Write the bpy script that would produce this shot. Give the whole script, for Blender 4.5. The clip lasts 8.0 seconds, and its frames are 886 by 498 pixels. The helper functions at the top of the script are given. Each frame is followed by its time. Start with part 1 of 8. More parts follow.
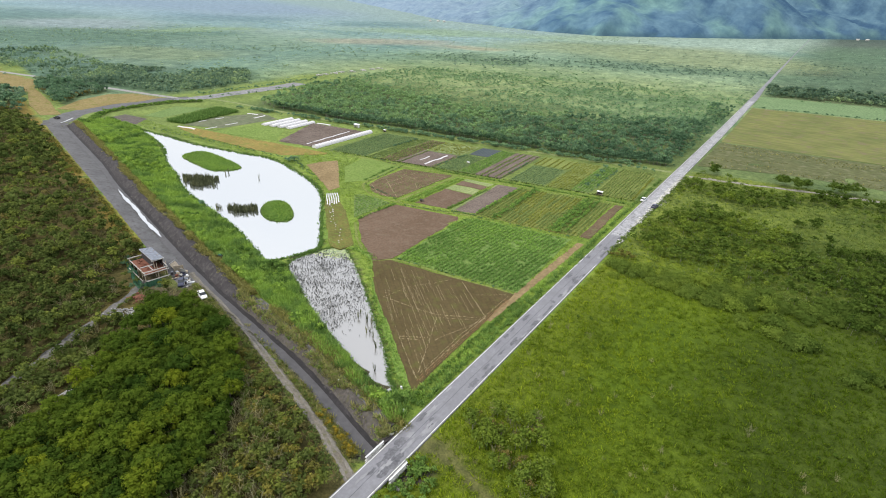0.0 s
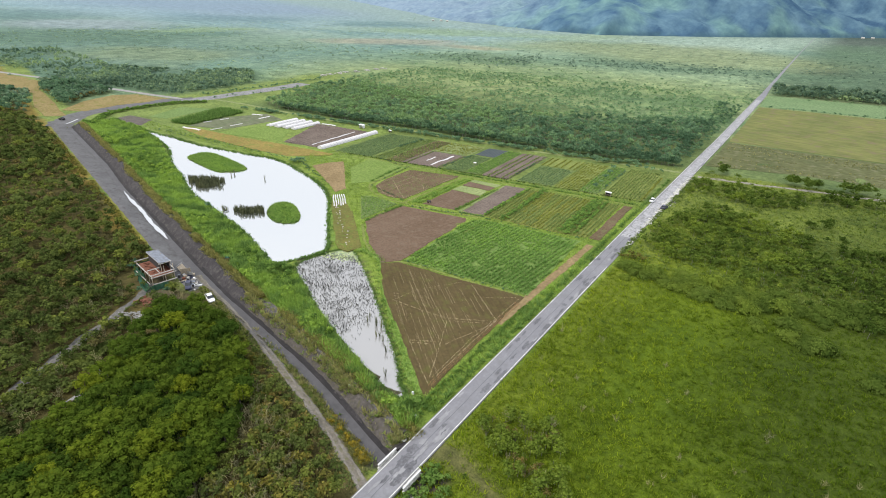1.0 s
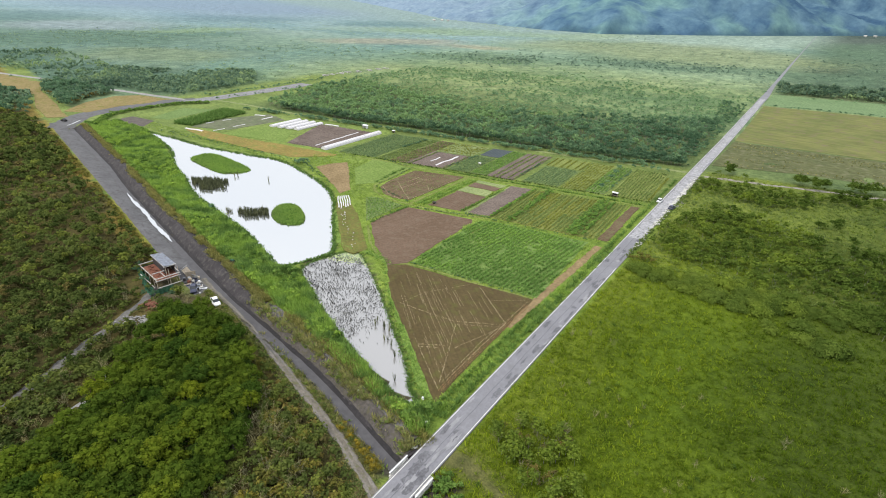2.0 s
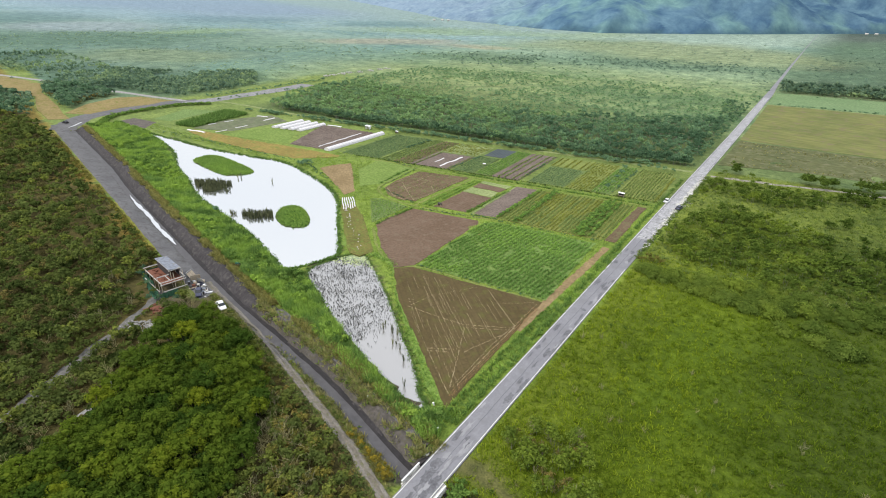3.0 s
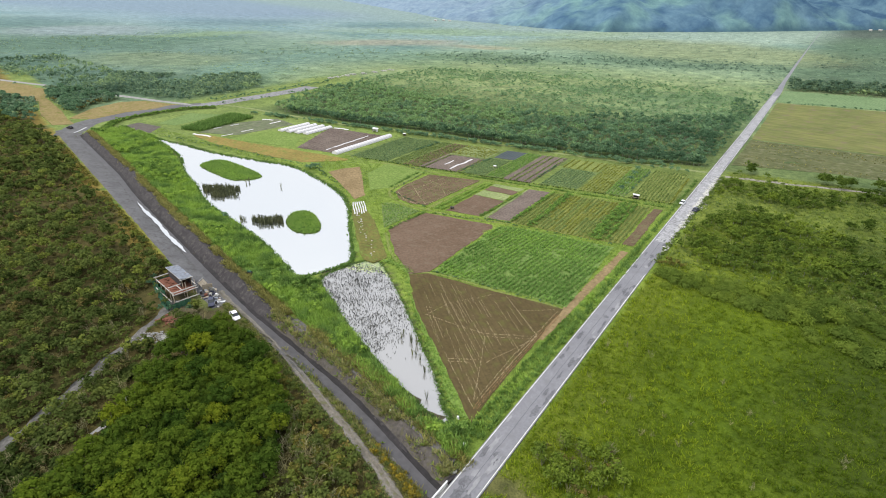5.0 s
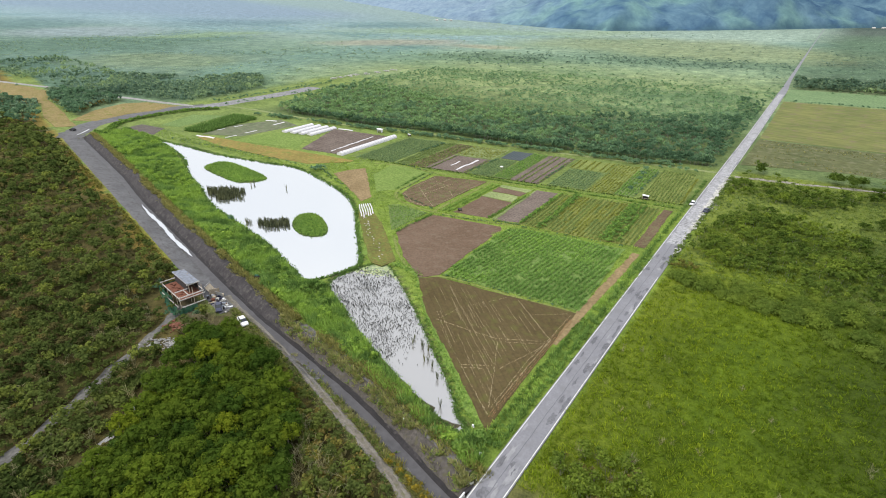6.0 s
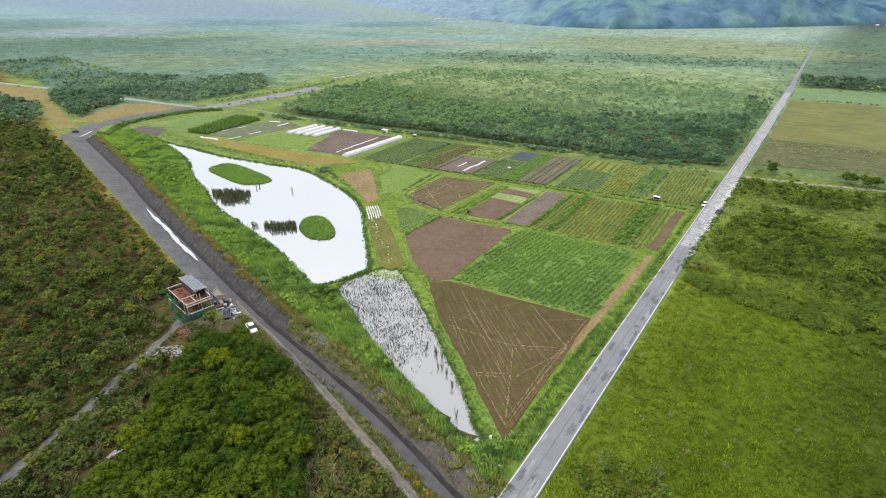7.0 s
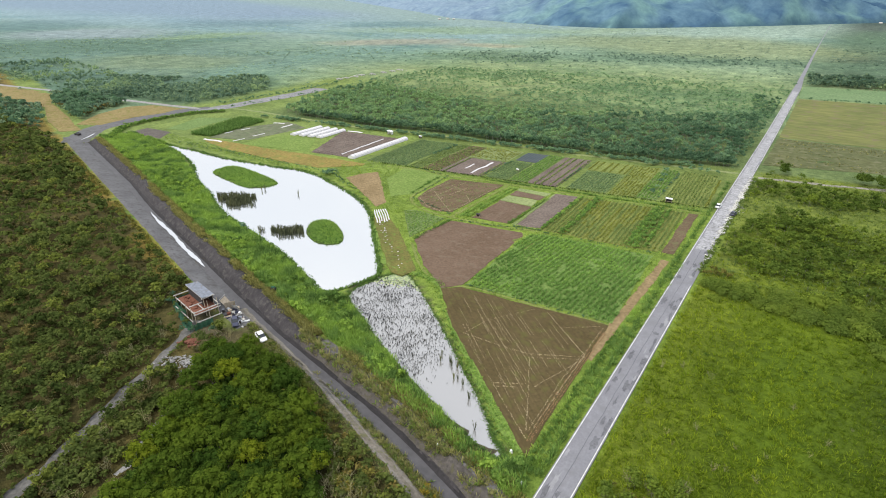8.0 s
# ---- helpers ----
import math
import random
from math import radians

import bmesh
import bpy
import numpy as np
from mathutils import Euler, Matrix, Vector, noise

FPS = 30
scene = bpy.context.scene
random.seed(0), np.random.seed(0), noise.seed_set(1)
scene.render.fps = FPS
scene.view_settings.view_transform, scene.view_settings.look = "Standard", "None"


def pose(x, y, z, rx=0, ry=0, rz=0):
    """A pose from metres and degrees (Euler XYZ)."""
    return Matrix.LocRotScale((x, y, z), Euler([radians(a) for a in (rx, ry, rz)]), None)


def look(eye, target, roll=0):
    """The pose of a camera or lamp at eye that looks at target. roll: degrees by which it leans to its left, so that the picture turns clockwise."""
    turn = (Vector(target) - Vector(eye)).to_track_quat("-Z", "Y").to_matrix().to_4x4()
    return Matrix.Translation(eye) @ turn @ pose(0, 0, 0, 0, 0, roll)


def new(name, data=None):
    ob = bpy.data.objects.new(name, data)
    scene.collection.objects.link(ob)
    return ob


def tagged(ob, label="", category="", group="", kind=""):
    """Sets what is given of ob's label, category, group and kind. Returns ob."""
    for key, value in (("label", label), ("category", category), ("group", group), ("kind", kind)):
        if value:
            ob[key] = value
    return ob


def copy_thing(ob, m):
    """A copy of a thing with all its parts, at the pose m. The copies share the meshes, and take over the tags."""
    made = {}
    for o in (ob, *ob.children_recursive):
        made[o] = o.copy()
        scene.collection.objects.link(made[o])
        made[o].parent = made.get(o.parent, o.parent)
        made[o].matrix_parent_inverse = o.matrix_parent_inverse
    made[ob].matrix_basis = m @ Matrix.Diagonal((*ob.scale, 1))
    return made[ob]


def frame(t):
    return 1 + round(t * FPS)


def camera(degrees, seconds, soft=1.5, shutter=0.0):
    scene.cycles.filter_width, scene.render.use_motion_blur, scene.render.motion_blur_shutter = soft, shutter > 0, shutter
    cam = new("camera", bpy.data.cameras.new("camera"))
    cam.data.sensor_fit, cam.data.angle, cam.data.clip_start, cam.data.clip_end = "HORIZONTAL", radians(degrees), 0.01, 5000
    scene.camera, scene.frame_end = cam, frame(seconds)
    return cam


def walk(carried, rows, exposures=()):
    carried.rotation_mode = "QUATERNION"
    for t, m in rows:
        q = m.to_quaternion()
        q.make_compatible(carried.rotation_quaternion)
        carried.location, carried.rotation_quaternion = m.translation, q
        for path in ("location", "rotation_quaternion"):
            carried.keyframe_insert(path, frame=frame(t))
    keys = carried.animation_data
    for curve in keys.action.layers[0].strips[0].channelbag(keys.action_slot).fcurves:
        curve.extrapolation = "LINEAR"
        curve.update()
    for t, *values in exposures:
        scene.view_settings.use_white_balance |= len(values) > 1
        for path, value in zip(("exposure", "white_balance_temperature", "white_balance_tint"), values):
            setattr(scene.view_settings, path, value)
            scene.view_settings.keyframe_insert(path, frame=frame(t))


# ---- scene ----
cam = camera(78.3, 8.0, soft=1.0)
PATH = [
    (0.0, look((47.529, -54.090, 76.082), (-3.339, 20.448, 32.992), 1.95)),
    (0.5, look((46.218, -53.920, 76.046), (-4.843, 20.474, 32.938), 1.83)),
    (1.0, look((44.915, -53.718, 75.996), (-6.315, 20.526, 32.830), 1.74)),
    (1.5, look((43.601, -53.478, 75.933), (-7.699, 20.694, 32.727), 1.64)),
    (3.0, look((39.645, -52.942, 75.669), (-11.757, 21.128, 32.409), 1.27)),
    (3.5, look((38.331, -52.785, 75.659), (-13.122, 21.249, 32.398), 1.11)),
    (4.0, look((37.005, -52.638, 75.659), (-14.537, 21.335, 32.400), 1.01)),
    (4.5, look((35.524, -52.469, 75.636), (-16.072, 21.484, 32.407), 0.84)),
    (6.0, look((30.532, -51.612, 75.437), (-21.305, 22.153, 32.174), 0.41)),
    (6.5, look((28.567, -51.188, 75.410), (-23.336, 22.484, 32.069), 0.26)),
    (7.0, look((26.412, -50.657, 75.362), (-25.554, 22.938, 31.965), 0.14)),
    (7.5, look((24.101, -50.060, 75.308), (-27.939, 23.478, 31.902), -0.03)),
    (8.0, look((21.783, -49.451, 75.260), (-30.308, 24.031, 31.822), -0.11)),
]
walk(cam, PATH, exposures=[(0.0, 0.5), (8.0, 0.5)])

# ---- sky and light: a bright overcast day ----
SUN_ELEVATION, SUN_TURN = 52.0, 215.0
world = bpy.data.worlds.new("overcast_sky")
scene.world = world
world.use_nodes = True
wn, wl = world.node_tree.nodes, world.node_tree.links
wn.clear()
sky = wn.new("ShaderNodeTexSky")
sky.sky_type, sky.sun_disc = "NISHITA", False
sky.sun_elevation, sky.sun_rotation = radians(SUN_ELEVATION), radians(SUN_TURN)
sky.air_density, sky.dust_density, sky.ozone_density = 1.2, 6.0, 1.0
sky_bg = wn.new("ShaderNodeBackground")
sky_bg.inputs["Strength"].default_value = 0.09
wl.new(sky.outputs[0], sky_bg.inputs["Color"])
cloud_co = wn.new("ShaderNodeTexCoord")
cloud_noise = wn.new("ShaderNodeTexNoise")
cloud_noise.inputs["Scale"].default_value, cloud_noise.inputs["Detail"].default_value = 2.2, 5.0
wl.new(cloud_co.outputs["Generated"], cloud_noise.inputs["Vector"])
cloud_ramp = wn.new("ShaderNodeValToRGB")
cloud_ramp.color_ramp.elements[0].position, cloud_ramp.color_ramp.elements[1].position = 0.25, 0.75
cloud_ramp.color_ramp.elements[0].color = (0.74, 0.79, 0.88, 1)
cloud_ramp.color_ramp.elements[1].color = (0.97, 0.98, 1.0, 1)
wl.new(cloud_noise.outputs["Fac"], cloud_ramp.inputs["Fac"])
cloud_bg = wn.new("ShaderNodeBackground")
cloud_bg.inputs["Strength"].default_value = 1.25
wl.new(cloud_ramp.outputs["Color"], cloud_bg.inputs["Color"])
sky_mix = wn.new("ShaderNodeMixShader")
sky_mix.inputs["Fac"].default_value = 0.78
wl.new(sky_bg.outputs[0], sky_mix.inputs[1])
wl.new(cloud_bg.outputs[0], sky_mix.inputs[2])
sky_out = wn.new("ShaderNodeOutputWorld")
wl.new(sky_mix.outputs[0], sky_out.inputs["Surface"])

sun_data = bpy.data.lights.new("sun", "SUN")
sun_data.energy, sun_data.angle, sun_data.color = 1.5, radians(14), (1.0, 0.96, 0.9)
sun = new("sun", sun_data)
sun.matrix_world = look((0, 0, 300), Vector((0, 0, 300)) - Vector((
    math.sin(radians(SUN_TURN)) * math.cos(radians(SUN_ELEVATION)),
    math.cos(radians(SUN_TURN)) * math.cos(radians(SUN_ELEVATION)), math.sin(radians(SUN_ELEVATION)))))


# ---- materials ----
def shader(name, rough=0.8, spec=0.3):
    """An empty material with a Principled surface: nodes, links and the surface."""
    m = bpy.data.materials.new(name)
    m.use_nodes = True
    n, l = m.node_tree.nodes, m.node_tree.links
    p = n["Principled BSDF"]
    p.inputs["Roughness"].default_value = rough
    p.inputs["Specular IOR Level"].default_value = spec
    return m, n, l, p


def noise_of(n, l, scale, detail=4.0, stretch=(1, 1, 1), turn=0.0, rough=0.6):
    """A noise at real-world size; scale in features a metre."""
    geo = n.new("ShaderNodeNewGeometry")
    mapping = n.new("ShaderNodeMapping")
    mapping.inputs["Scale"].default_value = stretch
    mapping.inputs["Rotation"].default_value = (0, 0, turn)
    tex = n.new("ShaderNodeTexNoise")
    tex.inputs["Scale"].default_value, tex.inputs["Detail"].default_value = scale, detail
    tex.inputs["Roughness"].default_value = rough
    l.new(geo.outputs["Position"], mapping.inputs["Vector"])
    l.new(mapping.outputs[0], tex.inputs["Vector"])
    return tex.outputs["Fac"]


def ramp_of(n, l, fac, stops):
    r = n.new("ShaderNodeValToRGB")
    e = r.color_ramp.elements
    while len(e) < len(stops):
        e.new(0.5)
    for k, (at, c) in enumerate(stops):
        e[k].position, e[k].color = at, (*c, 1)
    l.new(fac, r.inputs["Fac"])
    return r.outputs["Color"]


def mix_of(n, l, a, b, fac, mode="MIX"):
    x = n.new("ShaderNodeMix")
    x.data_type, x.blend_type = "RGBA", mode
    for sock, v in ((x.inputs[0], fac), (x.inputs[6], a), (x.inputs[7], b)):
        if isinstance(v, (int, float)):
            sock.default_value = v
        elif isinstance(v, tuple):
            sock.default_value = (*v, 1)
        else:
            l.new(v, sock)
    return x.outputs[2]


def bump_of(n, l, p, height, strength, distance):
    b = n.new("ShaderNodeBump")
    b.inputs["Strength"].default_value, b.inputs["Distance"].default_value = strength, distance
    l.new(height, b.inputs["Height"])
    l.new(b.outputs[0], p.inputs["Normal"])


def surface(name, low, high, big=0.06, small=1.2, rough=0.85, relief=0.1, spec=0.2, stain=None, stretch=(1, 1, 1), turn=0.0, metal=0.0, contrast=1.0):
    """A matt natural surface: two colours mixed by a large and a small noise, with stains and relief."""
    m, n, l, p = shader(name, rough, spec)
    p.inputs["Metallic"].default_value = metal
    a = noise_of(n, l, big, 5.0)
    b = noise_of(n, l, small, 6.0, stretch, turn)
    base = ramp_of(n, l, a, [(0.3, low), (0.7, high)])
    grain = ramp_of(n, l, b, [(0.25, (1 - 0.45 * contrast,) * 3), (0.75, (1 + 0.35 * contrast,) * 3)])
    col = mix_of(n, l, base, grain, 1.0, "MULTIPLY")
    if stain:
        c = noise_of(n, l, big * 4.3, 6.0)
        mask = ramp_of(n, l, c, [(0.52, (0, 0, 0)), (0.66, (1, 1, 1))])
        col = mix_of(n, l, col, stain, mask)
    l.new(col, p.inputs["Base Color"])
    if relief:
        bump_of(n, l, p, b, 0.8, relief)
    return m


def plain(name, color, rough=0.6, spec=0.4, metal=0.0, wear=0.15, scale=3.0):
    """Paint, plastic or metal with faint dirt."""
    m, n, l, p = shader(name, rough, spec)
    p.inputs["Metallic"].default_value = metal
    b = noise_of(n, l, scale, 6.0)
    g = ramp_of(n, l, b, [(0.3, (1 - wear,) * 3), (0.7, (1 + wear * 0.4,) * 3)])
    l.new(mix_of(n, l, color, g, 1.0, "MULTIPLY"), p.inputs["Base Color"])
    return m


def leaf(name, dark, mid, light, through_light=0.35, tint=True):
    """Foliage: a colour for each leaf spray, shifted plant by plant, with light passing through."""
    m = bpy.data.materials.new(name)
    m.use_nodes = True
    n, l = m.node_tree.nodes, m.node_tree.links
    n.clear()
    geo = n.new("ShaderNodeNewGeometry")
    col = ramp_of(n, l, geo.outputs["Random Per Island"], [(0.0, dark), (0.5, mid), (1.0, light)])
    if tint:
        at = n.new("ShaderNodeAttribute")
        at.attribute_name = "tint"
        shift = ramp_of(n, l, at.outputs["Fac"], [(0.0, (0.5, 0.56, 0.55)), (0.5, (1, 1, 1)), (1.0, (1.5, 1.38, 1.05))])
    else:
        info = n.new("ShaderNodeObjectInfo")
        shift = ramp_of(n, l, info.outputs["Random"], [(0.0, (0.52, 0.66, 0.75)), (0.5, (0.95, 1, 0.95)), (0.9, (1.35, 1.3, 1.0)), (1.0, (1.9, 1.6, 0.95))])
    col = mix_of(n, l, col, shift, 1.0, "MULTIPLY")
    d = n.new("ShaderNodeBsdfDiffuse")
    t = n.new("ShaderNodeBsdfTranslucent")
    x = n.new("ShaderNodeMixShader")
    o = n.new("ShaderNodeOutputMaterial")
    x.inputs["Fac"].default_value = through_light
    l.new(col, d.inputs["Color"])
    l.new(col, t.inputs["Color"])
    l.new(d.outputs[0], x.inputs[1])
    l.new(t.outputs[0], x.inputs[2])
    l.new(x.outputs[0], o.inputs["Surface"])
    return m


def land():
    """The ground sheet: cover colours, far haze included, carried by the mesh, broken up by tufts and clods."""
    m, n, l, p = shader("land", 0.95, 0.1)
    at = n.new("ShaderNodeAttribute")
    at.attribute_name = "cover"
    a = noise_of(n, l, 0.05, 6.0)
    b = noise_of(n, l, 0.45, 6.0)
    c = noise_of(n, l, 2.6, 5.0)
    col = mix_of(n, l, at.outputs["Color"], ramp_of(n, l, a, [(0.3, (0.72, 0.74, 0.7)), (0.7, (1.28, 1.25, 1.15))]), 1.0, "MULTIPLY")
    col = mix_of(n, l, col, ramp_of(n, l, b, [(0.3, (0.62, 0.66, 0.62)), (0.7, (1.35, 1.3, 1.2))]), 1.0, "MULTIPLY")
    col = mix_of(n, l, col, ramp_of(n, l, c, [(0.25, (0.6, 0.62, 0.6)), (0.75, (1.4, 1.36, 1.3))]), 1.0, "MULTIPLY")
    e = noise_of(n, l, 0.13, 5.0, (1, 0.6, 1), 0.0, 0.7)
    shrubby = mix_of(n, l, col, ramp_of(n, l, e, [(0.34, (0.66, 0.72, 0.72)), (0.5, (0.97, 0.97, 0.96)), (0.68, (1.32, 1.26, 1.18))]), 1.0, "MULTIPLY")
    col = mix_of(n, l, col, shrubby, at.outputs["Alpha"])
    l.new(col, p.inputs["Base Color"])
    bump_of(n, l, p, c, 0.9, 0.35)
    return m


def water(name, tone, shine=0.62):
    """Still water under a white sky."""
    m = bpy.data.materials.new(name)
    m.use_nodes = True
    n, l = m.node_tree.nodes, m.node_tree.links
    n.clear()
    d = n.new("ShaderNodeBsdfDiffuse")
    d.inputs["Color"].default_value = (*tone, 1)
    gl = n.new("ShaderNodeBsdfGlossy")
    gl.inputs["Roughness"].default_value = 0.06
    gl.inputs["Color"].default_value = (1, 1, 1, 1)
    ripple = noise_of(n, l, 0.8, 3.0)
    b = n.new("ShaderNodeBump")
    b.inputs["Strength"].default_value, b.inputs["Distance"].default_value = 0.12, 0.03
    l.new(ripple, b.inputs["Height"])
    l.new(b.outputs[0], gl.inputs["Normal"])
    x = n.new("ShaderNodeMixShader")
    x.inputs["Fac"].default_value = shine
    o = n.new("ShaderNodeOutputMaterial")
    l.new(d.outputs[0], x.inputs[1])
    l.new(gl.outputs[0], x.inputs[2])
    l.new(x.outputs[0], o.inputs["Surface"])
    return m


def hill_cover():
    """Far forest on the hills: haze-blue cover colours carried by the mesh, broken up by tree crowns."""
    m, n, l, p = shader("hazy_hill_forest", 1.0, 0.0)
    at = n.new("ShaderNodeAttribute")
    at.attribute_name = "cover"
    a = noise_of(n, l, 0.035, 5.0, (1, 0.9, 1))
    b = noise_of(n, l, 0.11, 4.0, (1, 0.9, 1))
    col = mix_of(n, l, at.outputs["Color"], ramp_of(n, l, a, [(0.3, (0.78, 0.82, 0.88)), (0.7, (1.22, 1.2, 1.12))]), 1.0, "MULTIPLY")
    col = mix_of(n, l, col, ramp_of(n, l, b, [(0.3, (0.85, 0.87, 0.9)), (0.7, (1.15, 1.14, 1.1))]), 1.0, "MULTIPLY")
    l.new(col, p.inputs["Base Color"])
    return m


RUT = surface("trodden_dirt", (0.15, 0.138, 0.118), (0.22, 0.203, 0.178), 0.3, 2.0, 0.95, 0.03, 0.1, stain=(0.15, 0.14, 0.12))
LAND = land()
WATER = water("pond_water", (0.16, 0.17, 0.16), 0.61)
MARSH_WATER = water("shallow_water", (0.19, 0.184, 0.176), 0.3)
ASPHALT = surface("worn_asphalt", (0.165, 0.165, 0.18), (0.21, 0.21, 0.226), 0.1, 2.6, 0.75, 0.01, 0.3, stain=(0.165, 0.165, 0.175), contrast=0.45)
GREEN_PATH = surface("bright_grass_path", (0.125, 0.2, 0.04), (0.165, 0.24, 0.055), 0.1, 1.3, 0.95, 0.1, 0.1)
PALE_PATCH = surface("pale_asphalt_patch", (0.215, 0.215, 0.225), (0.265, 0.265, 0.275), 0.3, 2.5, 0.8, 0.01, 0.3, contrast=0.4)
PATCH = surface("dark_patch", (0.1, 0.1, 0.11), (0.15, 0.15, 0.16), 0.3, 2.5, 0.8, 0.01, 0.3)
LINE = plain("road_paint", (0.66, 0.66, 0.62), 0.7, 0.2, wear=0.3, scale=0.8)
GRAVEL = surface("grey_gravel", (0.092, 0.091, 0.094), (0.138, 0.137, 0.14), 0.12, 1.8, 0.85, 0.04, 0.2, stain=(0.075, 0.072, 0.07), contrast=0.6)
PEAT = surface("dark_peat_bank", (0.034, 0.031, 0.033), (0.062, 0.057, 0.058), 0.2, 1.3, 0.9, 0.12, 0.2, stain=(0.08, 0.073, 0.068), stretch=(1, 0.4, 1), turn=0.25)
SPOIL = surface("dry_grey_spoil", (0.105, 0.1, 0.1), (0.165, 0.158, 0.155), 0.3, 1.8, 0.95, 0.1, 0.1, stain=(0.1, 0.095, 0.05))
DRY_BANK = surface("grey_brown_bank", (0.068, 0.061, 0.055), (0.105, 0.095, 0.085), 0.25, 1.8, 0.95, 0.12, 0.1, stain=(0.085, 0.08, 0.05))
SILT = surface("wet_silt", (0.055, 0.053, 0.056), (0.085, 0.082, 0.086), 0.15, 0.9, 0.6, 0.03, 0.35, contrast=0.5)
TRACK = surface("dirt_track", (0.125, 0.11, 0.088), (0.185, 0.168, 0.142), 0.2, 1.4, 0.95, 0.06, 0.1, stain=(0.12, 0.12, 0.06))
SOIL = surface("bare_soil", (0.105, 0.075, 0.045), (0.145, 0.105, 0.065), 0.07, 1.5, 0.95, 0.1, 0.1, stain=(0.13, 0.125, 0.06))
SOIL_RED = surface("reddish_soil", (0.115, 0.078, 0.052), (0.15, 0.105, 0.075), 0.09, 1.3, 0.95, 0.08, 0.1, stain=(0.15, 0.112, 0.08), contrast=0.6)
SOIL_WET = surface("damp_brown_soil", (0.068, 0.05, 0.02), (0.1, 0.075, 0.034), 0.08, 1.2, 0.9, 0.1, 0.15, stain=(0.09, 0.083, 0.026), contrast=0.7)
SOIL_MAUVE = surface("mauve_grey_soil", (0.125, 0.098, 0.082), (0.175, 0.142, 0.12), 0.1, 1.2, 0.95, 0.1, 0.1)
TAN = surface("tan_bare_earth", (0.185, 0.135, 0.068), (0.262, 0.195, 0.105), 0.1, 1.0, 0.95, 0.08, 0.1)
OCHRE = surface("ochre_dry_grass", (0.19, 0.15, 0.06), (0.255, 0.2, 0.09), 0.06, 0.9, 0.95, 0.1, 0.1, stain=(0.13, 0.14, 0.03))
TURF = surface("mown_turf", (0.115, 0.18, 0.055), (0.155, 0.222, 0.075), 0.08, 1.0, 0.95, 0.08, 0.1)
TURF_FRESH = surface("fresh_turf", (0.13, 0.195, 0.045), (0.17, 0.235, 0.06), 0.08, 1.0, 0.95, 0.1, 0.1, stain=(0.11, 0.17, 0.035))
OCHRE_STRIP = surface("ochre_flowering_grass", (0.18, 0.148, 0.045), (0.26, 0.2, 0.062), 0.06, 0.9, 0.95, 0.1, 0.1, stain=(0.14, 0.17, 0.04))
CORN_SOIL = surface("crop_soil", (0.115, 0.185, 0.05), (0.155, 0.225, 0.06), 0.1, 1.3, 0.95, 0.1, 0.1)
COOL_TURF = surface("cool_green_turf", (0.12, 0.19, 0.085), (0.155, 0.225, 0.105), 0.05, 0.6, 0.95, 0.1, 0.1)
TURF_PALE = surface("pale_turf", (0.18, 0.23, 0.09), (0.24, 0.28, 0.12), 0.08, 1.0, 0.95, 0.08, 0.1)
BED_GREEN = surface("vegetable_bed", (0.11, 0.16, 0.055), (0.16, 0.205, 0.075), 0.1, 1.3, 0.95, 0.12, 0.1)
BED_YELLOW = surface("yellow_green_bed", (0.145, 0.18, 0.048), (0.195, 0.225, 0.066), 0.1, 1.3, 0.95, 0.12, 0.1)
BED_OLIVE = surface("olive_bed", (0.15, 0.18, 0.045), (0.2, 0.215, 0.06), 0.1, 1.3, 0.95, 0.12, 0.1)
NETTING = surface("dark_netting", (0.05, 0.065, 0.07), (0.07, 0.085, 0.09), 0.1, 2.0, 0.8, 0.02, 0.2, contrast=0.4)
STUBBLE = surface("field_stubble", (0.078, 0.092, 0.038), (0.115, 0.12, 0.052), 0.06, 0.6, 0.95, 0.15, 0.1, stain=(0.145, 0.145, 0.08), stretch=(0.5, 1, 1))
PASTURE = surface("yellow_pasture", (0.108, 0.128, 0.041), (0.172, 0.175, 0.059), 0.035, 0.22, 0.95, 0.15, 0.1, stain=(0.15, 0.13, 0.07), stretch=(0.35, 1.6, 1), contrast=0.8)
CONCRETE = surface("weathered_concrete", (0.42, 0.41, 0.38), (0.58, 0.57, 0.53), 0.4, 3.0, 0.85, 0.01, 0.2, stain=(0.25, 0.25, 0.22))
FILM = plain("white_poly_film", (0.6, 0.585, 0.59), 0.45, 0.4, wear=0.12, scale=1.2)
PALE = plain("pale_dry_clods", (0.4, 0.33, 0.21), 0.95, 0.1, wear=0.3)
BARK = surface("bark", (0.09, 0.075, 0.06), (0.2, 0.18, 0.15), 0.8, 4.0, 0.95, 0.02, 0.1)
BARK_PALE = surface("pale_bark", (0.16, 0.15, 0.12), (0.28, 0.27, 0.24), 0.8, 4.0, 0.95, 0.02, 0.1)
WHITE = plain("white_paint", (0.78, 0.79, 0.8), 0.4, 0.5)
BLACK = plain("black_rubber", (0.02, 0.02, 0.022), 0.8, 0.3)
GLASS_DARK = plain("dark_car_glass", (0.02, 0.025, 0.03), 0.08, 0.6, wear=0.05)
NAVY = plain("dark_blue_paint", (0.03, 0.035, 0.07), 0.4, 0.5)
ZINC = plain("zinc_sheet", (0.22, 0.24, 0.28), 0.55, 0.4, 0.2, 0.45, 1.3)
TIMBER = surface("raw_timber", (0.35, 0.29, 0.21), (0.5, 0.43, 0.33), 1.0, 4.0, 0.85, 0.01, 0.2)
TERRACOTTA = surface("red_brown_earth_floor", (0.14, 0.06, 0.04), (0.21, 0.095, 0.065), 0.6, 3.0, 0.9, 0.03, 0.1)
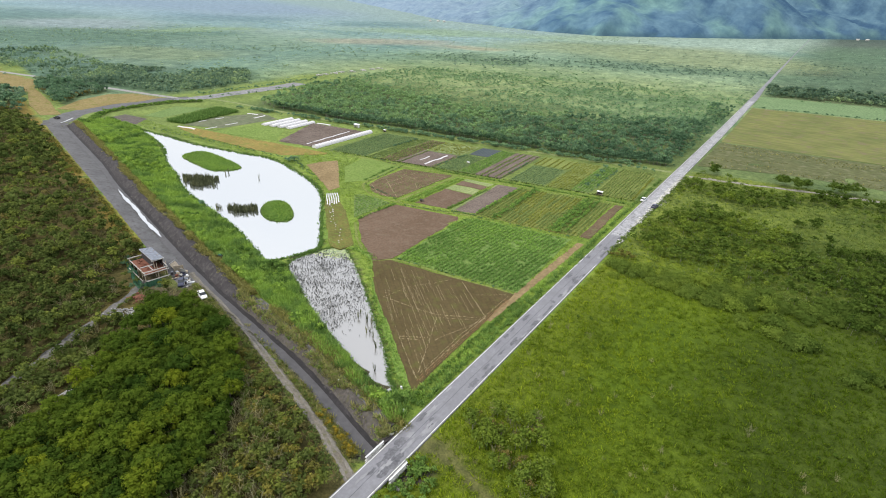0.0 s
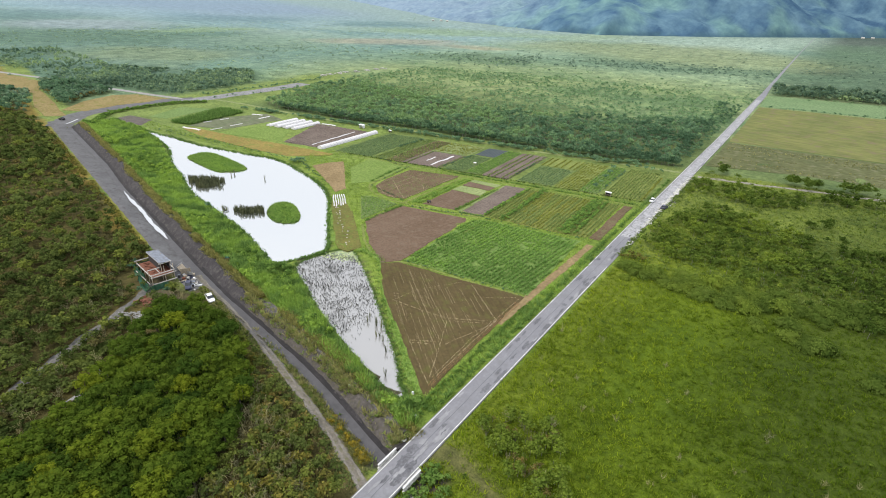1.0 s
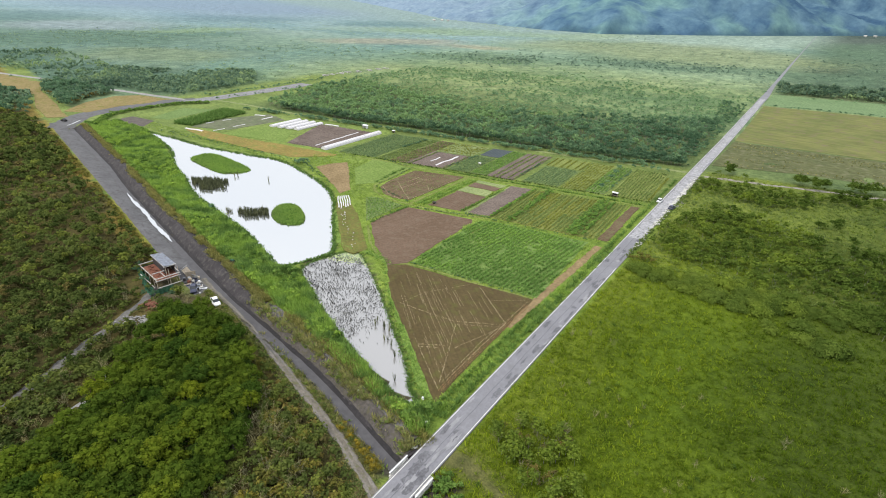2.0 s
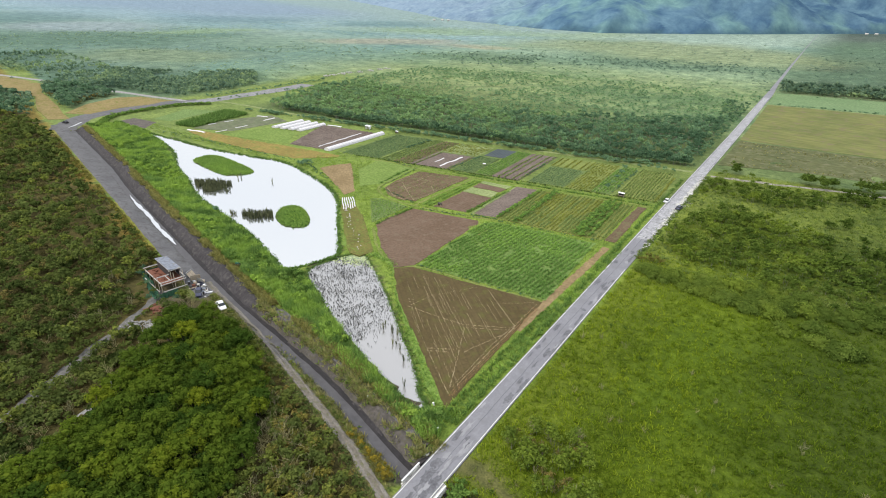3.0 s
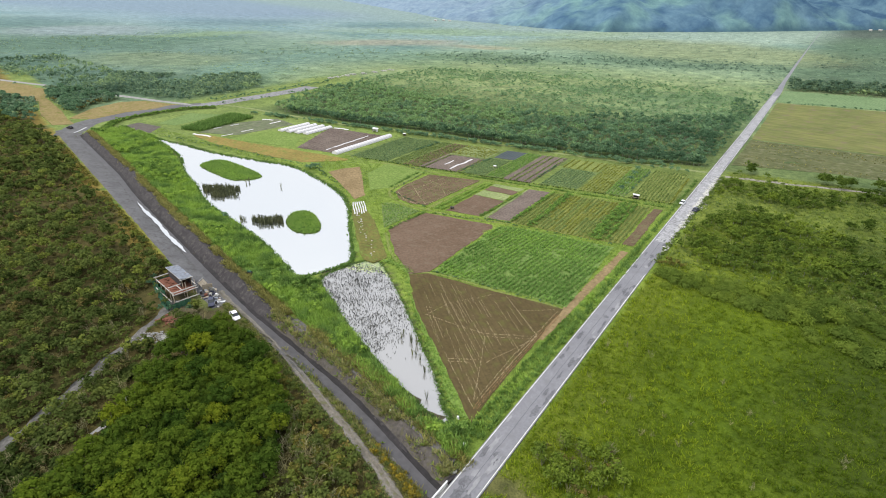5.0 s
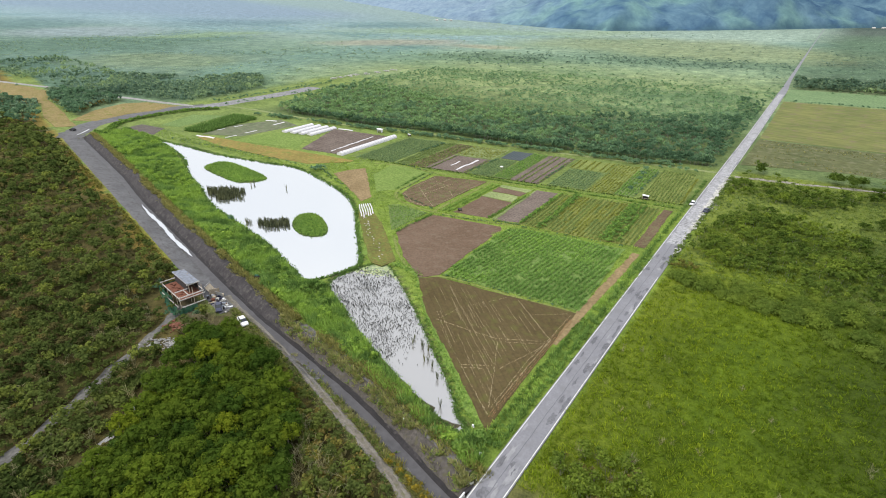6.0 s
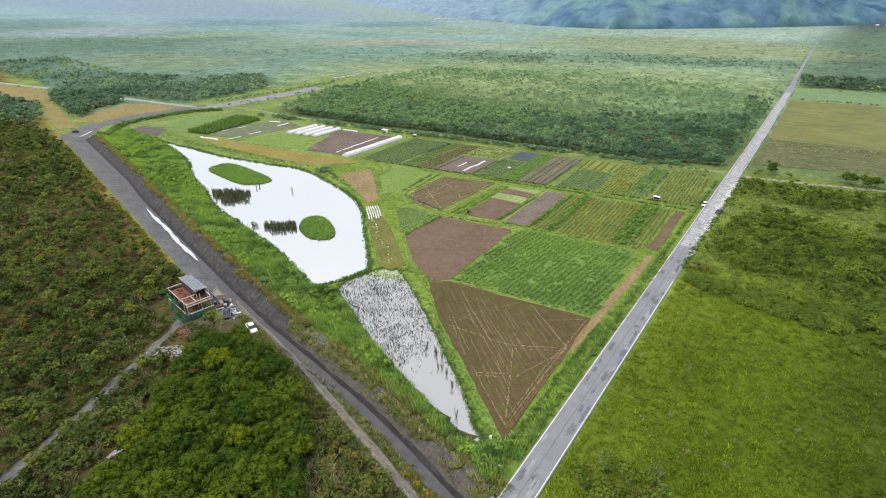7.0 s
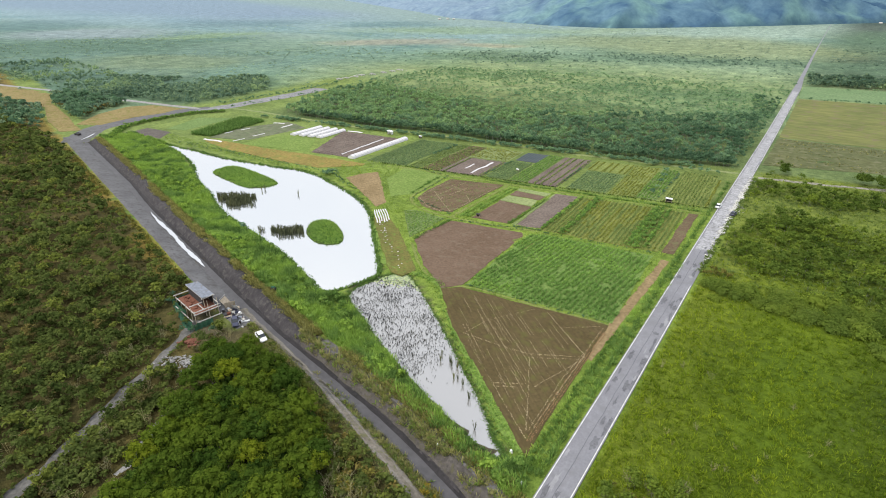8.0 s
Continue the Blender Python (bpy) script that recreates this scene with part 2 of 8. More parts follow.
TARP = plain("green_shade_net", (0.045, 0.125, 0.075), 0.8, 0.2, wear=0.35, scale=1.5)
DARK_WALL = plain("dark_board", (0.05, 0.045, 0.045), 0.8, 0.2, wear=0.3)
PALE_BEAM = surface("grey_weathered_timber", (0.38, 0.36, 0.33), (0.52, 0.5, 0.47), 0.6, 3.0, 0.85, 0.01, 0.2)
RUBBLE = surface("pale_rubble", (0.22, 0.215, 0.205), (0.33, 0.325, 0.31), 0.6, 3.0, 0.9, 0.05, 0.1)
HILLS = hill_cover()

LEAF_WOOD = leaf("woodland_leaves", (0.066, 0.106, 0.014), (0.085, 0.128, 0.018), (0.113, 0.156, 0.023), 0.4, tint=False)
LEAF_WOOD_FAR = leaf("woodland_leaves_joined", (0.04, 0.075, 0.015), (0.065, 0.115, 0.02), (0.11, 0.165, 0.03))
LEAF_SCRUB = leaf("scrub_leaves", (0.09, 0.122, 0.032), (0.118, 0.154, 0.041), (0.152, 0.186, 0.051), 0.38)
LEAF_BROWN = leaf("browning_leaves", (0.1, 0.092, 0.034), (0.145, 0.13, 0.048), (0.2, 0.178, 0.068))
LEAF_OCHRE = leaf("ochre_leaves", (0.125, 0.125, 0.03), (0.175, 0.17, 0.042), (0.235, 0.22, 0.06))
LEAF_GOLD = leaf("golden_leaves", (0.17, 0.145, 0.022), (0.24, 0.195, 0.03), (0.32, 0.25, 0.045))
LEAF_SHRUB = leaf("marsh_shrub_leaves", (0.088, 0.14, 0.024), (0.118, 0.178, 0.032), (0.155, 0.215, 0.043), 0.4)
LEAF_MOUND = leaf("mound_leaves", (0.125, 0.188, 0.034), (0.155, 0.222, 0.042), (0.185, 0.25, 0.05), 0.52)
LEAF_FRESH = leaf("fresh_bank_leaves", (0.13, 0.23, 0.05), (0.19, 0.315, 0.07), (0.26, 0.38, 0.095), 0.45)
# grove, belt and plain leaves: far haze painted in as paler, bluer green
LEAF_GROVE_HAZE = leaf("hazy_grove_leaves", (0.115, 0.19, 0.135), (0.165, 0.255, 0.16), (0.235, 0.32, 0.175), 0.42)
LEAF_BELT = leaf("belt_leaves", (0.114, 0.205, 0.117), (0.155, 0.268, 0.147), (0.212, 0.328, 0.173), 0.42)
LEAF_DRY = leaf("dry_twigs", (0.17, 0.16, 0.085), (0.27, 0.255, 0.14), (0.38, 0.36, 0.21), 0.3)
LEAF_PLAIN_HAZE = leaf("hazy_plain_leaves", (0.175, 0.262, 0.195), (0.22, 0.312, 0.228), (0.265, 0.352, 0.262), 0.48)
GRASS_BANK = leaf("tall_bank_grass", (0.13, 0.23, 0.055), (0.185, 0.31, 0.077), (0.25, 0.375, 0.107), 0.42)
GRASS_MARGIN = leaf("margin_grass", (0.17, 0.262, 0.054), (0.24, 0.345, 0.074), (0.31, 0.41, 0.1), 0.46)
GRASS_ROUGH = leaf("rough_meadow_grass", (0.112, 0.168, 0.048), (0.156, 0.22, 0.064), (0.208, 0.27, 0.09), 0.4)
GRASS_MARSH = leaf("marsh_grass", (0.09, 0.15, 0.011), (0.147, 0.213, 0.016), (0.215, 0.275, 0.03), 0.44)
GRASS_OCHRE = leaf("ochre_bank_grass", (0.18, 0.185, 0.062), (0.25, 0.245, 0.085), (0.335, 0.315, 0.12), 0.42)
GRASS_DRY = leaf("dry_bank_grass", (0.16, 0.175, 0.07), (0.24, 0.245, 0.1), (0.33, 0.32, 0.14), 0.4)
STALK = leaf("dark_stalks", (0.045, 0.05, 0.05), (0.078, 0.083, 0.082), (0.13, 0.135, 0.125), 0.2)
DUCKWEED = leaf("duckweed", (0.28, 0.36, 0.2), (0.34, 0.42, 0.25), (0.42, 0.48, 0.32), 0.3)
REED = leaf("dark_reeds", (0.085, 0.095, 0.052), (0.135, 0.148, 0.08), (0.2, 0.212, 0.118))
CROP = leaf("crop_leaves", (0.125, 0.23, 0.055), (0.175, 0.31, 0.075), (0.235, 0.37, 0.1), 0.4)
CROP_DULL = leaf("vegetable_leaves", (0.13, 0.19, 0.06), (0.19, 0.258, 0.083), (0.252, 0.315, 0.115), 0.42)
CROP_BLUE = leaf("blue_green_leaves", (0.13, 0.205, 0.095), (0.185, 0.272, 0.128), (0.245, 0.325, 0.16), 0.42)
CROP_OLIVE = leaf("olive_leaves", (0.1, 0.12, 0.025), (0.15, 0.16, 0.035), (0.2, 0.19, 0.045))
CROP_YELLOW = leaf("yellowing_leaves", (0.165, 0.2, 0.04), (0.215, 0.245, 0.055), (0.27, 0.285, 0.075), 0.42)


# ---- building helpers ----
def grown(name, verts, faces, material, parent=None, label="", smooth=False):
    me = bpy.data.meshes.new(name)
    me.from_pydata([tuple(v) for v in verts], [], [tuple(f) for f in faces])
    me.materials.append(material)
    if smooth:
        me.polygons.foreach_set("use_smooth", [True] * len(me.polygons))
    me.update()
    ob = new(name, me)
    if parent:
        ob.parent = parent
    return tagged(ob, label)


def part(name, bm, material, parent=None, label=""):
    """Links a bmesh as one mesh object under a thing or a part."""
    me = bpy.data.meshes.new(name)
    bmesh.ops.recalc_face_normals(bm, faces=bm.faces)
    bm.to_mesh(me)
    bm.free()
    me.materials.append(material)
    ob = new(name, me)
    if parent:
        ob.parent = parent
    return tagged(ob, label)


def box(bm, size, at, turn=0.0, tilt=0.0, bevel=0.0):
    made = bmesh.ops.create_cube(bm, size=1)["verts"]
    m = Matrix.Translation(at) @ Matrix.Rotation(turn, 4, "Z") @ Matrix.Rotation(tilt, 4, "Y") @ Matrix.Diagonal((*size, 1))
    bmesh.ops.transform(bm, matrix=m, verts=made)
    if bevel:
        edges = list({e for v in made for e in v.link_edges})
        bmesh.ops.bevel(bm, geom=edges, offset=bevel, segments=1, affect="EDGES")
    return bm


def rod(bm, a, b, r0, r1, sides=7):
    a, b = Vector(a), Vector(b)
    d = b - a
    m = Matrix.Translation((a + b) / 2) @ d.to_track_quat("Z", "Y").to_matrix().to_4x4()
    bmesh.ops.create_cone(bm, cap_ends=True, segments=sides, radius1=r0, radius2=r1, depth=d.length, matrix=m)
    return bm


def value_noise(x, y, size, seed=0):
    """Smooth noise from 0 to 1 on numpy arrays; size: metres from crest to crest."""
    x, y = np.asarray(x, float) / size, np.asarray(y, float) / size
    i, j = np.floor(x), np.floor(y)
    u, v = x - i, y - j
    u, v = u * u * (3 - 2 * u), v * v * (3 - 2 * v)

    def at(a, b):
        h = np.sin(a * 127.1 + b * 311.7 + seed * 74.7) * 43758.5453
        return h - np.floor(h)
    return (at(i, j) * (1 - u) + at(i + 1, j) * u) * (1 - v) + (at(i, j + 1) * (1 - u) + at(i + 1, j + 1) * u) * v


def fractal(x, y, size, seed=0, octaves=4):
    total, weight, amount = 0, 0, 1.0
    for k in range(octaves):
        total = total + amount * value_noise(x, y, size / 2 ** k, seed + k * 3)
        weight, amount = weight + amount, amount * 0.55
    return total / weight


def away(poly, x, y):
    """Signed distance to an outline, negative inside."""
    x, y = np.asarray(x, float), np.asarray(y, float)
    best = np.full(x.shape, 1e9)
    inside = np.zeros(x.shape, bool)
    for (ax, ay), (bx, by) in zip(poly, poly[1:] + poly[:1]):
        dx, dy = bx - ax, by - ay
        t = np.clip(((x - ax) * dx + (y - ay) * dy) / (dx * dx + dy * dy + 1e-9), 0, 1)
        best = np.minimum(best, np.hypot(x - ax - t * dx, y - ay - t * dy))
        cross = ((ay > y) != (by > y))
        inside ^= cross & (x < (bx - ax) * (y - ay) / (by - ay + 1e-12) + ax)
    return np.where(inside, -best, best)


def rounded(poly, steps=5):
    """A closed Catmull-Rom outline through the corners."""
    out, k = [], len(poly)
    for i in range(k):
        p0, p1, p2, p3 = (np.array(poly[(i + j - 1) % k], float) for j in range(4))
        for s in range(steps):
            t = s / steps
            q = 0.5 * (2 * p1 + (p2 - p0) * t + (2 * p0 - 5 * p1 + 4 * p2 - p3) * t * t + (3 * p1 - p0 - 3 * p2 + p3) * t ** 3)
            out.append((float(q[0]), float(q[1])))
    return out


def mass(name, templates, pos, scale, turn, tint, material, label, category, squash=None):
    """Many small plants joined into one mesh of stuff. templates: (verts, faces) with faces of one size."""
    rng = np.random.default_rng(len(pos) + 17)
    pick = rng.integers(0, len(templates), len(pos))
    vs, fs, ts, base = [], [], [], 0
    for k, (tv, tf) in enumerate(templates):
        sel = np.flatnonzero(pick == k)
        if not len(sel):
            continue
        c, s = np.cos(turn[sel])[:, None], np.sin(turn[sel])[:, None]
        sc = scale[sel][:, None]
        hz = sc if squash is None else sc * squash[sel][:, None]
        x = (tv[None, :, 0] * c - tv[None, :, 1] * s) * sc + pos[sel, 0:1]
        y = (tv[None, :, 0] * s + tv[None, :, 1] * c) * sc + pos[sel, 1:2]
        z = tv[None, :, 2] * hz + pos[sel, 2:3]
        vs.append(np.stack([x, y, z], -1).reshape(-1, 3))
        off = base + np.arange(len(sel))[:, None, None] * len(tv)
        fs.append((tf[None] + off).reshape(-1, tf.shape[1]))
        ts.append(np.repeat(tint[sel], len(tv)))
        base += len(sel) * len(tv)
    v, f, t = np.concatenate(vs), np.concatenate(fs), np.concatenate(ts)
    me = bpy.data.meshes.new(name)
    me.vertices.add(len(v))
    me.vertices.foreach_set("co", v.ravel())
    me.loops.add(f.size)
    me.loops.foreach_set("vertex_index", f.ravel().astype(np.int32))
    me.polygons.add(len(f))
    me.polygons.foreach_set("loop_start", np.arange(0, f.size, f.shape[1], dtype=np.int32))
    a = me.attributes.new("tint", "FLOAT", "POINT")
    a.data.foreach_set("value", t.astype(np.float32))
    me.materials.append(material)
    me.update(calc_edges=True)
    return tagged(new(name, me), label, category, kind="stuff")


CORE_VERTS = [np.array((x, y, z)) / 3 ** 0.5 for x in (-1, 1) for y in (-1, 1) for z in (-1, 1)]
CORE_FACES = [(0, 1, 3, 2), (4, 6, 7, 5), (0, 4, 5, 1), (2, 3, 7, 6), (0, 2, 6, 4), (1, 5, 7, 3)]


def sprays(rng, blobs, count, size, rise=0.2, cores=0, loose=0.24, inner=0.82):
    """Leaf sprays lying over a few lobes: bent four-cornered sprays in the lobes' outer shells, round an inner mass of six faces."""
    vs, fs = [], []
    w = np.array([b[3] ** 2 for b in blobs])
    for i in rng.choice(len(blobs), count, p=w / w.sum()):
        cx, cy, cz, r, flat = blobs[i]
        n = rng.normal(size=3)
        n[2] = abs(n[2]) * 1.2 - 0.3
        n /= np.linalg.norm(n)
        c = np.array([cx, cy, cz]) + n * r * rng.uniform(inner, 1.08) * np.array([1, 1, flat])
        n = n + rng.normal(size=3) * loose + np.array([0, 0, rise])
        n /= np.linalg.norm(n)
        a = np.cross(n, rng.normal(size=3))
        a /= np.linalg.norm(a)
        b = np.cross(n, a)
        s = size * rng.uniform(0.6, 1.35)
        k = len(vs)
        vs += [c - a * s, c + b * s * 0.65 + n * s * 0.1, c + a * s - n * s * 0.15, c - b * s * 0.65 + n * s * 0.1]
        fs.append((k, k + 1, k + 2, k + 3))
    for cx, cy, cz, r, flat in blobs[:cores]:
        k, spin = len(vs), rng.uniform(0, 1.57)
        for d in CORE_VERTS:
            e = np.array((d[0] * math.cos(spin) - d[1] * math.sin(spin), d[0] * math.sin(spin) + d[1] * math.cos(spin), d[2]))
            vs.append(np.array([cx, cy, cz]) + e * r * 0.7 * np.array([1, 1, flat]))
        fs += [tuple(k + i for i in f) for f in CORE_FACES]
    return np.array(vs), np.array(fs)


def twig_bush(rng, stems, tall, spread):
    """A bare bush: thin stems, each with finer side twigs."""
    vs, fs = [], []

    def blade(a, b, w):
        side = np.cross(b - a, rng.normal(size=3))
        side *= w / (np.linalg.norm(side) + 1e-9)
        k = len(vs)
        vs.extend([a - side, a + side, b + side * 0.5, b - side * 0.5])
        fs.append((k, k + 1, k + 2, k + 3))
    for _ in range(stems):
        foot = np.append(rng.normal(size=2) * spread * 0.15, 0.0)
        tip = np.append(foot[:2] + rng.normal(size=2) * spread * 0.5, tall * rng.uniform(0.6, 1.1))
        blade(foot, tip, 0.034)
        for _ in range(6):
            a = foot + (tip - foot) * rng.uniform(0.35, 0.95)
            blade(a, a + np.append(rng.normal(size=2) * 0.32, rng.uniform(0.1, 0.5)) * tall * 0.4, 0.024)
    return np.array(vs), np.array(fs)


def tuft(rng, blades, height, spread, width):
    """A grass tuft of bent blades, each a narrow quad."""
    vs, fs = [], []
    for _ in range(blades):
        a = rng.uniform(0, 2 * math.pi)
        out = np.array([math.cos(a), math.sin(a), 0])
        side = np.array([-out[1], out[0], 0]) * width
        foot = out * rng.uniform(0, spread * 0.4)
        h = height * rng.uniform(0.6, 1.15)
        lean = spread * rng.uniform(0.2, 1.0)
        k = len(vs)
        vs += [foot - side, foot + side, foot + out * lean + side * 0.7 + np.array([0, 0, h]), foot + out * lean * 0.8 - side * 0.7 + np.array([0, 0, h * 0.92])]
        fs.append((k, k + 1, k + 2, k + 3))
    return np.array(vs), np.array(fs)


def strewn(rng, poly, each):
    """Random places inside an outline, one in about `each` square metres."""
    p = np.array(poly)
    lo, hi = p.min(0), p.max(0)
    count = int((hi - lo).prod() / each)
    q = rng.uniform(lo, hi, (count, 2))
    return q[away(poly, q[:, 0], q[:, 1]) < 0]


def upright(q, z=0.0):
    return np.column_stack([q, np.broadcast_to(z, len(q))])


# ---- plan: the road runs along y at x = 0, the canal leaves it at the bridge ----
CD, CN = (-0.9697, 0.2443), (0.2443, 0.9697)
POND = rounded([(-264.5, 97.8), (-240, 100), (-214, 100.5), (-186, 105), (-165, 108.6), (-139, 102.2), (-122, 96), (-109, 88), (-96, 75.3),
                (-83, 63), (-74.5, 54), (-75.5, 47), (-79.5, 37.2), (-88, 39.8), (-100, 44), (-112, 47.7), (-136, 52.9), (-150, 55.8),
                (-163, 60.3), (-178, 67), (-196, 73.4), (-219, 85.5), (-240, 92.4)])
MARSH = rounded([(-73, 40.1), (-73.4, 48.6), (-70, 57.6), (-66.4, 58), (-49.6, 46.4), (-40, 39.2), (-31.9, 32.6), (-24, 26.4), (-17.2, 20.6), (-14.4, 17.6),
                 (-11, 15.3), (-12.6, 13.4), (-20.9, 15.8), (-35, 21.3), (-52.6, 29), (-62.5, 34.3)])
ISLET_LONG = rounded([(-199, 83), (-203, 89.5), (-199.5, 95.8), (-183, 95), (-166.4, 92), (-163, 87.5), (-169, 79.8), (-181, 80)])
ISLET_ROUND = rounded([(-116.5, 64), (-120, 70.5), (-115.5, 74.6), (-104.7, 69.5), (-98.7, 62.8), (-103.6, 58.4), (-111, 60)])
WOODS = [(-28, -13), (-32, -6.5), (-46, 1.5), (-60, 5.5), (-72, 8), (-76.5, 1), (-70, -7.4), (-65, -14), (-61, -20.4), (-57.8, -26.8), (-55, -33), (-53, -41), (-48, -54), (-35, -54), (-19, -36), (-23, -22)]
GROVE = [(-350, 168), (-352, 215), (-362, 246), (-416, 284), (-440, 248), (-520, 205), (-720, 240), (-720, 150), (-560, 140), (-452, 148), (-400, 158)]
CORNER_WOOD = [(-477, 128), (-470, 139), (-440, 142), (-398, 144), (-388, 138), (-386, 121), (-360, 99), (-373, 98.5), (-436, 113.5)]
CORNER_THICKET = [(-640, 60), (-640, 104), (-520, 100), (-455, 96), (-428, 103), (-376, 84), (-356, 75), (-400, 58), (-480, 66)]
BUSHLAND = [(4.5, 143), (10, 166), (20, 174), (32, 168), (41, 164), (62, 160), (95, 165), (95, 120), (62, 122), (50, 122), (38, 114), (28, 112), (18, 110), (9, 124)]
TREE_LINE = [(30, 186), (34, 206), (44, 224), (66, 228), (74, 212), (52, 206), (46, 196), (36, 188)]
BYWAY = [(3.0, 7.0), (6.5, 7.6), (10.6, 6.6), (20, 3.0), (34, -4)]
EAST_TRACK = [(2.6, 215), (14, 217.5), (30, 221), (60, 229), (120, 240)]
TRACK_LINE = [(-2.2, -7.2), (-6.5, -5.2), (-14, -2.2), (-24, 1.2), (-38, 5.4), (-52, 9.8), (-66, 13.4), (-82, 17.0), (-92, 19.5)]
OLD_LANE = [(-61.1, -31.7), (-62.8, -27.2), (-63.7, -24.0), (-66.7, -19.4), (-70.2, -14.6)]
SIDE_ROAD = [(-329, 163), (-358, 157.8), (-399, 150.7), (-452, 141.4), (-492, 137.8), (-546, 127.6), (-640, 110)]
LANE_LINE = [(-63.5, -58), (-68.3, -47.5), (-72.4, -38.5), (-76.3, -28.9), (-81.2, -18.8), (-84.8, -11), (-88.4, -3.6), (-91.6, 2.5), (-94.6, 9)]


def bow(u, s):
    """How far the canal strays from its straight line."""
    return np.interp(u, [0, 9, 20, 32, 40, 54, 66, 78, 100, 190, 225, 300], [0.2, 0.5, 1.0, 1.3, 1.2, 0.5, -0.3, -1.0, -1.3, -0.9, 0.7, 0.7]) * np.clip((s + 8) / 5, 0, 1) * np.clip((15 - s) / 7, 0, 1)


def along(x, y):
    """Along the canal from the bridge, and across it towards the ponds."""
    u, s = x * CD[0] + y * CD[1], x * CN[0] + y * CN[1]
    return u, s - bow(u, s)


def by_canal(u, s):
    t = s + bow(u, s)
    return u * CD[0] + t * CN[0], u * CD[1] + t * CN[1]


def off_line(pts, x, y):
    best = np.full(np.shape(x), 1e9)
    for (ax, ay), (bx, by) in zip(pts, pts[1:]):
        dx, dy = bx - ax, by - ay
        t = np.clip(((x - ax) * dx + (y - ay) * dy) / (dx * dx + dy * dy), 0, 1)
        best = np.minimum(best, np.hypot(x - ax - t * dx, y - ay - t * dy))
    return best


def height(x, y):
    """The lie of the land."""
    x, y = np.asarray(x, float), np.asarray(y, float)
    z = (fractal(x, y, 26, 3) - 0.5) * 0.35
    d = np.maximum(np.minimum(away(POND, x, y), away(MARSH, x, y)), -np.minimum(away(ISLET_LONG, x, y), away(ISLET_ROUND, x, y)))
    z = np.where(d < 2.2, np.minimum(z * np.clip(d / 2.2, 0, 1), 0) + np.clip(-0.35 + d * 0.2, -1.1, 0), z * np.clip((d - 2) / 6, 0.15, 1))
    u, s = along(x, y)
    on = np.clip((u + 9) / 4, 0, 1) * np.clip((320 - u) / 10, 0, 1)
    wide = np.clip((u - 60) / 60, 0, 1)
    crest = 0.7 + 0.7 * wide
    bank = np.interp(s, [-4.2, -2.9, 0.2, 0.9], [0, 1, 1, 1]) * -1.05
    gentle = np.interp(s, [-7.5, -2.9, 0.2, 0.9], [0, 1, 1, 1]) * -1.05
    bank = bank + (gentle - bank) * np.clip((u - 80) / 16, 0, 1)
    rise = np.interp(s, [0.3, 4.4, 7.0, 13.0], [-1.05, 1.0, 0.8, 0.0]) * np.where(s > 4.2, crest, 1)
    rise = np.where((s > 0.3) & (s <= 4.4), -1.05 + np.minimum((s - 0.3) / 2.6, 1) * (1.05 + crest), rise)
    prof = np.where(s < 0.3, bank, rise)
    prof = np.where((s > 4.4) & (d < 4), prof * np.clip(d / 4, 0, 1), prof)
    z = z * np.clip(np.abs(x) / 5 - 0.6, 0, 1)
    prof = np.where(s > 0.3, np.where(prof > 0, prof * np.clip((-x - 5) / 5, 0, 1), prof), prof)
    z = z * (1 - on * ((s > -4.6) & (s < 10))) + on * prof * np.clip((9 - x) / 4, 0, 1)
    return np.where((np.abs(x - 0.2) < 3.2) & (y < 30), np.minimum(z, -0.1), z)


def covered(x, y):
    """How far the sheet is let down under what lies on it."""
    u, s = along(x, y)
    laid = (u > 3) & (u < 312) & (s > -2.6) & (s < 4.2)
    return np.where(laid, 0.35, 0.0)


# fields, woods and bare ground of the far plain, haze mixed in: colour, middle, width across and depth away from the
# plots
DUSK, GREY, WOODY, LIME, TAWNY, ROSE = (0.11, 0.18, 0.185), (0.25, 0.29, 0.315), (0.085, 0.145, 0.105), (0.21, 0.29, 0.165), (0.17, 0.21, 0.12), (0.29, 0.26, 0.2)
PATCHES = [(DUSK, -1481, 506, 124, 230), (DUSK, -1166, 775, 140, 142), (DUSK, -827, 962, 92, 84), (GREY, -1109, 451, 114, 110), (GREY, -1623, 1249, 134, 198),
           (GREY, -1332, 1306, 84, 200), (WOODY, -873, 298, 190, 100), (WOODY, -655, 166, 40, 70), (WOODY, -297, 558, 78, 60), (WOODY, -97, 644, 112, 70), (LIME, -900, 522, 93, 40),
           (LIME, -555, 910, 226, 80), (TAWNY, -588, 298, 92, 80), (ROSE, -513, 632, 105, 56), (ROSE, -374, 663, 42, 28), (TAWNY, -168, 833, 186, 140), (WOODY, 80, 922, 90, 150), (WOODY, 40, 640, 50, 60), (WOODY, 190, 760, 120, 180), (WOODY, 120, 1150, 130, 160)]


